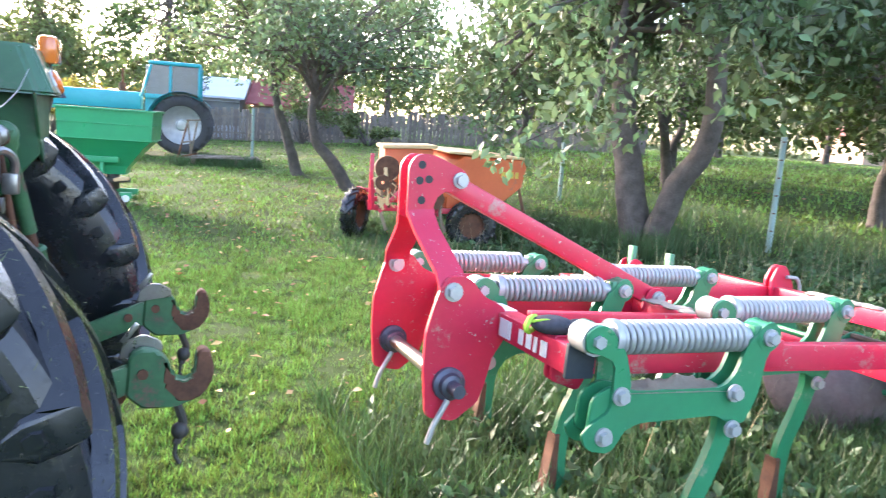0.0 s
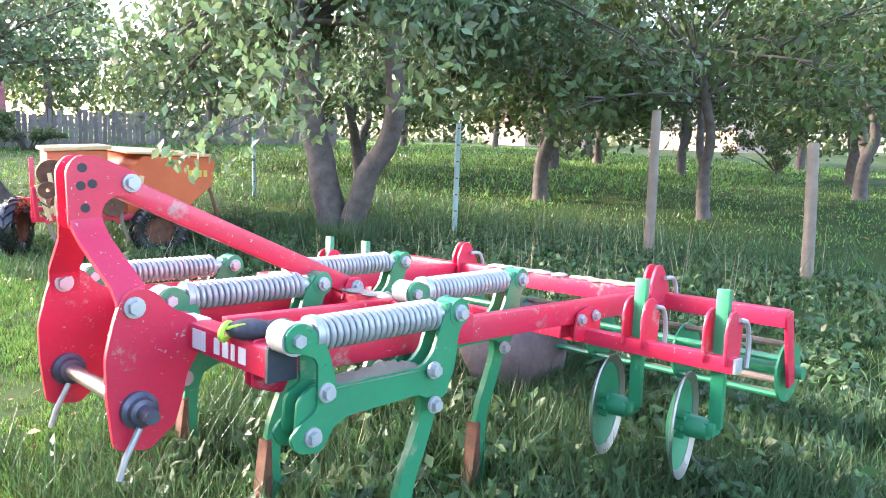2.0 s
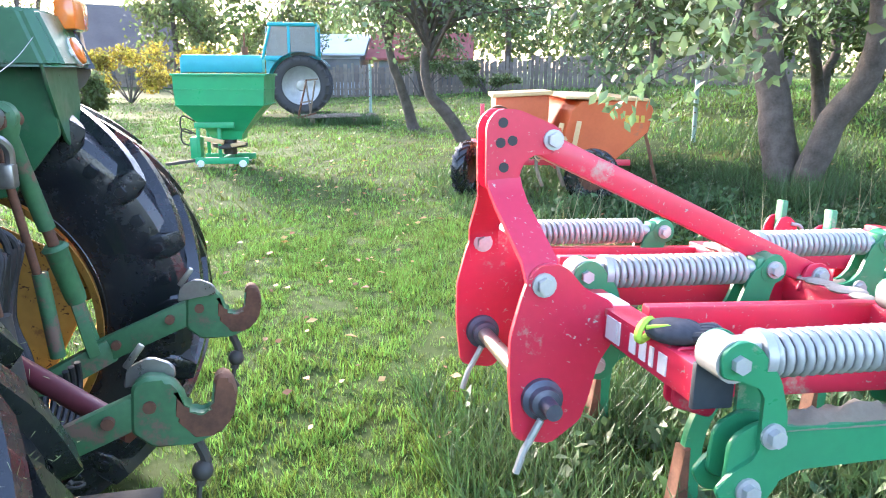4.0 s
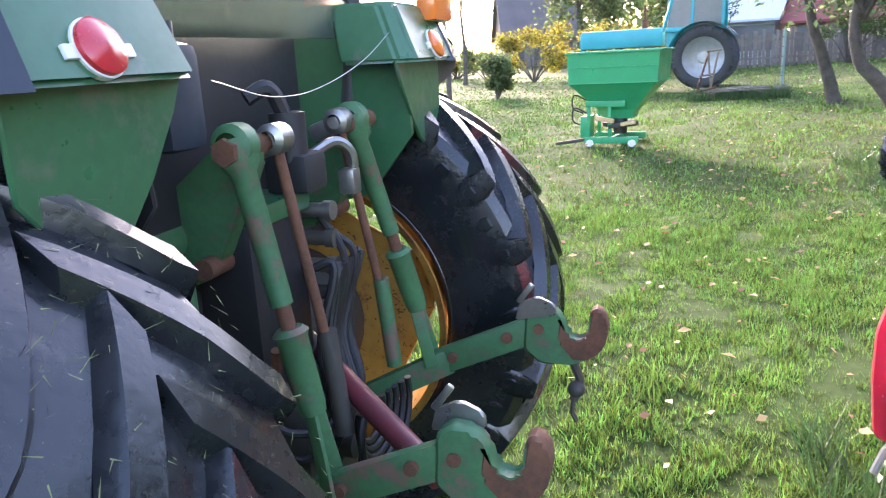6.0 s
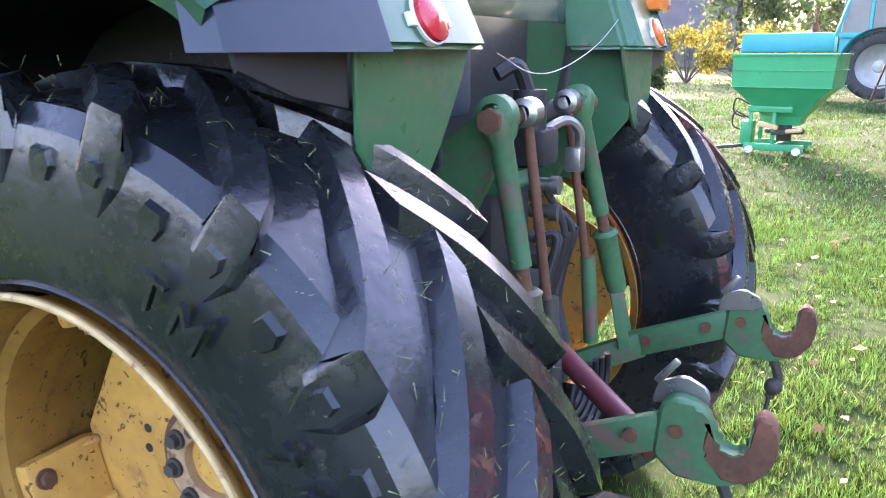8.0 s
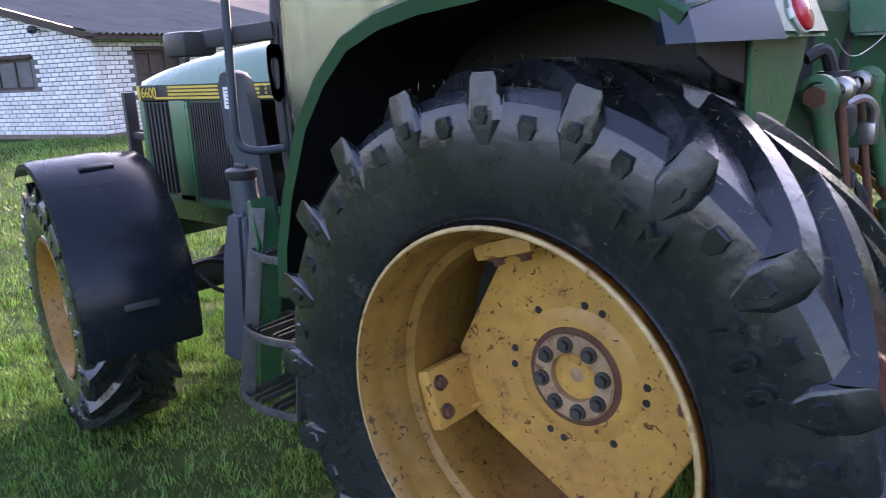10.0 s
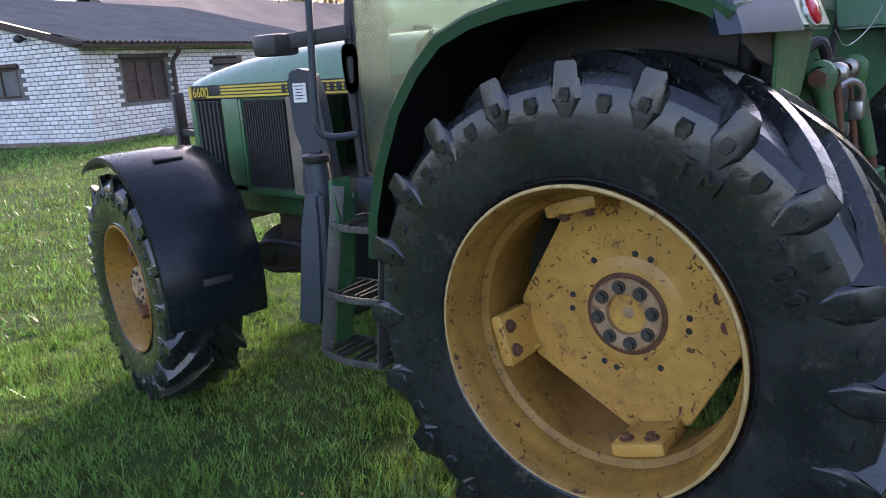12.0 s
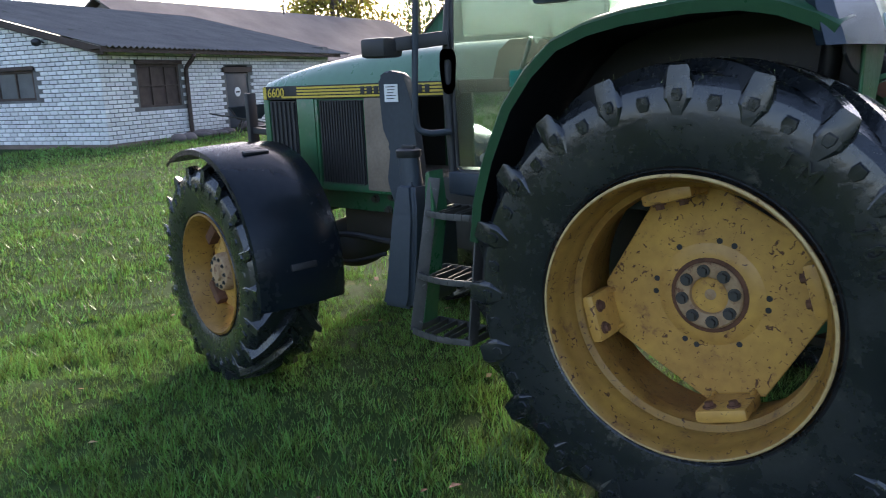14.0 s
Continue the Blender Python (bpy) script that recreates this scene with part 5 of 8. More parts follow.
def make_cultivator():
    C = thing("cultivator", (2.185, 0.10, -0.045), "red and green field cultivator with coil springs", "cultivator", tip=2.5, lean=-2.0)
    z0 = 0.99

    def put(name, bm, m, label="", sm=40):
        return part(name, bm, M[m], C, label, sm)
    # front beam with bare end cap
    bm = B()
    bar(bm, (0.02, -0.80, z0), (0.02, 0.86, z0), 0.10, 0.10, bevel=0.010)
    fb = put("front_beam", bm, "red", "square red beam with white lettering worn off")
    bm = B()
    box(bm, (0.02, -0.812, z0), (0.110, 0.020, 0.120), bevel=0.006)
    part("end_cap", bm, M["tank"], fb, "grey plastic end cap")
    for k, (y, w) in enumerate(((-0.66, 0.06), (-0.60, 0.03), (-0.55, 0.05), (-0.49, 0.05), (-0.35, 0.10), (-0.40, 0.02))):
        bm = B()
        box(bm, (-0.0325, y, z0 + 0.0), (0.004, w * 0.7, 0.055 if k < 4 else 0.07))
        part("print_bar", bm, M["paper"], fb)
    bm = B()
    box(bm, (0.02, -0.20, z0 + 0.052), (0.085, 0.14, 0.004))
    part("label", bm, M["paper"], fb, "worn white label")
    for y in (-0.70, -0.66):
        bm = B()
        plate(bm, rounded([(-0.02, z0 + 0.06), (0.13, z0 + 0.06), (0.14, z0 - 0.05), (0.10, z0 - 0.14), (-0.02, z0 - 0.10)], 0.02, 3), y, 0.012)
        put("clamp_plate", bm, "red")
    # long beams and cross beams
    for y in (-0.70, -0.30, 0.14, 0.46, 0.78):
        bm = B()
        if abs(y) > 0.65:
            bar(bm, (0.1, y, z0 - 0.02), (2.50, y, z0 - 0.02), 0.055, 0.11, bevel=0.008)
        else:
            bar(bm, (0.1, y, z0), (0.98, y, z0), 0.05, 0.12, bevel=0.008)
        put("long_beam", bm, "red", "red steel beam dusted with soil")
    for x, zz, h in ((0.95, z0, 0.11), (2.50, z0 - 0.01, 0.10)):
        bm = B()
        bar(bm, (x, -0.74, zz), (x, 0.82, zz), 0.10, h, bevel=0.010)
        put("cross_beam", bm, "red", "square red cross beam")
    bm = B()
    r = random.Random(5)
    for k in range(40):
        ball(bm, (2.50 + r.uniform(-0.03, 0.03), r.uniform(-0.6, 0.5), z0 + 0.045), (0.04, 0.05, 0.014), 8)
    for k in range(40):
        ball(bm, (0.95 + r.uniform(-0.03, 0.03), r.uniform(-0.3, 0.7), z0 + 0.058), (0.04, 0.05, 0.012), 8)
    put("soil", bm, "dust", "dried soil on the beams")["kind"] = "stuff"
    # headstock
    pl = [(-0.30, 1.08), (-0.275, 1.155), (-0.22, 1.185), (-0.16, 1.165), (-0.10, 1.10), (0.0, 1.055), (0.01, 0.94), (-0.04, 0.86), (-0.06, 0.76), (-0.09, 0.66), (-0.14, 0.645), (-0.165, 0.60), (-0.30, 0.62), (-0.325, 0.80), (-0.33, 0.95)]
    for y in (-0.28, 0.42):
        bm = B()
        plate(bm, rounded(pl, 0.025, 4), y, 0.022, bevel=0.005)
        pt = put("headstock_plate", bm, "red", "thick red headstock plate")
        bm = B()
        lathe(bm, [(0.066, 0), (0.066, -0.02), (0.05, -0.03), (0.045, -0.05), (0.028, -0.055), (0.026, -0.12), (0.001, -0.12)], seg=24, c=(-0.22, y - 0.011, 0.755))
        part("pin_end", bm, M["pin"], pt, "blue-grey pin end with a washer")
        bm = B()
        bolt(bm, (-0.235, y - 0.011, 1.115), (0, -1, 0), 0.026, 0.03)
        part("bolt", bm, M["zinc"], pt)
        bm = B()
        tube(bm, [(-0.23, y - 0.05, 0.70), (-0.28, y - 0.05, 0.60), (-0.30, y - 0.05, 0.53)], 0.012, seg=8)
        part("linch_pin", bm, M["zinc"], pt)
    bm = B()
    cyl(bm, (-0.22, -0.30, 0.755), (-0.22, 0.46, 0.755), 0.030, seg=18)
    put("hitch_bar", bm, "steel", "bare steel hitch bar")
    # mast: two bent straps from the plates to the top, then holed cheeks
    for s in (-1, 1):
        bm = B()
        y0, y1 = 0.07 + s * 0.345, 0.07 + s * 0.055
        path = [(-0.225, y0, 1.06), (-0.232, y0, 1.13), (-0.24, y0 - s * 0.03, 1.18), (-0.27, y1 + s * 0.05, 1.32), (-0.283, y1 + s * 0.012, 1.372), (-0.287, y1 + s * 0.001, 1.40)]
        strip(bm, path, 0.115, 0.019, side=(1, 0, 0))
        put("mast_strap", bm, "red", "bent red mast strap")
        bm = B()
        ck = rounded([(-0.345, 1.36), (-0.355, 1.58), (-0.32, 1.63), (-0.25, 1.63), (-0.10, 1.575), (-0.085, 1.525), (-0.12, 1.49), (-0.21, 1.48), (-0.235, 1.42), (-0.235, 1.36)], 0.025, 4)
        plate(bm, ck, y1, 0.018, bevel=0.004)
        cheek = put("mast_cheek", bm, "red", "holed red mast cheek")
        for hx, hz, w in ((-0.30, 1.585, 0), (-0.285, 1.52, 0.02), (-0.29, 1.44, 0)):
            bm = B()
            cyl(bm, (hx - w, y1 - 0.011, hz), (hx - w, y1 + 0.011, hz), 0.017, seg=14)
            if w:
                cyl(bm, (hx + w, y1 - 0.0112, hz + 0.008), (hx + w, y1 + 0.0112, hz + 0.008), 0.017, seg=14)
            part("hole", bm, M["black"], cheek)
        bm = B()
        bolt(bm, (-0.125, y1 + s * 0.010, 1.535), (0, s, 0), 0.024, 0.03)
        part("bolt", bm, M["zinc"], cheek)
    bm = B()
    bar(bm, (-0.16, 0.07, 1.525), (0.98, 0.07, 1.05), 0.075, 0.085, bevel=0.008)
    put("mast_strut", bm, "red", "sloping red mast strut")
    for s in (-1, 1):
        bm = B()
        plate(bm, rounded([(0.88, 1.0), (0.92, 1.10), (0.99, 1.11), (1.04, 1.04), (1.04, 1.0)], 0.02, 3), 0.07 + s * 0.05, 0.014)
        put("strut_lug", bm, "red")
    bm = B()
    bolt(bm, (0.97, 0.013, 1.06), (0, -1, 0), 0.024, 0.03)
    put("bolt", bm, "zinc")
    # tines: three in front, two behind
    for y in (-0.87, 0.0, 0.80):
        tine(C, 0.07, y, 0.874)
    for y in (-0.45, 0.42):
        tine(C, 0.95, y, 0.892)
    # side rails behind: disc bar, discs, arms and roller
    bm = B()
    bar(bm, (1.84, -1.50, 0.85), (1.84, 1.55, 0.85), 0.07, 0.07, bevel=0.006)
    db = put("disc_bar", bm, "red", "red disc bar with a bare end")
    bm = B()
    box(bm, (1.84, -1.507, 0.85), (0.066, 0.012, 0.066), bevel=0.003)
    part("bare_end", bm, M["zinc"], db)
    for y in (-1.42, -1.02, 1.05, 1.45):
        disc_unit(C, 1.86, y, 0.94)
    for y in (-0.70, 0.78):
        bm = B()
        for q in (-0.045, 0.045):
            plate(bm, rounded([(1.72, 0.83), (1.93, 0.83), (1.95, 0.95), (1.86, 1.00), (1.74, 0.97)], 0.02, 3), y + q, 0.014)
        put("bar_plate", bm, "red")
        for x, z in ((1.76, 0.94), (1.88, 0.95)):
            bm = B()
            bolt(bm, (x, y - 0.055, z), (0, -1, 0), 0.02, 0.025)
            put("bolt", bm, "zinc")
        bm = B()
        for q in (-0.05, 0.0):
            plate(bm, rounded([(2.42, 0.92), (2.42, 1.08), (2.47, 1.17), (2.53, 1.17), (2.60, 1.06), (2.64, 0.92)], 0.03, 4), y + q, 0.016)
        put("pivot_plate", bm, "red", "rounded red pivot plate")
        bm = B()
        tube(bm, smooth_path([(2.52, y - 0.08, 1.10), (2.60, y - 0.09, 1.09), (2.64, y - 0.09, 1.0), (2.64, y - 0.09, 0.92)]), 0.012, seg=8)
        put("crank_pin", bm, "zinc", "bent zinc pin")
    bm = B()
    bar(bm, (2.62, -1.42, 0.96), (2.62, 1.60, 0.96), 0.085, 0.09, bevel=0.008)
    put("roller_beam", bm, "red", "red roller beam")
    for y in (-1.42, 1.60):
        bm = B()
        bar(bm, (2.62, y, 0.99), (2.72, y, 0.60), 0.02, 0.085, bevel=0.006, up=(1, 0, 0))
        put("roller_leg", bm, "red")
    for y in np.linspace(-1.38, 1.52, 6):
        bm = B()
        lathe(bm, [(0.05, -0.006), (0.165, -0.006), (0.165, 0.006), (0.05, 0.006)], seg=28, closed=True, c=(2.78, float(y), 0.66))
        put("roller_ring", bm, "green_new", "green roller ring")
    for k in range(8):
        a = 2 * math.pi * k / 8 + 0.2
        bm = B()
        cyl(bm, (2.78 + 0.145 * math.cos(a), -1.38, 0.66 + 0.145 * math.sin(a)), (2.78 + 0.145 * math.cos(a), 1.52, 0.66 + 0.145 * math.sin(a)), 0.018, seg=8)
        put("roller_tube", bm, "green_new" if k % 2 else "wood_old", "roller tube caked with soil")
    bm = B()
    cyl(bm, (2.78, -1.46, 0.66), (2.78, 1.60, 0.66), 0.035, seg=14)
    put("roller_axle", bm, "green_new")
    return C


make_cultivator()


def make_glove():
    G = thing("work_glove", (2.20, -0.47, 1.012), "dark work glove with a lime cuff on the red beam", "glove", turn=-35)
    bm = B()
    ball(bm, (0.05, 0, 0.034), (0.082, 0.062, 0.034), 12)
    for k in range(4):
        y = -0.033 + 0.022 * k
        tube(bm, smooth_path([(0.09, y, 0.034), (0.14, y * 1.25, 0.045), (0.17, y * 1.3, 0.028)], 4), 0.013, seg=8)
    tube(bm, smooth_path([(0.03, 0.04, 0.03), (0.07, 0.075, 0.035), (0.11, 0.085, 0.02)], 4), 0.014, seg=8)
    part("glove_body", bm, M["glove"], G)
    bm = B()
    ring = [(-0.025 + 0.012 * math.cos(a) , 0.055 * math.cos(a), 0.028 + 0.024 * math.sin(a)) for a in np.linspace(0, 2 * math.pi, 24)]
    tube(bm, ring, 0.011, seg=6)
    tube(bm, smooth_path([(-0.02, -0.03, 0.045), (0.03, -0.035, 0.056), (0.09, -0.012, 0.05)], 4), 0.006, seg=6)
    part("cuff", bm, M["lime"], G, "lime green cuff edge")


make_glove()


# ---- seed drill ----
def make_drill():
    D = thing("seed_drill", (4.80, 6.75, lev(4.8, 6.75)), "faded orange seed drill with cream lids", "seed drill", turn=-12)
    zb = 0.0
    sec = [(-0.10, 0.52), (0.55, 0.52), (0.93, 0.86), (0.98, 1.13), (0.93, 1.235), (0.10, 1.235), (-0.02, 1.12), (-0.10, 0.86)]
    bm = B()
    # hopper, its end face to the camera's side: long along y
    v0 = [bm.verts.new((x, -0.25, z)) for x, z in sec]
    v1 = [bm.verts.new((x - 0.25, 2.6, z)) for x, z in sec]
    n = len(sec)
    bm.faces.new(v0); bm.faces.new(v1[::-1])
    for i in range(n):
        bm.faces.new((v0[i], v0[(i + 1) % n], v1[(i + 1) % n], v1[i]))
    bmesh.ops.bevel(bm, geom=bm.edges[:], offset=0.012, segments=1, affect="EDGES")
    h = part("hopper", bm, M["orange"], D, "faded orange sheet hopper")
    for k, (x, w) in enumerate(((0.66, 0.045), (0.725, 0.02), (0.775, 0.055), (0.85, 0.045))):
        bm = B()
        box(bm, (x, -0.256, 1.02), (w, 0.006, 0.085))
        part("print_bar", bm, M["gold"], h)
    for y0, y1 in ((-0.28, 1.1), (1.14, 2.62)):
        bm = B()
        box(bm, (0.42, (y0 + y1) / 2, 1.262), (1.06, y1 - y0, 0.035), rot=(0, 1.5, 0), bevel=0.012)
        part("lid", bm, M["cream"], D, "cream painted sheet lid")
    bm = B()
    box(bm, (-0.62, 0.25, 0.98), (0.66, 0.85, 0.62), bevel=0.02)
    part("rear_box", bm, M["orange"], D, "second orange box with rounded corners")
    bm = B()
    box(bm, (-0.62, 0.25, 1.31), (0.74, 0.95, 0.05), rot=(0, -3, 0), bevel=0.015)
    part("lid", bm, M["cream"], D)
    # frame, gear parts, wheels
    bm = B()
    for y in (-0.35, 0.8, 2.2):
        bar(bm, (-1.15, y, 0.50), (0.7, y, 0.50), 0.07, 0.07)
    bar(bm, (-1.1, -0.4, 0.50), (-1.1, 2.5, 0.50), 0.07, 0.07)
    bar(bm, (-0.2, -0.4, 0.46), (-0.2, 2.5, 0.46), 0.07, 0.07)
    bar(bm, (-1.12, -0.36, 0.48), (-1.12, -0.36, 1.20), 0.05, 0.05)
    part("frame", bm, M["red"], D, "red steel frame")
    for a, b in (((-0.35, -0.40, 0.62), (-0.10, -0.40, 0.80)), ((-0.25, -0.42, 0.55), (-0.16, -0.42, 0.98)), ((0.0, -0.40, 0.70), (0.05, -0.40, 1.0))):
        bm = B()
        bar(bm, a, b, 0.02, 0.06)
        part("brace", bm, M["cream"], D)
    bm = B()
    cyl(bm, (-0.92, -0.42, 1.02), (-0.92, -0.25, 1.02), 0.16, seg=24)
    cyl(bm, (-0.70, -0.42, 0.72), (-0.70, -0.30, 0.72), 0.11, seg=20)
    part("drive_cover", bm, M["rust"], D, "rusty drive covers")
    for x, z in ((-0.95, 0.60), (-0.80, 0.66), (-0.55, 0.62), (-0.90, 0.80)):
        bm = B()
        box(bm, (x, -0.42, z), (0.12, 0.08, 0.07), bevel=0.02)
        part("casting", bm, M["cream"] if x < -0.8 else M["red"], D)
    for x, y, r, w in ((-1.28, 0.1, 0.36, 0.18), (0.22, -0.45, 0.34, 0.20), (0.22, 2.75, 0.34, 0.20)):
        bm = tyre_mesh(r, w / 2, r * 0.52, 16, 0.025, 0.055, 0.35, 1)
        wh = part("tyre", bm, M["rubber"], D, "small lugged tyre", 35)
        wh.matrix_basis = pose(x, y, r, 0, 0, 65 if x < -1 else 0)
        bm = B()
        lathe(bm, [(r * 0.53, -w * 0.4), (r * 0.48, -w * 0.1), (0.06, -w * 0.12), (0.001, -w * 0.14)], seg=24)
        lathe(bm, [(r * 0.53, w * 0.4), (r * 0.48, w * 0.1), (0.06, w * 0.12), (0.001, w * 0.14)], seg=24)
        part("rim", bm, M["rust"], wh, "rusty rim")
    rr = random.Random(31)
    for k in range(5):
        bm = B()
        x = -1.02 + 0.19 * k
        pts = [(x + 0.03 * math.cos(a), -0.46 + 0.03 * math.sin(a), 0.92 - 0.022 * a) for a in np.linspace(0, 18, 60)]
        tube(bm, pts, 0.008, seg=5)
        part("tension_spring", bm, M["cream"] if k % 2 else M["rust"], D, "weathered tension spring")
    for k in range(8):
        bm = B()
        x0, z0 = rr.uniform(-1.1, -0.1), rr.uniform(0.45, 0.75)
        bar(bm, (x0, -0.44 - 0.03 * (k % 3), z0), (x0 + rr.uniform(-0.25, 0.3), -0.46, z0 + rr.uniform(0.15, 0.5)), 0.022, 0.05)
        part("lever", bm, M[("red", "cream", "rust", "orange")[k % 4]], D, "worn painted lever")
    for k in range(3):
        bm = B()
        x, z = (-0.98, -0.66, -0.30)[k], (0.84, 0.92, 0.66)[k]
        lathe(bm, [(0.02, -0.51), (0.095 + 0.02 * k, -0.51), (0.10 + 0.02 * k, -0.485), (0.02, -0.48)], seg=22, closed=True, c=(x, 0, z))
        part("sprocket", bm, M["rust"], D, "rusty chain sprocket")
    for k in range(4):
        bm = B()
        x = -1.0 + 0.26 * k
        tube(bm, smooth_path([(x, -0.30, 0.80), (x + 0.03, -0.42, 0.66), (x + 0.02, -0.46, 0.45), (x + 0.10, -0.45, 0.22)], 4), 0.022, seg=8)
        part("seed_hose", bm, M["wood_old"], D, "dusty ribbed seed hose")
    for y in (-0.22, 2.4):
        bm = B()
        bar(bm, (0.90, y, 0.85), (1.12, y - 0.05, 0.02), 0.04, 0.04)
        part("stand_leg", bm, M["rust"], D, "rusty stand leg")
    for k in range(7):
        bm = B()
        y = -0.25 + 0.4 * k
        tube(bm, smooth_path([(0.2, y, 0.52), (0.45, y, 0.40), (0.60, y, 0.20), (0.66, y, 0.03)], 4), 0.02, seg=8)
        part("seed_pipe", bm, M["hose"], D)


make_drill()


# ---- fertiliser spreader ----
def make_spreader():
    S = thing("fertiliser_spreader", (0.36, 10.95, lev(0.36, 10.95)), "bright green spreader with a square hopper", "spreader", turn=-8)
    S.scale = (1.10, 1.10, 1.03)

    def ring(bm, w, d, z, dx=0.0):
        return [bm.verts.new((dx + sx * w / 2, sy * d / 2, z)) for sx, sy in ((-1, -1), (1, -1), (1, 1), (-1, 1))]
    bm = B()
    rs = [ring(bm, 0.42, 0.40, 0.42, 0.04), ring(bm, 0.56, 0.5, 0.60, 0.0), ring(bm, 1.26, 1.05, 0.98, 0.02), ring(bm, 1.30, 1.10, 1.44, 0.03)]
    ri = [ring(bm, 1.26, 1.06, 1.44, 0.03), ring(bm, 1.22, 1.01, 0.99, 0.02), ring(bm, 0.38, 0.36, 0.46, 0.04)]
    al = rs + ri
    for a, b in zip(al, al[1:]):
        for i in range(4):
            bm.faces.new((a[i], a[(i + 1) % 4], b[(i + 1) % 4], b[i]))
    bm.faces.new(al[-1]); bm.faces.new(al[0][::-1])
    h = part("hopper", bm, M["spreader"], S, "bright green sheet hopper", 20)
    for z, w, d, t in ((1.44, 1.33, 1.13, 0.03), (1.22, 1.30, 1.09, 0.012), (0.98, 1.285, 1.075, 0.014)):
        bm = B()
        for sx, sy, ex, ey in ((-1, -1, 1, -1), (1, -1, 1, 1), (1, 1, -1, 1), (-1, 1, -1, -1)):
            bar(bm, (0.03 + sx * w / 2, sy * d / 2, z), (0.03 + ex * w / 2, ey * d / 2, z), t, t, bevel=0.003)
        part("rim", bm, M["white"] if z > 1.4 and False else M["spreader"], h)
    bm = B()
    bar(bm, (-0.40, -0.36, 0.66), (0.18, -0.36, 0.66), 0.05, 0.09)
    for x in (-0.36, -0.05):
        bar(bm, (x, -0.34, 0.10), (x, -0.34, 0.66), 0.05, 0.05)
        bar(bm, (x, 0.30, 0.10), (x, 0.30, 0.70), 0.05, 0.05)
    box(bm, (-0.42, -0.2, 0.30), (0.14, 0.3, 0.34), bevel=0.02)
    bar(bm, (-0.42, -0.34, 0.10), (0.36, -0.34, 0.10), 0.06, 0.10)
    bar(bm, (-0.42, 0.30, 0.10), (0.36, 0.30, 0.10), 0.06, 0.10)
    bar(bm, (0.0, -0.34, 0.12), (0.0, 0.30, 0.12), 0.06, 0.06)
    part("frame", bm, M["spreader"], S, "green tube frame on small wheels")
    bm = B()
    cyl(bm, (0.05, -0.1, 0.30), (0.05, -0.1, 0.36), 0.26, seg=28)
    box(bm, (0.1, -0.3, 0.33), (0.36, 0.1, 0.06), rot=(0, -8, 10), bevel=0.01)
    cyl(bm, (0.05, -0.1, 0.18), (0.05, -0.1, 0.42), 0.10, seg=18)
    part("spinner", bm, M["iron"], S, "dark spinner disc with vanes")
    bm = B()
    box(bm, (-0.12, -0.36, 0.42), (0.28, 0.08, 0.07), rot=(0, 12, 0), bevel=0.02)
    box(bm, (0.22, -0.36, 0.36), (0.22, 0.06, 0.06), rot=(0, -10, 0), bevel=0.02)
    part("guard", bm, M["cream"], S)
    for x in (-0.34, 0.28):
        for y in (-0.38, 0.34):
            bm = B()
            cyl(bm, (x, y - 0.02, 0.055), (x, y + 0.02, 0.055), 0.055, seg=18)
            part("wheel", bm, M["white"], S, "small pale castor wheel")
    bm = B()
    bar(bm, (-0.42, -0.3, 0.10), (-0.86, -0.36, 0.04), 0.04, 0.05)
    part("shaft", bm, M["iron"], S)
    for k in range(2):
        bm = B()
        tube(bm, smooth_path([(-0.40, -0.3, 0.72 - 0.2 * k), (-0.58, -0.32, 0.80 - 0.2 * k), (-0.60, -0.32, 0.60 - 0.2 * k), (-0.45, -0.3, 0.52 - 0.2 * k)]), 0.012, seg=8)
        part("hose", bm, M["hose"], S)


make_spreader()


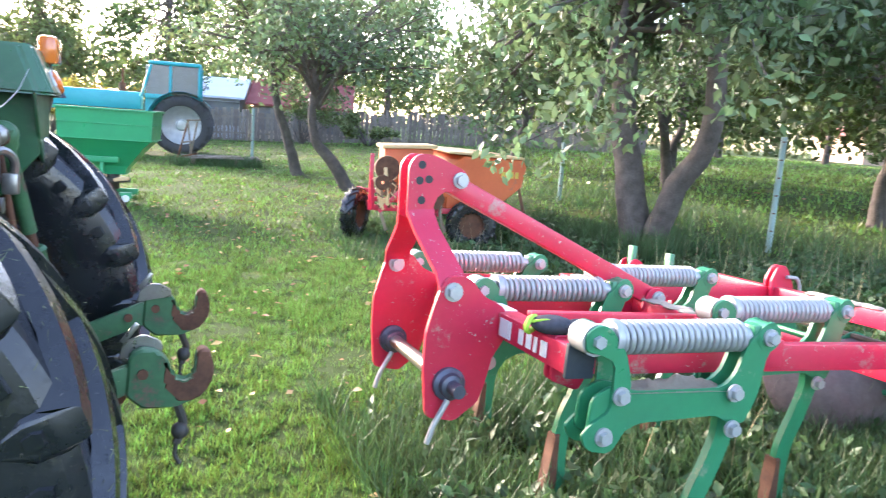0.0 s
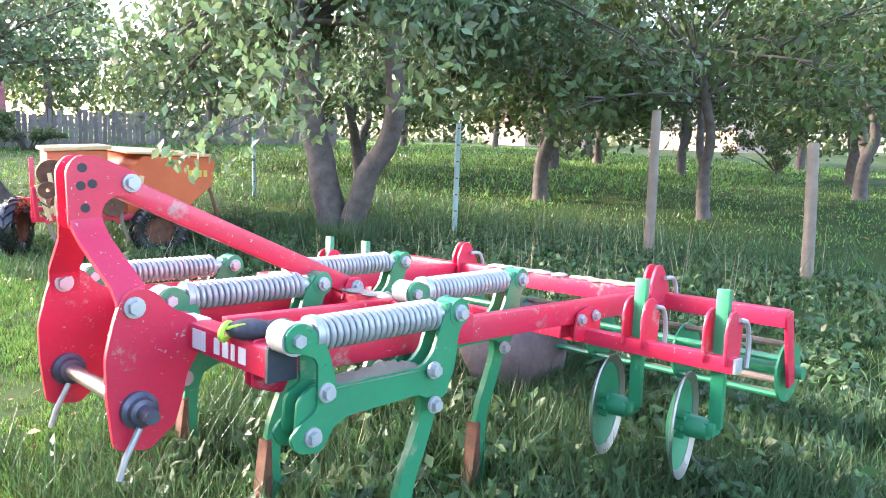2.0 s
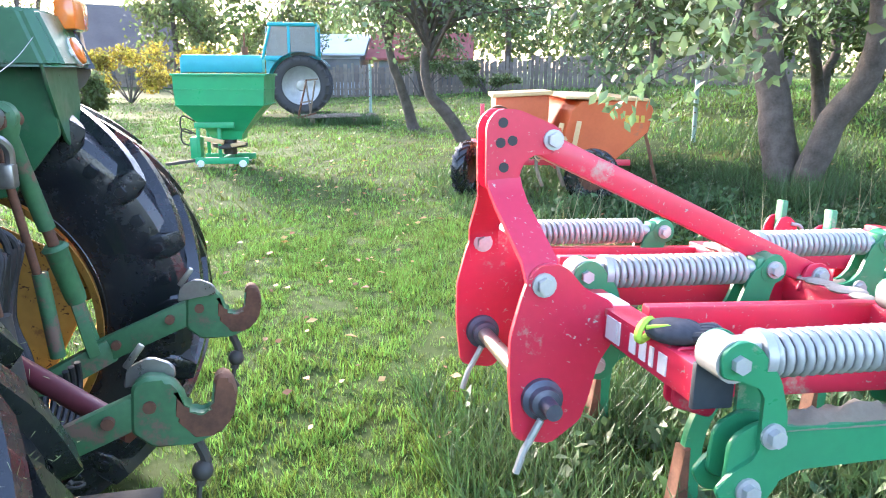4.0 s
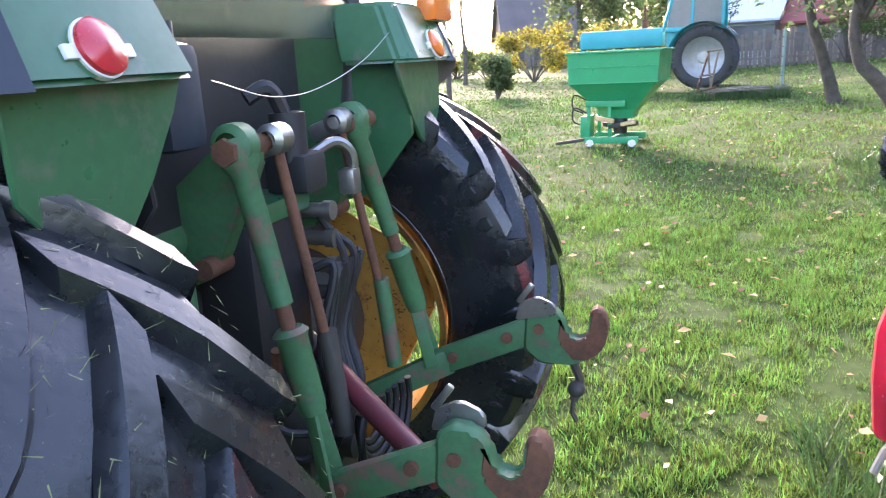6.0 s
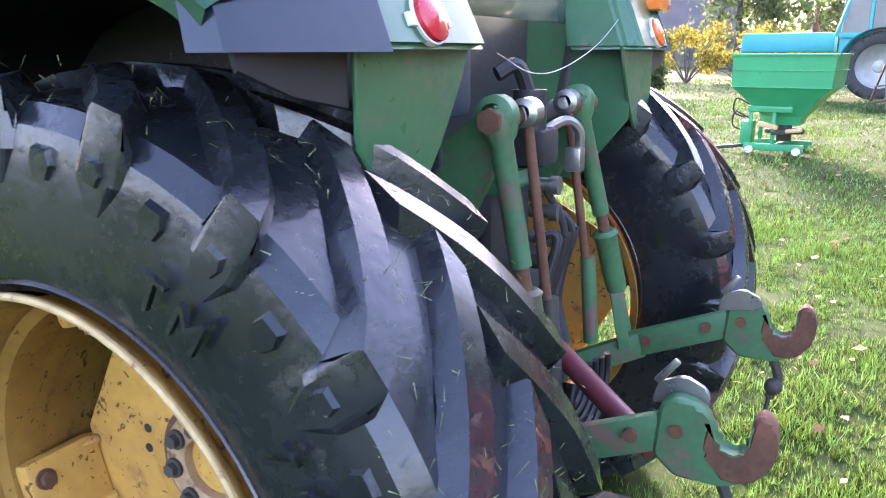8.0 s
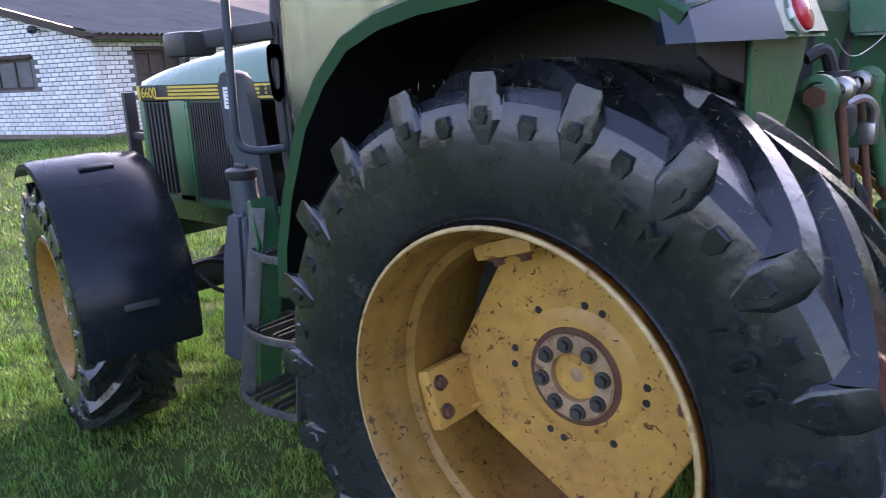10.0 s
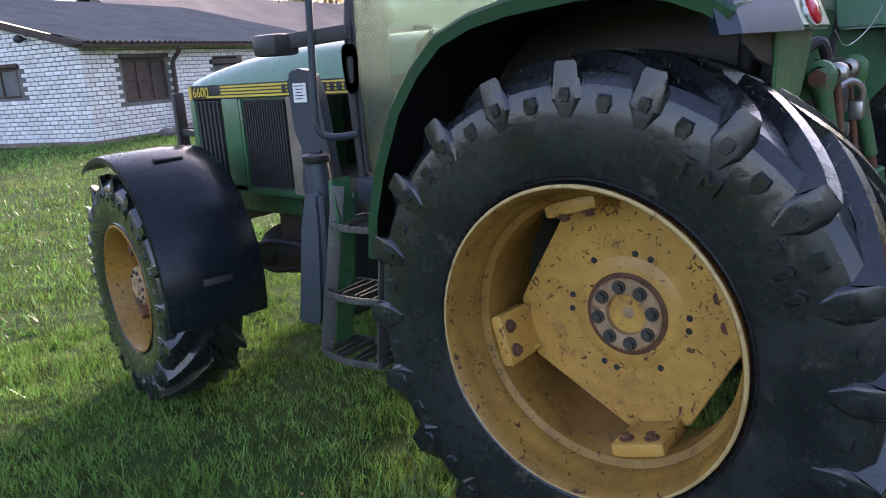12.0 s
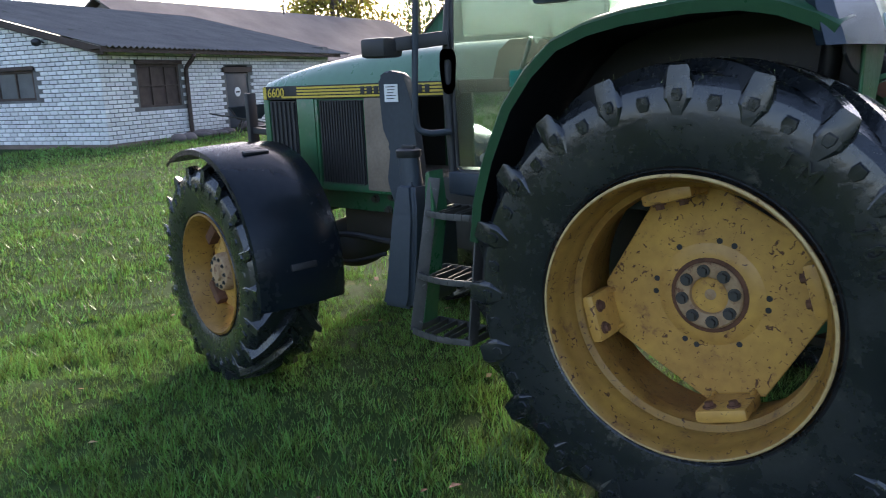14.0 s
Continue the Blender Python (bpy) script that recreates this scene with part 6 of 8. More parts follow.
# ---- blue tractor ----
def make_blue_tractor():
    T = thing("old_tractor", (1.98, 21.6, lev(1.98, 21.6)), "turquoise old tractor with a boxy cab", "tractor", turn=-6)
    T.scale = (1.12, 1.12, 1.12)
    for s in (-1, 1):
        bm = tyre_mesh(0.78, 0.19, 0.50, 20, 0.04, 0.07, 0.35, 1)
        w = part("wheel", bm, M["rubber_dry"], T, "lugged rear tyre", 35)
        w.matrix_basis = pose(0, s * 0.75, 0.78)
        bm = B()
        lathe(bm, [(0.50, s * 0.15), (0.49, s * 0.12), (0.40, s * 0.08), (0.34, s * 0.02), (0.15, s * 0.0), (0.12, s * 0.10), (0.001, s * 0.11)], seg=36)
        part("rim", bm, M["zinc"], w, "pale grey rim")
        bm = tyre_mesh(0.48, 0.12, 0.28, 14, 0.03, 0.06, 0.35, 1)
        f = part("front_wheel", bm, M["rubber_dry"], T, "", 35)
        f.matrix_basis = pose(-2.35, s * 0.65, 0.48)
        bm = B()
        lathe(bm, [(0.28, s * 0.1), (0.22, s * 0.03), (0.001, s * 0.04)], seg=28)
        part("rim", bm, M["zinc"], f)
        bm = B()
        grid = []
        for k in range(11):
            a = radians(165 - 130 * k / 10)
            grid.append([bm.verts.new((0.86 * math.cos(a), s * y, 0.80 + 0.84 * math.sin(a))) for y in (0.52, 0.98, 0.99)])
        for a, b in zip(grid, grid[1:]):
            for q in range(2):
                bm.faces.new((a[q], a[q + 1], b[q + 1], b[q]))
        bmesh.ops.solidify(bm, geom=bm.faces[:], thickness=0.03)
        part("fender", bm, M["blue"], T, "turquoise fender")
    bm = B()
    box(bm, (-2.10, 0, 1.33), (2.1, 0.62, 0.46), bevel=0.05)
    box(bm, (-3.16, 0, 1.25), (0.06, 0.58, 0.5), bevel=0.02)
    part("hood", bm, M["blue"], T, "long turquoise hood")
    bm = B()
    box(bm, (-1.4, 0, 0.75), (2.6, 0.42, 0.5), bevel=0.05)
    cyl(bm, (0, -0.7, 0.78), (0, 0.7, 0.78), 0.10, seg=14)
    cyl(bm, (-2.35, -0.6, 0.5), (-2.35, 0.6, 0.5), 0.07, seg=14)
    part("chassis", bm, M["iron"], T)
    bm = B()
    box(bm, (-0.35, 0, 1.20), (1.15, 1.05, 0.62), bevel=0.03)
    cb = part("cab", bm, M["blue"], T, "boxy turquoise cab")
    for x, z0, z1 in ((-0.92, 1.45, 2.28), (-0.30, 1.45, 2.30), (0.42, 1.45, 2.30)):
        for s in (-1, 1):
            bm = B()
            bar(bm, (x if x > -0.9 else x - 0.08, s * 0.66, z0), (x + (0.14 if x < -0.9 else 0), s * 0.60, z1), 0.07, 0.07)
            part("cab_post", bm, M["blue"], cb)
    bm = B()
    box(bm, (-0.20, 0, 2.34), (1.30, 1.34, 0.10), bevel=0.04)
    part("cab_roof", bm, M["blue"], cb)
    for s in (-1, 1):
        bm = B()
        box(bm, (-0.30, s * 0.62, 1.48), (1.25, 0.08, 0.12), bevel=0.02)
        part("cab_sill", bm, M["blue"], cb)
    for s in (-1, 1):
        for x0, x1 in ((-0.90, -0.34), (-0.26, 0.39)):
            bm = B()
            plate(bm, [(x0, 1.52), (x1, 1.52), (x1, 2.28), (x0 + (0.10 if x0 < -0.5 else 0), 2.28)], s * 0.615, 0.012)
            part("cab_window", bm, M["dark_glass"], T, "dusty cab window")
    bm = B()
    plate(bm, [(-0.58, 1.55), (0.58, 1.55), (0.54, 2.28), (-0.54, 2.28)], -0.90, 0.01, "x")
    part("windscreen", bm, M["white"], T)
    bm = B()
    cyl(bm, (-1.55, 0.1, 1.42), (-1.55, 0.1, 1.78), 0.09, seg=16)
    cyl(bm, (-1.55, 0.1, 1.76), (-1.55, 0.1, 2.15), 0.03, seg=12)
    part("exhaust", bm, M["rust"], T, "rusty exhaust pot")
    bm = B()
    cyl(bm, (-1.1, -0.2, 1.42), (-1.1, -0.2, 1.6), 0.05, seg=12)
    part("air_filter", bm, M["black"], T)


make_blue_tractor()


# ---- pile of old slats beside the blue tractor ----
def make_pile():
    r = random.Random(9)
    Pz = thing("slat_pile", (2.45, 18.2, lev(2.45, 18.2)), "low pile of old grey slats and a rusty frame", "scrap pile")
    for k in range(8):
        bm = B()
        y = -0.45 + 0.12 * k
        bar(bm, (-0.6 + r.uniform(-0.1, 0.1), y, 0.18 + 0.02 * (k % 3)), (0.95 + r.uniform(-0.15, 0.1), y + r.uniform(-0.08, 0.08), 0.22 + 0.02 * (k % 2)), 0.09, 0.035)
        part("slat", bm, M["wood"], Pz)
    for x in (-0.4, 0.7):
        bm = B()
        bar(bm, (x, -0.5, 0.08), (x, 0.5, 0.08), 0.12, 0.14)
        part("bearer", bm, M["wood_old"], Pz)
    for a, b in (((-0.75, -0.2, 0.2), (-0.50, -0.1, 1.15)), ((-0.45, -0.15, 0.2), (-0.28, -0.1, 1.12)), ((-0.55, -0.1, 1.13), (-0.20, -0.1, 1.16)), ((-0.7, -0.2, 0.55), (-0.38, -0.12, 0.60)), ((-0.8, -0.1, 0.15), (-0.3, -0.5, 0.3)), ((-0.52, -0.12, 1.1), (-0.42, -0.15, 0.2))):
        bm = B()
        bar(bm, a, b, 0.04, 0.04)
        part("frame_bar", bm, M["rust"] if a[0] < -0.7 else M["wood_old"], Pz)
    St = thing("field_stone", (3.65, 18.2, lev(3.65, 18.2)), "grey field stone in the grass beside the slats", "stone")
    bm = B()
    ball(bm, (0, 0, 0.10), (0.20, 0.16, 0.16), 12)
    part("stone", bm, M["stone"], St)
    Rk = thing("field_stone", (4.85, 0.50, lev(4.85, 0.50)), "large grey boulder in the grass under the cultivator", "stone")
    bm = B()
    vs = ball(bm, (0, 0, 0.22), (0.42, 0.34, 0.33), 20)
    for v in vs:
        v.co += Vector((noise.noise(v.co * 3), noise.noise(v.co * 3 + Vector((5, 0, 0))), noise.noise(v.co * 3 + Vector((0, 7, 0))))) * 0.06
    part("stone", bm, M["stone"], Rk, "", 60)


make_pile()


# ---- barn of white brick ----
CORNER = Vector((-15.6, 5.37, 0))
BDIR, ADIR = Vector((-0.26, 0.9656, 0)), Vector((-0.9656, -0.26, 0))


def wall_frame(d):
    """A pose whose x runs along d and whose y looks into the wall."""
    z = Vector((0, 0, 1))
    return Matrix((d, z.cross(d), z)).transposed().to_4x4()


def brick_wall(name, origin, d, length, height, holes, sign, gable=0.0):
    """A wall with its bricks as pieces, leaving out the openings. sign: the side of d to which the bricks look."""
    W = new(name, None)
    W.matrix_basis = Matrix.Translation(origin) @ wall_frame(d)
    tagged(W, "white silicate brick wall with grey joints", "wall", kind="structure")
    t = 0.30
    bm = B()
    edges = sorted({0.0, length, *[h[0] for h in holes], *[h[1] for h in holes]})
    for x0, x1 in zip(edges, edges[1:]):
        spans = [(0.0, height)]
        for a, b, lo, hi in holes:
            if x0 >= a - 1e-6 and x1 <= b + 1e-6:
                spans = [(0.0, lo), (hi, height)]
        for lo, hi in spans:
            if hi - lo > 0.01:
                h0 = hi + gable * x0 if hi == height else hi
                h1 = hi + gable * x1 if hi == height else hi
                y0, y1 = 0.012 * -sign, t * -sign
                vs = [bm.verts.new((x, y, z)) for x, y, z in ((x0, y0, lo), (x1, y0, lo), (x1, y1, lo), (x0, y1, lo), (x0, y0, h0), (x1, y0, h1), (x1, y1, h1), (x0, y1, h0))]
                for f in ((0, 1, 2, 3), (4, 5, 6, 7), (0, 1, 5, 4), (1, 2, 6, 5), (2, 3, 7, 6), (3, 0, 4, 7)):
                    bm.faces.new([vs[i] for i in f])
    part("core", bm, M["mortar"], W, "", 0)
    rows = int((height + gable * length) / 0.10)
    place = []
    for k in range(rows):
        z = 0.10 * k + 0.048
        x = -0.13 if k % 2 else 0.0
        while x < length:
            a, b = max(x, 0.0), min(x + 0.25, length)
            x += 0.262
            if b - a < 0.04 or z + 0.04 > height + gable * a:
                continue
            if any(b > h[0] and a < h[1] and z + 0.04 > h[2] and z - 0.04 < h[3] for h in holes):
                continue
            place.append((a, b, z))
    # the pieces nearest to the corner are objects of their own
    place.sort(key=lambda q: q[0])
    bm = B()
    box(bm, (0, 0, 0), (0.238, 0.03, 0.083), bevel=0.005, seg=1)
    me = bpy.data.meshes.new("brick")
    bm.to_mesh(me); bm.free()
    me.materials.append(M["brick"])
    rr = random.Random(2)
    one = [q for q in place if q[1] - q[0] > 0.24][:280]
    rest = [q for q in place if q not in set(one)]
    for a, b, z in one:
        ob = new("brick", me)
        ob.parent = W
        ob.location = ((a + b) / 2, rr.uniform(-0.003, 0.003) + 0.0, z)
    v, f = [], []
    for a, b, z in rest:
        i = len(v)
        o = rr.uniform(-0.003, 0.003) + 0.0
        y0, y1 = sign * 0.014 + o, -sign * 0.014 + o
        v += [(a + 0.007, y0, z - 0.041), (b - 0.007, y0, z - 0.041), (b - 0.007, y0, z + 0.041), (a + 0.007, y0, z + 0.041), (a, y1, z - 0.041), (b, y1, z - 0.041), (b, y1, z + 0.041), (a, y1, z + 0.041)]
        f += [(i, i + 1, i + 2, i + 3), (i, i + 4, i + 5, i + 1), (i + 1, i + 5, i + 6, i + 2), (i + 2, i + 6, i + 7, i + 3), (i + 3, i + 7, i + 4, i)]
    ob = raw("brick_rows", v, f, M["brick_far"], W)
    ob["kind"] = "stuff"
    return W


def window(origin, d, x0, x1, z0, z1, panes, dark, sign, name):
    Wd = new(name, None)
    Wd.matrix_basis = Matrix.Translation(origin) @ wall_frame(d)
    tagged(Wd, "old brown wooden window with small panes", "window", kind="structure")
    y = -sign * 0.05
    bm = B()
    for a, b in (((x0, y, z0 + 0.03), (x1, y, z0 + 0.03)), ((x0, y, z1 - 0.03), (x1, y, z1 - 0.03)), ((x0 + 0.03, y, z0), (x0 + 0.03, y, z1)), ((x1 - 0.03, y, z0), (x1 - 0.03, y, z1))):
        bar(bm, a, b, 0.06, 0.06, bevel=0.004)
    part("window_frame", bm, M["wood_brown"], Wd)
    n, m = panes
    for i in range(1, n):
        bm = B()
        x = x0 + (x1 - x0) * i / n
        bar(bm, (x, y, z0), (x, y, z1), 0.04, 0.04)
        part("mullion", bm, M["wood_brown"], Wd)
    for j in range(1, m):
        bm = B()
        z = z0 + (z1 - z0) * j / m
        bar(bm, (x0, y, z), (x1, y, z), 0.035, 0.035)
        part("mullion", bm, M["wood_brown"], Wd)
    for i in range(n):
        for j in range(m):
            bm = B()
            box(bm, (x0 + (x1 - x0) * (i + 0.5) / n, y - sign * 0.02, z0 + (z1 - z0) * (j + 0.5) / m), ((x1 - x0) / n - 0.03, 0.01, (z1 - z0) / m - 0.03))
            part("pane", bm, M["wood_brown"] if dark else M["pane_dark"], Wd)
    bm = B()
    box(bm, ((x0 + x1) / 2, sign * 0.03, z1 + 0.05), (x1 - x0 + 0.16, 0.05, 0.09), bevel=0.008)
    part("lintel", bm, M["wood_brown"], Wd)


def corrugated(name, p0, along, down, length, depth, mat, label, wave=0.177, amp=0.027, kind="structure", cat="roof"):
    """A wavy sheet roof: p0 a ridge end, along the ridge, down the slope."""
    n = int(length / wave * 4)
    up = along.cross(down)
    if up.z < 0:
        up = -up
    v, f = [], []
    steps = max(2, int(depth / 1.2))
    for i in range(n + 1):
        h = amp * math.sin(math.pi * i / 2)
        for j in range(steps + 1):
            v.append(p0 + along * (length * i / n) + down * (depth * j / steps) + up * (h + 0.012 * (j % 2)))
    w = steps + 1
    for i in range(n):
        for j in range(steps):
            f.append((i * w + j, i * w + j + 1, (i + 1) * w + j + 1, (i + 1) * w + j))
    ob = raw(name, v, f, mat)
    md = ob.modifiers.new("thick", "SOLIDIFY"); md.thickness = 0.012
    return tagged(ob, label, cat, kind=kind)


def make_barn():
    zb = lev(-15.6, 5.4) - 0.02
    plinth = 0.10
    o = CORNER + Vector((0, 0, zb + plinth))
    # the long wall with window and door, looking to the yard; the gable wall
    hs = 2.12
    brick_wall("wall_long", o, BDIR, 9.9, hs, [(1.12, 2.55, 0.78, 1.80), (4.40, 5.40, -0.08, 1.78)], -1 if wall_frame(BDIR).col[1].xy.dot(Vector((1, -0.3))) < 0 else 1)
    brick_wall("wall_gable", o, ADIR, 9.0, hs, [(2.08, 3.92, 1.05, 1.74)], -1 if wall_frame(ADIR).col[1].xy.dot(Vector((0.3, -1))) < 0 else 1, gable=0.25)
    sb = -1 if wall_frame(BDIR).col[1].xy.dot(Vector((1, -0.3))) < 0 else 1
    sa = -1 if wall_frame(ADIR).col[1].xy.dot(Vector((0.3, -1))) < 0 else 1
    window(o, BDIR, 1.12, 2.55, 0.78, 1.80, (3, 2), True, sb, "window_1")
    window(o, ADIR, 2.08, 3.92, 1.05, 1.74, (3, 1), False, sa, "window_2")
    # plinth
    for d, L in ((BDIR, 9.9), (ADIR, 9.0)):
        bm = B()
        s = sb if d is BDIR else sa
        box(bm, (L / 2, -s * 0.12, -0.35), (L + 0.05, 0.36, 0.70), bevel=0.02)
        ob = part("plinth", bm, M["concrete"])
        ob.matrix_basis = Matrix.Translation(o) @ wall_frame(d)
        tagged(ob, "brownish cracked concrete plinth under the brick wall", "plinth", kind="structure")
    # closing walls behind
    bm = B()
    box(bm, (4.95, -sb * 9.0, 1.1), (9.9, 0.3, 2.6))
    box(bm, (9.8, -sb * 4.5, 1.1), (0.3, 9.0, 2.6))
    ob = part("wall_back", bm, M["mortar"])
    ob.matrix_basis = Matrix.Translation(o) @ wall_frame(BDIR)
    tagged(ob, "plain rear walls of the barn", "wall", kind="structure")
    # door
    Dr = new("door_1", None)
    Dr.matrix_basis = Matrix.Translation(o) @ wall_frame(BDIR)
    tagged(Dr, "grey metal barn door with a pale oval sign", "door", kind="structure")
    bm = B()
    box(bm, (4.90, -sb * 0.06, 0.66), (1.06, 0.05, 1.80), bevel=0.01)
    part("door_leaf", bm, M["tank"], Dr)
    bm = B()
    cyl(bm, (4.88, sb * -0.03, 1.05), (4.88, sb * -0.02, 1.05), 0.13, seg=24)
    part("oval_sign", bm, M["paper"], Dr)
    bm = B()
    box(bm, (4.88, sb * -0.012, 1.05), (0.16, 0.006, 0.05))
    part("print_bar", bm, M["ink"], Dr)
    bm = B()
    box(bm, (4.90, sb * 0.02, 1.66), (1.3, 0.06, 0.14), bevel=0.01)
    part("lintel", bm, M["wood_brown"], Dr)
    # roof over the low part, eave boards
    up = Vector((0, 0, 1))
    down = (-ADIR - up * 0.25).normalized()
    ridge = o + ADIR * 6.3 + up * (hs + 0.25 * 6.3 + 0.14) - BDIR * 0.18
    corrugated("roof_low", ridge, BDIR, down, 10.9, 6.3 * 1.031 + 0.45, M["slate"], "grey corrugated cement roof with mossy stains")
    bm = B()
    box(bm, (4.95, sb * 0.36, hs - 0.02), (10.4, 0.03, 0.12), bevel=0.005)
    box(bm, (4.95, sb * 0.18, hs + 0.0), (10.4, 0.34, 0.03))
    eb = part("eave_board", bm, M["wood_brown"])
    eb.matrix_basis = Matrix.Translation(o) @ wall_frame(BDIR)
    tagged(eb, "brown eave boards under the roof edge", "trim", kind="structure")
    bm = B()
    p0, p1 = o + up * (hs + 0.02) - BDIR * 0.14 - ADIR * 0.35 - up * 0.09, o + ADIR * 6.3 + up * (hs + 0.25 * 6.3 + 0.02) - BDIR * 0.14
    bar(bm, p0, p1, 0.03, 0.16)
    vb = part("verge_board", bm, M["wood_brown"])
    tagged(vb, "brown verge board along the gable", "trim", kind="structure")
    # downpipe
    Dp = thing("downpipe", o + BDIR * 2.72 + Vector((0, 0, -0.2)), "brown metal downpipe on the brick wall", "downpipe")
    n = (wall_frame(BDIR).col[1].xyz) * sb
    bm = B()
    tube(bm, smooth_path([n * 0.40 + up * (hs + 0.10), n * 0.30 + up * (hs - 0.02), n * 0.10 + up * (hs - 0.22), n * 0.08 + up * (hs - 0.5), n * 0.08 + up * 0.25, n * 0.22 + up * 0.06]), 0.055, seg=12)
    part("pipe", bm, M["wood_brown"], Dp)
    Lp = thing("wall_lamp", o + ADIR * 1.55 + up * (hs + 0.22), "small dark wall lamp on the gable", "lamp")
    na = (wall_frame(ADIR).col[1].xyz) * sa
    bm = B()
    tube(bm, [na * 0.02, na * 0.16 + up * 0.02], 0.02, seg=8)
    ball(bm, na * 0.22, (0.11, 0.11, 0.09), 12)
    part("lamp_head", bm, M["black"], Lp)
    # wheelbarrow
    Wb = thing("wheelbarrow", (-15.4, 9.2, lev(-15.4, 9.2)), "grey-green metal wheelbarrow beside the brick wall", "wheelbarrow", turn=60)
    bm = B()
    lo = [bm.verts.new((x, y, 0.34)) for x, y in ((-0.28, -0.22), (0.30, -0.18), (0.30, 0.18), (-0.28, 0.22))]
    hi = [bm.verts.new((x, y, 0.66 + (0.06 if x > 0 else 0))) for x, y in ((-0.48, -0.36), (0.58, -0.32), (0.58, 0.32), (-0.48, 0.36))]
    bm.faces.new(lo)
    for i in range(4):
        bm.faces.new((lo[i], lo[(i + 1) % 4], hi[(i + 1) % 4], hi[i]))
    bmesh.ops.solidify(bm, geom=bm.faces[:], thickness=0.015)
    part("tray", bm, M["tank"], Wb)
    bm = B()
    for s in (-1, 1):
        tube(bm, [(0.65, s * 0.06, 0.18), (0.0, s * 0.22, 0.33), (-0.95, s * 0.30, 0.52)], 0.018, seg=8)
        tube(bm, [(-0.15, s * 0.23, 0.33), (-0.28, s * 0.25, 0.0)], 0.016, seg=8)
    part("frame", bm, M["iron"], Wb)
    bm = B()
    lathe(bm, [(0.10, -0.03), (0.17, -0.045), (0.19, 0), (0.17, 0.045), (0.10, 0.03)], seg=24, c=(0.65, 0, 0.19))
    cyl(bm, (0.65, -0.05, 0.19), (0.65, 0.05, 0.19), 0.10, seg=16)
    part("wheel", bm, M["rubber"], Wb)
    # stones at the foot of the wall
    rr = random.Random(12)
    for k in range(9):
        p = CORNER + BDIR * rr.uniform(1.2, 5.0) + n * rr.uniform(0.35, 0.9)
        S = thing("field_stone", (p.x, p.y, lev(p.x, p.y)), "flat grey stone at the foot of the wall", "stone", "stones by the wall")
        bm = B()
        ball(bm, (0, 0, 0.05), (rr.uniform(0.2, 0.4), rr.uniform(0.15, 0.3), rr.uniform(0.08, 0.16)), 10)
        part("stone", bm, M["stone"], S, "", 60)
    # the tall barn behind, with its dark roof
    Bn = thing("big_barn", (-27.0, 12.0, 0.3), "long barn with a dark weathered roof", "barn")
    al = Vector((-0.125, 0.992, 0))
    out = Vector((0.992, 0.125, 0))
    H = 4.75
    for s in (-1, 1):
        dn = (out * s - up * 0.55).normalized()
        v = [up * H - al * 0.3, up * H + al * 19.3, up * H + al * 19.3 + dn * 5.2, up * H - al * 0.3 + dn * 5.2]
        v += [p + up * 0.08 for p in v]
        raw("roof_slope", v, [(0, 1, 2, 3), (4, 5, 6, 7), (0, 1, 5, 4), (1, 2, 6, 5), (2, 3, 7, 6), (3, 0, 4, 7)], M["tin"], Bn)
        raw("long_wall", [out * s * 4.0, out * s * 4.0 + al * 19, out * s * 4.0 + al * 19 + up * 2.3, out * s * 4.0 + up * 2.3, out * s * 3.8, out * s * 3.8 + al * 19, out * s * 3.8 + al * 19 + up * 2.3, out * s * 3.8 + up * 2.3], [(0, 1, 2, 3), (4, 5, 6, 7), (0, 1, 5, 4), (1, 2, 6, 5), (2, 3, 7, 6), (3, 0, 4, 7)], M["wood"], Bn)
    for t in (0.1, 19.0):
        b = al * t
        v = [b - out * 4, b + out * 4, b + out * 4 + up * 2.3, b + up * (H - 0.15), b - out * 4 + up * 2.3]
        v += [p - al * 0.1 for p in v]
        raw("gable_wall", v, [(0, 1, 2, 3, 4), (5, 6, 7, 8, 9)] + [(i, (i + 1) % 5, 5 + (i + 1) % 5, 5 + i) for i in range(5)], M["wood"], Bn)
    bm = B()
    cyl(bm, up * 4.6 + al * 9.0 + out * 1.0, up * 5.3 + al * 9.0 + out * 1.0, 0.04, seg=8)
    part("roof_pipe", bm, M["iron"], Bn)


make_barn()


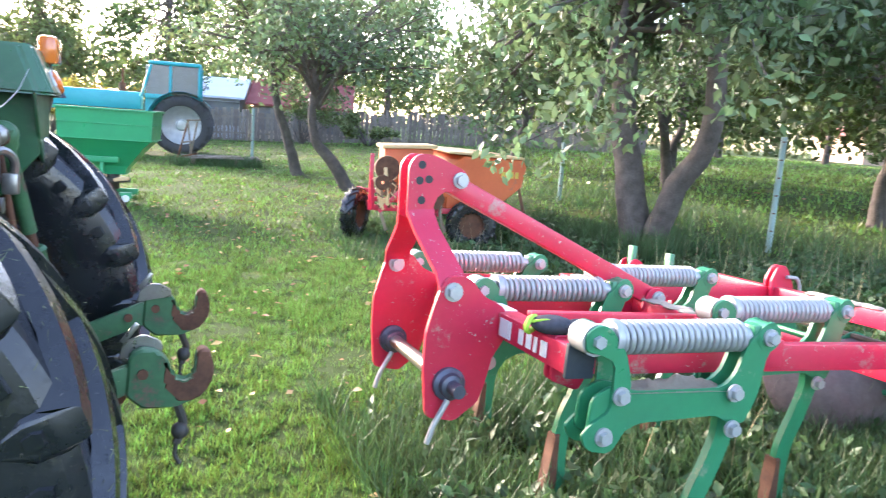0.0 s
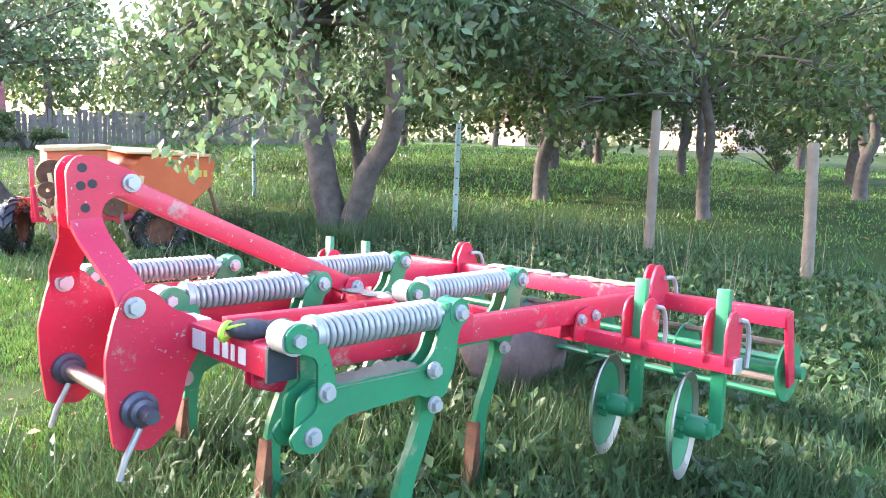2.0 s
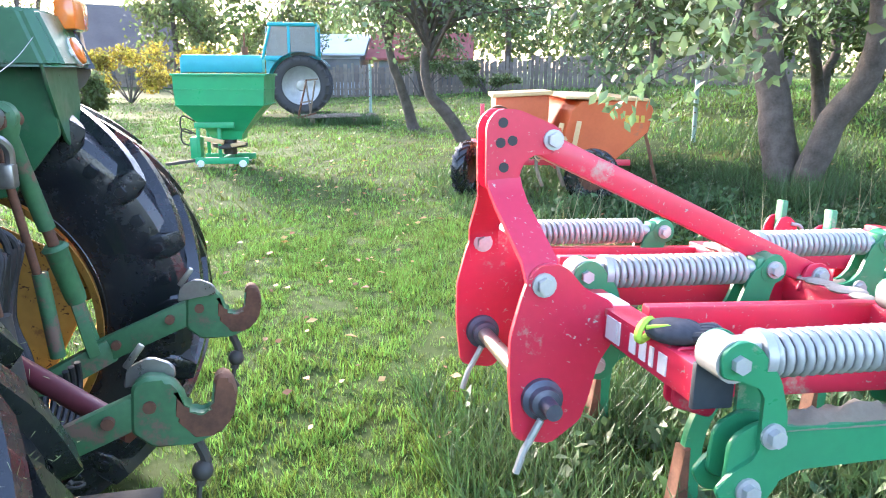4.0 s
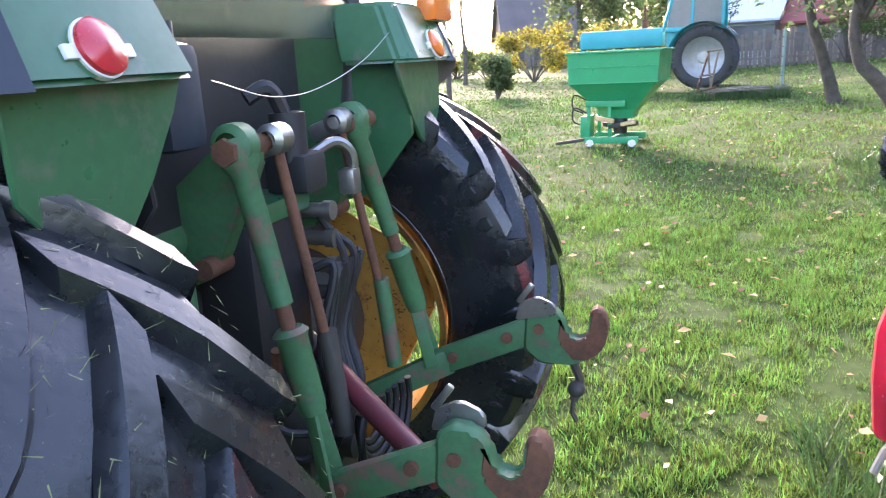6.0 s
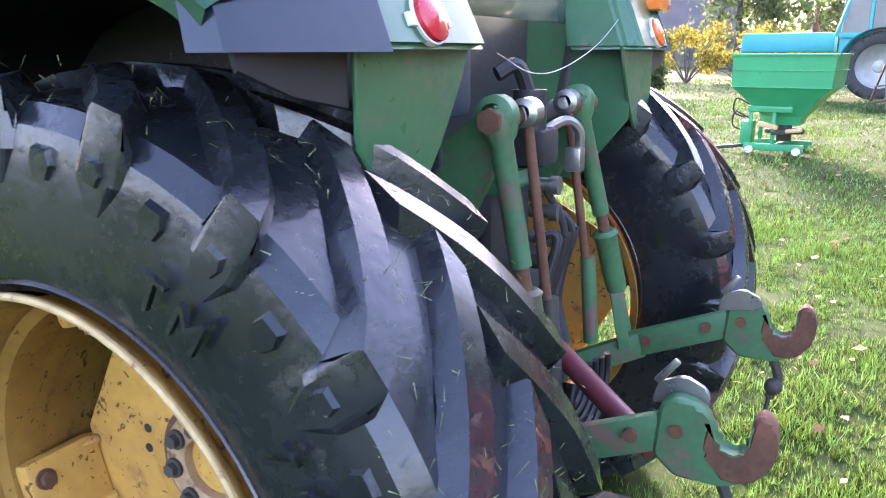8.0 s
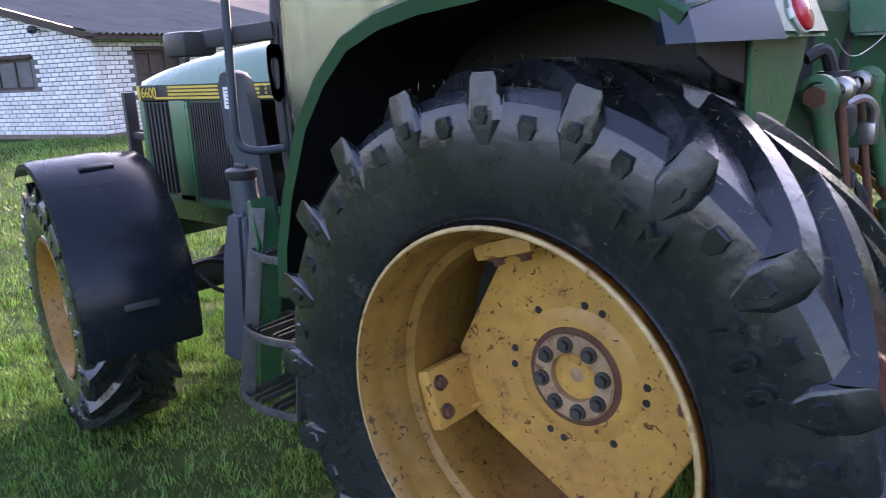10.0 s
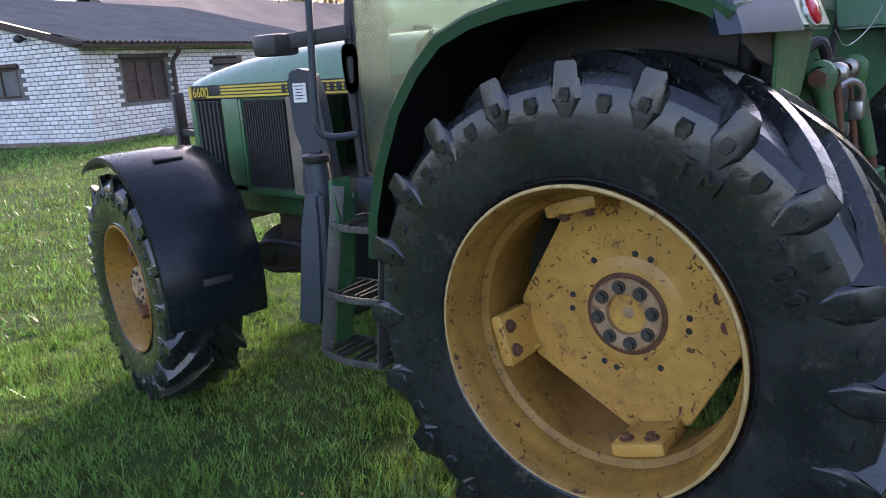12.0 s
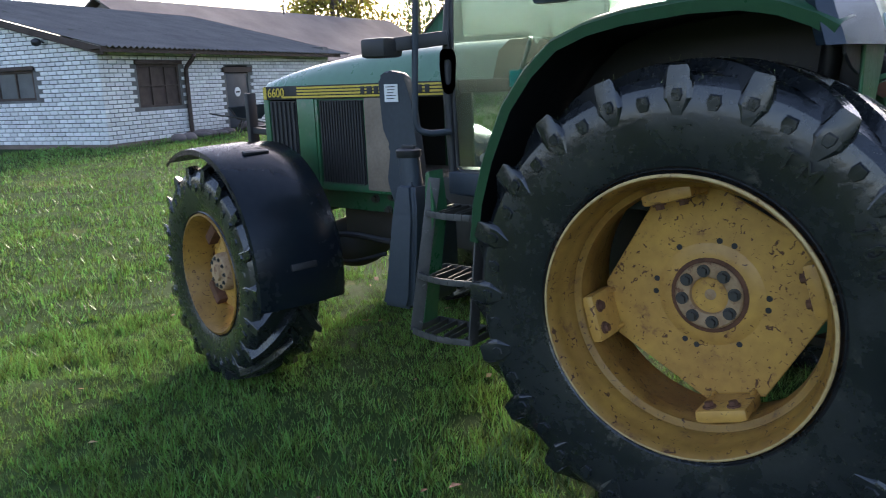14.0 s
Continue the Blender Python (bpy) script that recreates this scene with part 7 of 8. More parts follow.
def make_green_house():
    G = thing("wooden_house", (-23.9, 26.2, 0.4), "green boarded house with a red-brown base band", "house")
    al = Vector((0.80, 0.60, 0))
    dp = Vector((-0.60, 0.80, 0))
    up = Vector((0, 0, 1))
    w, eave, ridge = 8.0, 2.55, 7.2
    for t in (0.0, 9.0):
        b = dp * t
        v = [b, b + al * w, b + al * w + up * eave, b + up * eave]
        v += [p + dp * 0.15 for p in v]
        raw("wall", v, [(0, 1, 2, 3), (4, 5, 6, 7), (0, 1, 5, 4), (1, 2, 6, 5), (2, 3, 7, 6), (3, 0, 4, 7)], M["red_wood"], G)
        n = 26
        for i in range(n):
            x0, x1 = w * i / n, w * (i + 1) / n - 0.012
            def top(x):
                return eave + (ridge - eave) * (1 - abs(2 * x / w - 1))
            q = [b + al * x0 + up * eave, b + al * x1 + up * eave, b + al * x1 + up * top(x1), b + al * x0 + up * top(x0)]
            o = dp * (-0.02 if i % 2 else -0.03)
            q = [p + o for p in q] + [p + o + dp * 0.03 for p in q]
            raw("gable_board", q, [(0, 1, 2, 3), (4, 5, 6, 7), (0, 1, 5, 4), (1, 2, 6, 5), (2, 3, 7, 6), (3, 0, 4, 7)], M["green_wood"], G)
        v = [b + al * -0.2 + up * (eave - 0.15) - dp * 0.10, b + al * (w + 0.2) + up * (eave - 0.15) - dp * 0.10, b + al * (w + 0.2) + up * (eave + 0.12) - dp * 0.10, b + al * -0.2 + up * (eave + 0.12) - dp * 0.10]
        v += [p + dp * 0.06 for p in v]
        raw("eave_band", v, [(0, 1, 2, 3), (4, 5, 6, 7), (0, 1, 5, 4), (1, 2, 6, 5), (2, 3, 7, 6), (3, 0, 4, 7)], M["red_wood"], G)
    for s in (0, 1):
        base = al * (w if s else 0)
        v = [base, base + dp * 9, base + dp * 9 + up * eave, base + up * eave]
        v += [p + al * (-0.15 if s else 0.15) for p in v]
        raw("wall", v, [(0, 1, 2, 3), (4, 5, 6, 7), (0, 1, 5, 4), (1, 2, 6, 5), (2, 3, 7, 6), (3, 0, 4, 7)], M["green_wood"], G)
        e = al * (w + 0.35 if s else -0.35) + up * (eave - 0.4)
        r = al * (w / 2) + up * (ridge + 0.05)
        v = [e - dp * 0.4, e + dp * 9.4, r + dp * 9.4, r - dp * 0.4]
        v += [p + up * 0.1 for p in v]
        raw("roof_slope", v, [(0, 1, 2, 3), (4, 5, 6, 7), (0, 1, 5, 4), (1, 2, 6, 5), (2, 3, 7, 6), (3, 0, 4, 7)], M["wood_brown"], G)
    for k in range(6):
        bm = B()
        p = al * (1.6 + 0.32 * k) + up * (eave + 0.42) - dp * 0.06
        box(bm, p, (0.16, 0.04, 0.18), rot=(0, 0, 37))
        part("small_pane", bm, M["paper"], G)
    Wn = part("gable_window", (lambda bm: (box(bm, al * 4.0 + up * 4.1 - dp * 0.06, (1.1, 0.05, 1.0), rot=(0, 0, 37)), bm)[1])(B()), M["pane_dark"], G)


make_green_house()


# ---- fences ----
def make_fences():
    rr = random.Random(4)
    Fp = Vector((-1.0, 31.5, 0))
    F = thing("board_fence", (0, 0, 0), "weathered grey board fence at the end of the lawn", "fence")
    n = 0
    x = 0.2
    while x < 22:
        w = rr.uniform(0.13, 0.20)
        y = 33.0 - 0.35 * (x - 1)
        h = rr.uniform(1.25, 1.55)
        bm = B()
        box(bm, (x + w / 2, y + rr.uniform(-0.02, 0.02), lev(x, y) + h / 2 - 0.05), (w - 0.015, 0.025, h), rot=(rr.uniform(-2, 2), rr.uniform(-2, 2), -19), bevel=0.004, seg=1)
        part("board", bm, M["wood"], F)
        x += w
    for z in (0.35, 1.05):
        bm = B()
        bar(bm, (0.2, 33.33, z + 0.5), (22, 25.75, z + 0.95), 0.05, 0.08)
        part("rail", bm, M["wood_old"], F)
    # posts of the orchard fence
    for x, y, h, lean in ((9.15, 5.30, 1.62, 0.5), (8.90, 10.75, 1.62, -0.5), (3.9, 20.5, 1.5, 1)):
        Pz = thing("fence_post", (x, y, lev(x, y)), "pale green metal fence post", "fence post", "green fence posts", lean=lean)
        bm = B()
        cyl(bm, (0, 0, -0.1), (0, 0, h), 0.042, seg=12)
        part("shaft", bm, M["post"], Pz)
        for k in range(6):
            bm = B()
            box(bm, (-0.03, -0.035, 0.3 + 0.25 * k), (0.03, 0.02, 0.02))
            part("wire_clip", bm, M["rust"], Pz)
    for x, y, h, tip, lean in ((9.55, 2.20, 1.84, 2, -1.5), (9.28, 0.15, 1.50, 2, -3)):
        Pz = thing("wooden_post", (x, y, lev(x, y)), "weathered round wooden post", "fence post", "wooden fence posts", tip=tip, lean=lean)
        bm = B()
        tube(bm, [(0, 0, -0.1), (0.005, 0, h * 0.4), (0, 0.01, h - 0.02), (0, 0.01, h)], 0.065, seg=12, taper=[0.068, 0.064, 0.058, 0.050])
        part("shaft", bm, M["wood_old"], Pz)


make_fences()


def small_house(name, at, w, d, h, roof, wall_m, roof_m, label, turn):
    H = thing(name, at, label, "house", turn=turn)
    bm = B()
    box(bm, (0, 0, h / 2), (w, d, h))
    part("wall", bm, M[wall_m], H)
    for s in (-1, 1):
        v = [(-w / 2 - 0.3, s * (d / 2 + 0.4), h - 0.25), (w / 2 + 0.3, s * (d / 2 + 0.4), h - 0.25), (w / 2 + 0.3, 0, h + roof), (-w / 2 - 0.3, 0, h + roof)]
        v += [(x, y, z + 0.1) for x, y, z in v]
        raw("roof_slope", v, [(0, 1, 2, 3), (4, 5, 6, 7), (0, 1, 5, 4), (1, 2, 6, 5), (2, 3, 7, 6), (3, 0, 4, 7)], M[roof_m], H)
    for s in (-1, 1):
        v = [(s * w / 2, -d / 2, h), (s * w / 2, d / 2, h), (s * w / 2, 0, h + roof)]
        v += [(x - s * 0.1, y, z) for x, y, z in v]
        raw("gable", v, [(0, 1, 2), (3, 4, 5), (0, 1, 4, 3), (1, 2, 5, 4), (2, 0, 3, 5)], M[wall_m], H)
    for k in range(3):
        bm = B()
        box(bm, (-w / 2 + w * (k + 0.5) / 3, -d / 2 - 0.02, h * 0.55), (0.9, 0.06, 1.1))
        part("window", bm, M["pane_dark"], H)


small_house("shed", (4.2, 36.5, 0.6), 2.6, 3.0, 2.1, 0.7, "pale_wall", "pale_wall", "pale blue shed behind the board fence", -15)
small_house("brick_shed", (8.4, 36.0, 0.6), 4.5, 4.0, 1.9, 1.0, "ochre", "red_wood", "ochre shed behind the board fence", -15)
small_house("far_house", (70, 52, 1.0), 14, 8, 3.2, 3.0, "ochre", "red_wood", "far ochre house beyond the orchard", 60)
small_house("far_house", (84, 36, 1.0), 12, 8, 3.0, 2.8, "ochre", "slate", "far pinkish house beyond the orchard", 70)
small_house("far_house", (-9.0, 54, 0.3), 5, 6, 2.4, 3.2, "wood", "tin", "brown house far behind the lawn", 20)


# ---- trees ----
def leaves(rng, centres, radii, n, size, droop=0.3):
    """Verts and faces of n leaves scattered through clumps."""
    centres, radii = np.asarray(centres, float), np.asarray(radii, float)
    k = rng.choice(len(centres), n, p=radii ** 2 / (radii ** 2).sum())
    d = rng.normal(size=(n, 3))
    d /= np.linalg.norm(d, axis=1)[:, None]
    p = centres[k] + d * (radii[k] * rng.random(n) ** 0.5)[:, None] * np.array([1, 1, 0.8])
    a = rng.normal(size=(n, 3)); a[:, 2] -= droop * 2
    a /= np.linalg.norm(a, axis=1)[:, None]
    b = np.cross(a, rng.normal(size=(n, 3)))
    b /= np.linalg.norm(b, axis=1)[:, None] + 1e-9
    c = np.cross(a, b)
    s = size * rng.uniform(0.6, 1.3, n)[:, None]
    q = [p - a * s, p - a * s * 0.1 + b * s * 0.52 + c * s * 0.16, p + a * s, p - a * s * 0.1 - b * s * 0.52 + c * s * 0.16]
    v = np.stack(q, 1).reshape(-1, 3)
    i = np.arange(n) * 4
    f = np.concatenate([np.stack([i, i + 1, i + 2], 1), np.stack([i, i + 2, i + 3], 1)])
    return v, f


def fast(name, v, f, mat, parent=None, label=""):
    me = bpy.data.meshes.new(name)
    me.vertices.add(len(v)); me.vertices.foreach_set("co", np.asarray(v, np.float32).ravel())
    me.loops.add(f.size); me.loops.foreach_set("vertex_index", f.ravel().astype(np.int32))
    me.polygons.add(len(f))
    me.polygons.foreach_set("loop_start", np.arange(0, f.size, f.shape[1], dtype=np.int32))
    me.update(calc_edges=True)
    return link(name, me, mat, parent, label)


def tree(name, at, label, trunks, seed, spread, low, high, n, size, leaf, bark="bark", fruit=0, group="", kids=26, clump=(0.45, 0.85), side=None, bare=0.0):
    """trunks: lists of (points, radius). Limbs fork from the trunk tops into a crown between low and high."""
    Tr = thing(name, at, label, "tree", group)
    rr = random.Random(seed)
    rng = np.random.default_rng(seed)
    bm = B()
    tips = []
    for pts, r in trunks:
        path = smooth_path(pts, 5)
        m = len(path)
        wob = [p + Vector((noise.noise(p * 2.1), noise.noise(p * 2.1 + Vector((9, 0, 0))), 0)) * 0.05 for p in path]
        tube(bm, wob, r, seg=14, taper=[r * (1.25 if i == 0 else 1) * (1 - 0.55 * i / m) for i in range(m)])
        tips.append((wob[-1], r * 0.45, wob[m // 2]))
    part("trunk", bm, M[bark], Tr, "rough grey-brown bark", 60)
    bm = B()
    centres = []
    for k in range(kids):
        top, r, mid = tips[k % len(tips)]
        st = top.lerp(mid, rr.random() * 0.55)
        a = 2 * math.pi * k / kids * 2.4 + rr.uniform(-0.4, 0.4)
        L = spread * rr.uniform(0.45, 1.0)
        z = rr.uniform(low, high)
        if side is not None and math.cos(a - side) < 0.2:
            z = rr.uniform(low + 1.0, high)
        if L < bare:
            z = max(z, low + 1.7)
        end = Vector((st.x + L * math.cos(a), st.y + L * math.sin(a), z))
        midp = st.lerp(end, 0.5) + Vector((0, 0, 0.35 * abs(rr.random())))
        path = smooth_path([st, midp, end], 5)
        tube(bm, path, r, seg=7, taper=[max(0.008, r * 0.65 * (1 - 0.9 * i / len(path))) for i in range(len(path))])
        centres += [end, path[-3], path[-4] if rr.random() < 0.7 else end]
        for _ in range(2):
            tw = end + Vector((rr.uniform(-0.6, 0.6), rr.uniform(-0.6, 0.6), rr.uniform(-0.6, 0.35)))
            tube(bm, [path[-4], end.lerp(tw, 0.5), tw], 0.01, seg=5, taper=[0.015, 0.010, 0.005])
            centres.append(tw)
    part("branchwork", bm, M[bark], Tr, "", 60)["kind"] = "stuff"
    rad = [rr.uniform(*clump) for _ in centres]
    v, f = leaves(rng, [tuple(c) for c in centres], rad, n, size)
    cr = fast("crown", v, f, M[leaf], Tr, "grey-green leaves with gaps")
    cr["kind"] = "stuff"
    for k in range(fruit):
        c = rr.choice(centres) + Vector((rr.uniform(-0.4, 0.4), rr.uniform(-0.4, 0.4), rr.uniform(-0.5, 0.1)))
        bm = B()
        ball(bm, c, (0.038, 0.038, 0.034), 10)
        part("apple", bm, M["fruit"], Tr)
    return Tr


def g3(x, y):
    return (x, y, lev(x, y) - 0.05)


# the near apple tree with its forked trunk
tree("apple_tree", g3(7.40, 5.85), "old forked apple tree with hanging grey-green leaves",
     [([(0.0, 0.10, 0), (-0.08, 0.30, 0.9), (-0.15, 0.55, 1.9), (-0.2, 0.65, 3.4), (-0.2, 0.7, 4.4)], 0.24), ([(0.1, -0.05, 0), (0.15, -0.30, 0.8), (0.30, -0.75, 1.8), (0.32, -0.62, 3.2), (0.4, -0.5, 4.3)], 0.19)],
     11, 3.7, 1.75, 4.8, 27000, 0.068, "leaf", fruit=14, kids=72, side=radians(170), bare=2.0, clump=(0.35, 0.7))
tree("apple_tree", g3(4.40, 15.7), "slender leaning apple tree on the lawn", [([(0, 0, 0), (-0.22, 0, 0.7), (-0.55, 0, 1.7), (-0.75, 0.1, 3.0)], 0.15)], 13, 2.6, 2.75, 5.2, 5200, 0.075, "leaf_pale", kids=34)
tree("apple_tree", g3(4.95, 12.7), "slender leaning apple tree on the lawn", [([(0, 0, 0), (-0.45, 0, 0.7), (-0.85, 0, 1.2), (-0.8, 0.05, 2.6)], 0.15)], 14, 2.4, 2.45, 4.6, 6000, 0.07, "leaf", kids=36)
for i, (x, y, r, lean) in enumerate(((13.0, 6.65, 0.17, 0.1), (13.1, 3.2, 0.12, -0.2), (13.0, 12.5, 0.16, -0.4), (20.5, 12.0, 0.20, 0.1), (24.0, 9.4, 0.17, 0.1), (19.0, 2.5, 0.16, 0.2), (25.0, 4.5, 0.18, 0.0), (17.0, 17.5, 0.18, 0.2), (26.0, 14.0, 0.2, 0.0), (11.5, 18.0, 0.17, 0.2))):
    tree("orchard_tree", g3(x, y), "low orchard tree with a dense dark crown", [([(0, 0, 0), (lean * 0.3, 0.05, 0.8), (lean, -0.1, 1.5), (lean - 0.2, 0.2, 2.9)], r), ([(lean * 0.4, 0.0, 0.9), (lean + 0.3, 0.25, 1.5), (lean + 0.6, 0.3, 2.6)], r * 0.7)],
         20 + i, 3.1, 1.75, 4.6, 9000, 0.085, "leaf_far", group="orchard trees", fruit=4 if i < 2 else 0, kids=34, clump=(0.55, 1.0))
# trees round the yard, far off
for i, (x, y, h, lf, sc) in enumerate(((-4.5, 44, 8, "leaf_pale", 1), (38, 30, 10, "leaf_far", 1), (44, 22, 10, "leaf_far", 1), (28, 40, 10, "leaf_far", 1), (46, 8, 9, "leaf_far", 1), (2, 42, 9, "leaf_far", 1), (8, 40, 8, "leaf_far", 1), (14, 40, 9, "leaf_far", 1), (22, 36, 9, "leaf_far", 1), (30, 30, 9, "leaf_far", 1), (34, 20, 8, "leaf_far", 1), (36, 10, 8, "leaf_far", 1), (35, -2, 8, "leaf_far", 1), (-33, 30, 9, "leaf_yellow", 1), (-36, 42, 12, "leaf_pale", 1))):
    tree("yard_tree", g3(x, y), "tall leafy tree at the edge of the yard", [([(0, 0, 0), (0.1, 0, h * 0.25), (0, 0.1, h * 0.55), (0.1, 0, h * 0.85)], 0.22)], 50 + i, h * 0.36, h * 0.22, h, 5200, 0.16, lf, group="trees round the yard", kids=30, clump=(0.7, 1.4))
for i, (x, y) in enumerate(((-5.3, 20.0), (-6.6, 26.5), (-7.4, 24.0))):
    tree("young_birch", g3(x, y), "thin young tree with few leaves", [([(0, 0, 0), (0.05, 0, 1.2), (-0.05, 0, 2.6), (0.05, 0, 4.5)], 0.085)], 80 + i, 1.1, 2.2, 5.0, 900, 0.06, "leaf_pale", group="young birches", kids=14, clump=(0.3, 0.5))


def shrub(x, y, w, h, lf, n, seed, label):
    S = thing("shrub", g3(x, y), label, "shrub", "shrubs at the lawn's edge")
    rr, rng = random.Random(seed), np.random.default_rng(seed)
    bm = B()
    cs = []
    for k in range(12):
        e = Vector((rr.uniform(-w, w) * 0.8, rr.uniform(-w, w) * 0.5, rr.uniform(0.3, 1) * h))
        tube(bm, [(0, 0, 0), e * 0.5 + Vector((0, 0, 0.1)), e], 0.015, seg=5, taper=[0.03, 0.018, 0.006])
        cs.append(tuple(e))
    part("stem", bm, M["bark"], S)
    v, f = leaves(rng, cs, [rr.uniform(0.3, 0.6) * h * 0.5 for _ in cs], n, 0.07)
    fast("crown", v, f, M[lf], S)["kind"] = "stuff"


for i, (x, y, w, h, lf) in enumerate(((-4.2, 28, 1.5, 1.9, "leaf_yellow"), (-2.4, 29, 1.4, 1.7, "leaf_yellow"), (-6.3, 29, 1.6, 1.5, "leaf_pale"), (-0.6, 30, 1.6, 2.2, "leaf_yellow"), (-8.5, 32, 2.0, 1.2, "leaf_yellow"), (-11, 33, 2, 1.6, "leaf_pale"), (-3.9, 20.4, 0.4, 1.3, "leaf_pale"), (9.5, 27.5, 1.6, 1.2, "leaf_pale"), (28, 17, 2.5, 1.5, "leaf_far"), (31, 9, 2.5, 1.4, "leaf_far"), (7, 29, 1.8, 2.4, "leaf_far"), (1.8, 31.5, 1.8, 2.8, "leaf_far"))):
    shrub(x, y, w, h, lf, 2600, 100 + i, "yellowing leafy shrub at the lawn edge" if lf == "leaf_yellow" else "green leafy shrub at the lawn edge")

# woods round the horizon
rng = np.random.default_rng(7)
cs, rs = [], []
for k in range(150):
    a = 2 * math.pi * k / 150
    R = 95 + 14 * math.sin(3 * a) + rng.uniform(-5, 5)
    if 99 < math.degrees(a) < 125:
        continue
    for z in (1.5, 4, 6.5):
        cs.append((R * math.cos(a), R * math.sin(a), z + rng.uniform(-1, 1.5) * (0.6 if 20 < math.degrees(a) < 60 else 1)))
        rs.append(rng.uniform(2.2, 4))
v, f = leaves(rng, cs, rs, 42000, 0.55)
wd = fast("far_woods", v, f, M["leaf_pale"])
tagged(wd, "hazy line of far woods", "woods", kind="stuff")


# ---- grass, weeds and fallen leaves ----
def blades(rng, x, y, h, w, lean):
    n = len(x)
    z = level(x, y)
    a = rng.uniform(0, 2 * math.pi, n)
    l = lean * h * rng.random(n)
    b = rng.uniform(0, 2 * math.pi, n)
    dx, dy = np.cos(a) * w / 2, np.sin(a) * w / 2
    tx, ty = np.cos(b) * l, np.sin(b) * l
    v = np.empty((n, 3, 3))
    v[:, 0] = np.stack([x - dx, y - dy, z - 0.01], 1)
    v[:, 1] = np.stack([x + dx, y + dy, z - 0.01], 1)
    v[:, 2] = np.stack([x + tx, y + ty, z + h], 1)
    return v.reshape(-1, 3), np.arange(3 * n).reshape(-1, 3)


def scatter(rng, n, x0, x1, y0, y1):
    return rng.uniform(x0, x1, n), rng.uniform(y0, y1, n)


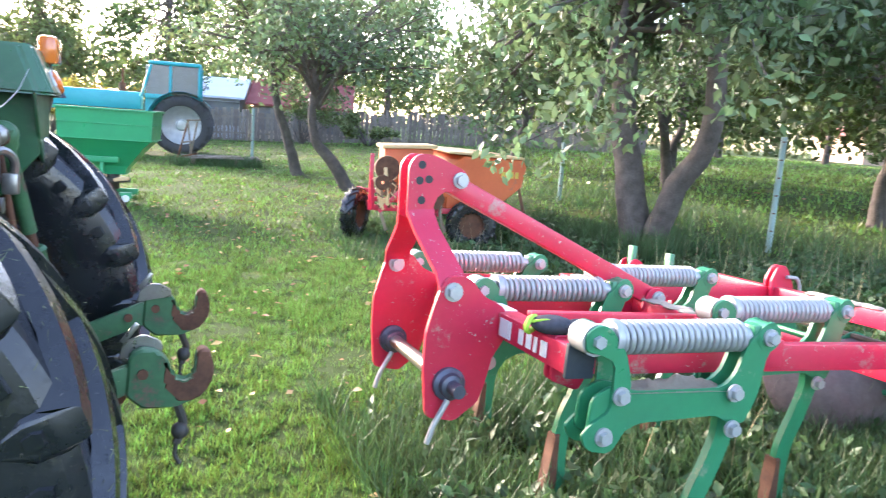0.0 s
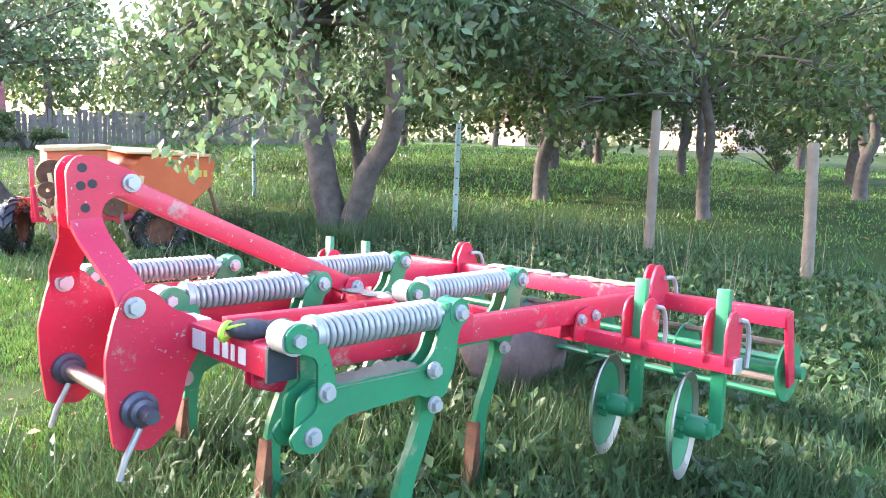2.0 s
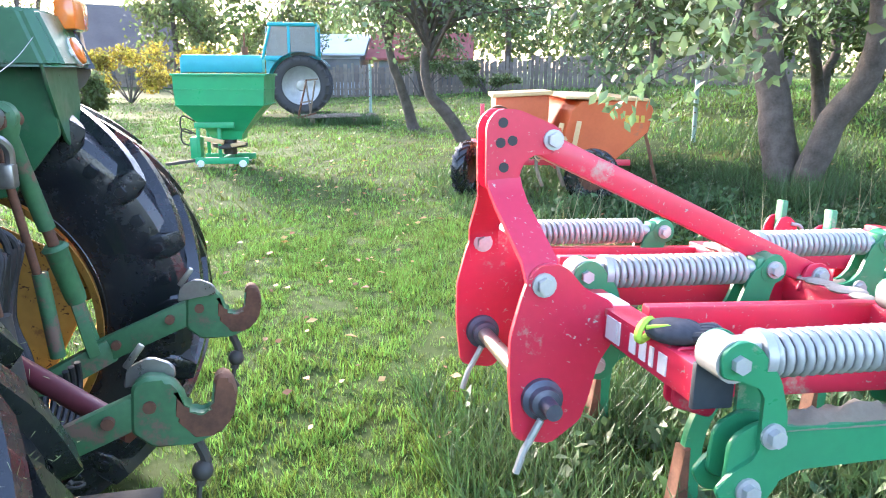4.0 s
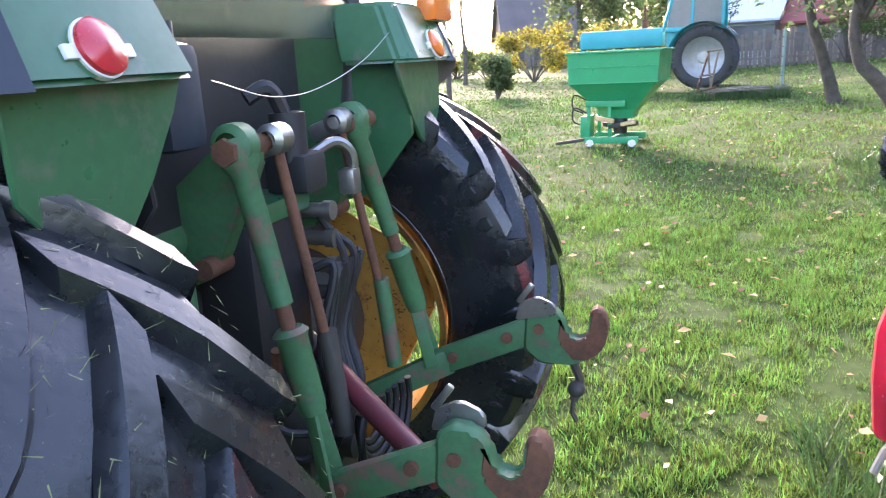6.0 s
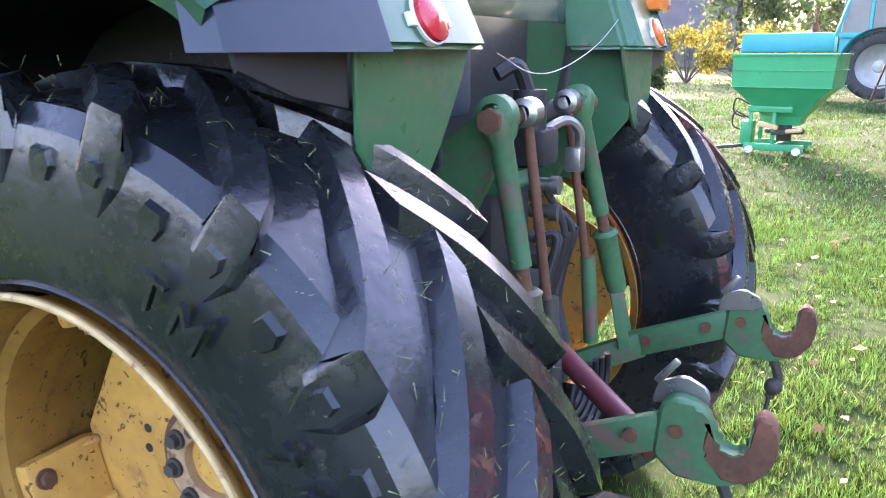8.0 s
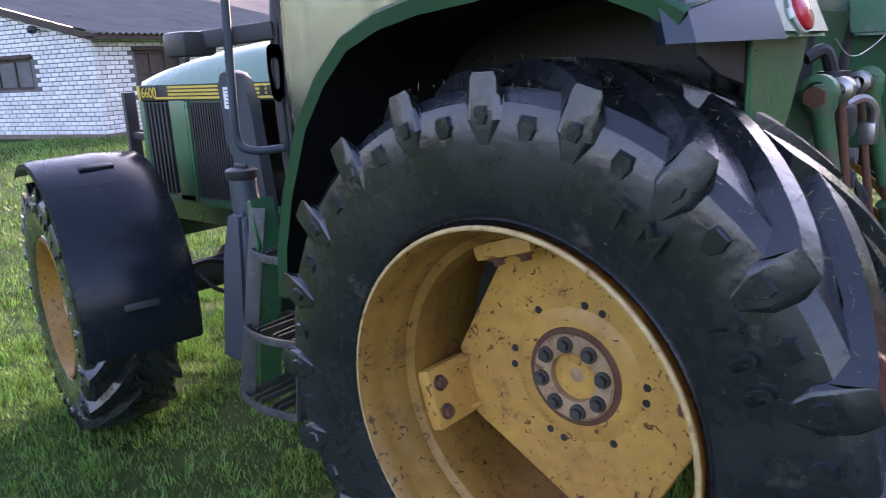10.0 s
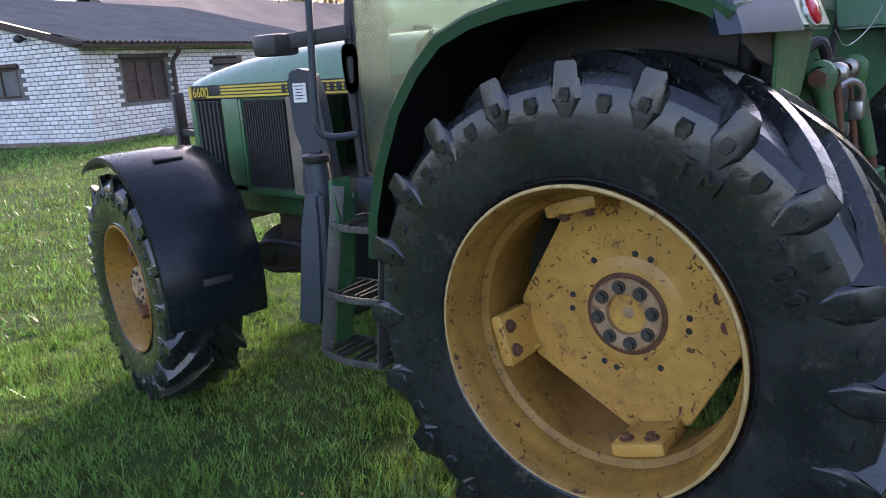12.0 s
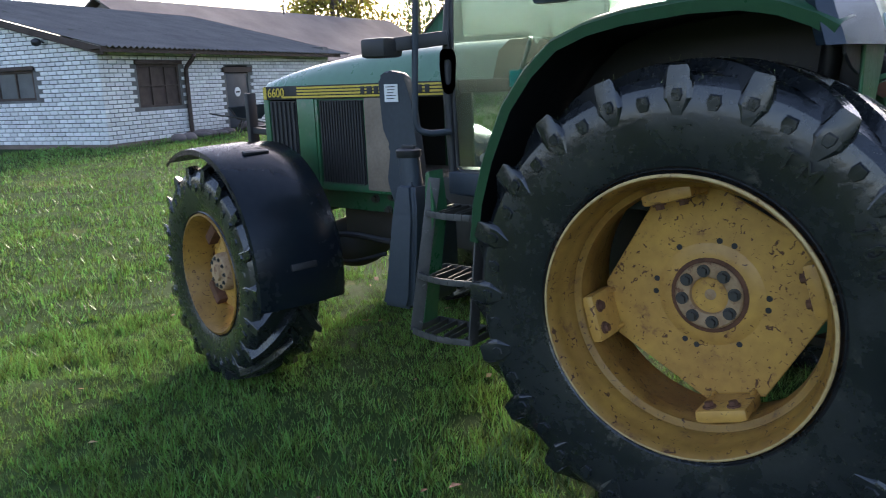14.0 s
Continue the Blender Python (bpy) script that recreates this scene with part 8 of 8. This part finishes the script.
def make_grass():
    rng = np.random.default_rng(21)
    xs, ys, hs, ws = [], [], [], []
    for n, x0, x1, y0, y1, h, w in ((260000, -4.5, 3.5, -3.2, 1.0, 0.040, 0.0065), (170000, -2.5, 3.5, 1.0, 6.0, 0.038, 0.008), (150000, -9, 4, -3.2, 7, 0.042, 0.011), (130000, -12, 6, 5, 20, 0.042, 0.018), (60000, -18, 9, 6, 32, 0.05, 0.032), (120000, -17, -4, -4, 9, 0.045, 0.018), (70000, 6, 26, -4, 22, 0.045, 0.024), (70000, -17, 14, -12, -3, 0.05, 0.022), (60000, 9, 42, 6, 46, 0.09, 0.06)):
        x, y = scatter(rng, n, x0, x1, y0, y1)
        keep = (np.sin(x * 2.3 + np.sin(y * 1.7)) * np.cos(y * 1.9 + x * 0.6) + rng.normal(0, 0.7, n)) > -0.9
        x, y = x[keep], y[keep]
        tuft = np.sin(x * 29 + 2.1 * np.sin(y * 17)) * np.sin(y * 31 + 2.3 * np.sin(x * 13)) + 0.7 * np.sin(x * 11.3 + 1.7 * np.sin(y * 9.1)) * np.sin(y * 12.7)
        dense = tuft + rng.normal(0, 0.6, len(x)) > -0.55
        x, y, tuft = x[dense], y[dense], tuft[dense]
        patch = (0.75 + 0.45 * (0.5 + 0.5 * np.sin(x * 3.1 + 1.3 * np.sin(y * 2.2)))) * (0.92 + 0.56 * tuft)
        xs.append(x); ys.append(y); hs.append(h * rng.uniform(0.45, 1.6, len(x)) * patch); ws.append(w * rng.uniform(0.7, 1.3, len(x)))
    v, f = blades(rng, np.concatenate(xs), np.concatenate(ys), np.concatenate(hs), np.concatenate(ws), 1.0)
    tagged(fast("grass", v, f, M["grass"]), "short bright green mown grass on the lawn", "grass", kind="stuff")
    # tall grass and weeds under and behind the cultivator
    xs, ys, hs, ws = [], [], [], []
    for n, x0, x1, y0, y1, h, w in ((36000, 1.85, 5.8, -1.9, 1.6, 0.17, 0.012), (14000, 5.0, 10.5, -2.5, 5.0, 0.14, 0.014), (9000, 3.2, 7.6, 5.0, 9.0, 0.20, 0.016), (6000, 6.7, 8.1, 5.0, 6.7, 0.28, 0.015), (6000, 8.4, 11, 0, 12, 0.3, 0.016), (2500, -0.9, 0.9, -1.3, -0.6, 0.10, 0.008), (4000, 1.5, 3.8, 17.4, 18.8, 0.22, 0.02)):
        x, y = scatter(rng, n, x0, x1, y0, y1)
        tuft = (np.sin(x * 5.1) * np.sin(y * 4.3 + x) + rng.normal(0, 0.6, n)) > -0.3
        x, y = x[tuft], y[tuft]
        xs.append(x); ys.append(y); hs.append(h * rng.uniform(0.4, 1.5, len(x))); ws.append(w * rng.uniform(0.7, 1.3, len(x)))
    v, f = blades(rng, np.concatenate(xs), np.concatenate(ys), np.concatenate(hs), np.concatenate(ws), 1.1)
    tagged(fast("tall_grass", v, f, M["weeds"]), "tall dark tufts of grass round the cultivator", "grass", kind="stuff")
    # broad weeds
    c = [(x, y, lev(x, y) + 0.07) for x, y in zip(*scatter(rng, 620, 2.1, 9.5, -2.2, 1.2))]
    c += [(x, y, lev(x, y) + 0.07) for x, y in zip(*scatter(rng, 480, 4.3, 9.5, 1.2, 4.8))]
    c += [(x, y, lev(x, y) + 0.09) for x, y in zip(*scatter(rng, 160, 3.7, 7.0, 5.2, 8.2))]
    v, f = leaves(rng, c, [0.12] * len(c), 26000, 0.045, droop=-0.2)
    tagged(fast("weeds", v, f, M["weeds"]), "broad-leaved weeds among the tall grass", "weeds", kind="stuff")
    x, y = scatter(rng, 260, 3.0, 10.5, 0.0, 5.5)
    v, f = blades(rng, x, y, rng.uniform(0.35, 0.75, 260), np.full(260, 0.010), 0.5)
    tagged(fast("dry_stalks", v, f, M["dry"]), "dry pale grass stalks behind the cultivator", "stalks", kind="stuff")
    # fallen leaves and windfalls
    xs, ys, ss = [], [], []
    for n, x0, x1, y0, y1, s in ((240, -4, 3.2, -3, 5, 0.026), (420, -3, 5, 1.5, 11, 0.032), (420, -9, 8, 5, 22, 0.038), (160, 6, 20, -3, 14, 0.035)):
        x, y = scatter(rng, n, x0, x1, y0, y1)
        xs.append(x); ys.append(y); ss.append(np.full(n, s))
    x, y, s = np.concatenate(xs), np.concatenate(ys), np.concatenate(ss) * rng.uniform(0.5, 1.4, sum(map(len, xs)))
    n = len(x)
    a = rng.uniform(0, 6.28, n)
    z = level(x, y) + rng.uniform(0.035, 0.06, n)
    ca, sa = np.cos(a) * s, np.sin(a) * s
    t = rng.uniform(-0.4, 0.4, n) * s
    q = [np.stack([x - ca, y - sa, z], 1), np.stack([x + sa * 0.6, y - ca * 0.6, z + t], 1), np.stack([x + ca, y + sa, z + 0.3 * s], 1), np.stack([x - sa * 0.6, y + ca * 0.6, z + 0.5 * s], 1)]
    v = np.stack(q, 1).reshape(-1, 3)
    i = np.arange(n) * 4
    f = np.concatenate([np.stack([i, i + 1, i + 2], 1), np.stack([i, i + 2, i + 3], 1)])
    tagged(fast("fallen_leaves", v, f, M["litter"]), "scattered brown and pale fallen leaves", "leaves", kind="stuff")


make_grass()
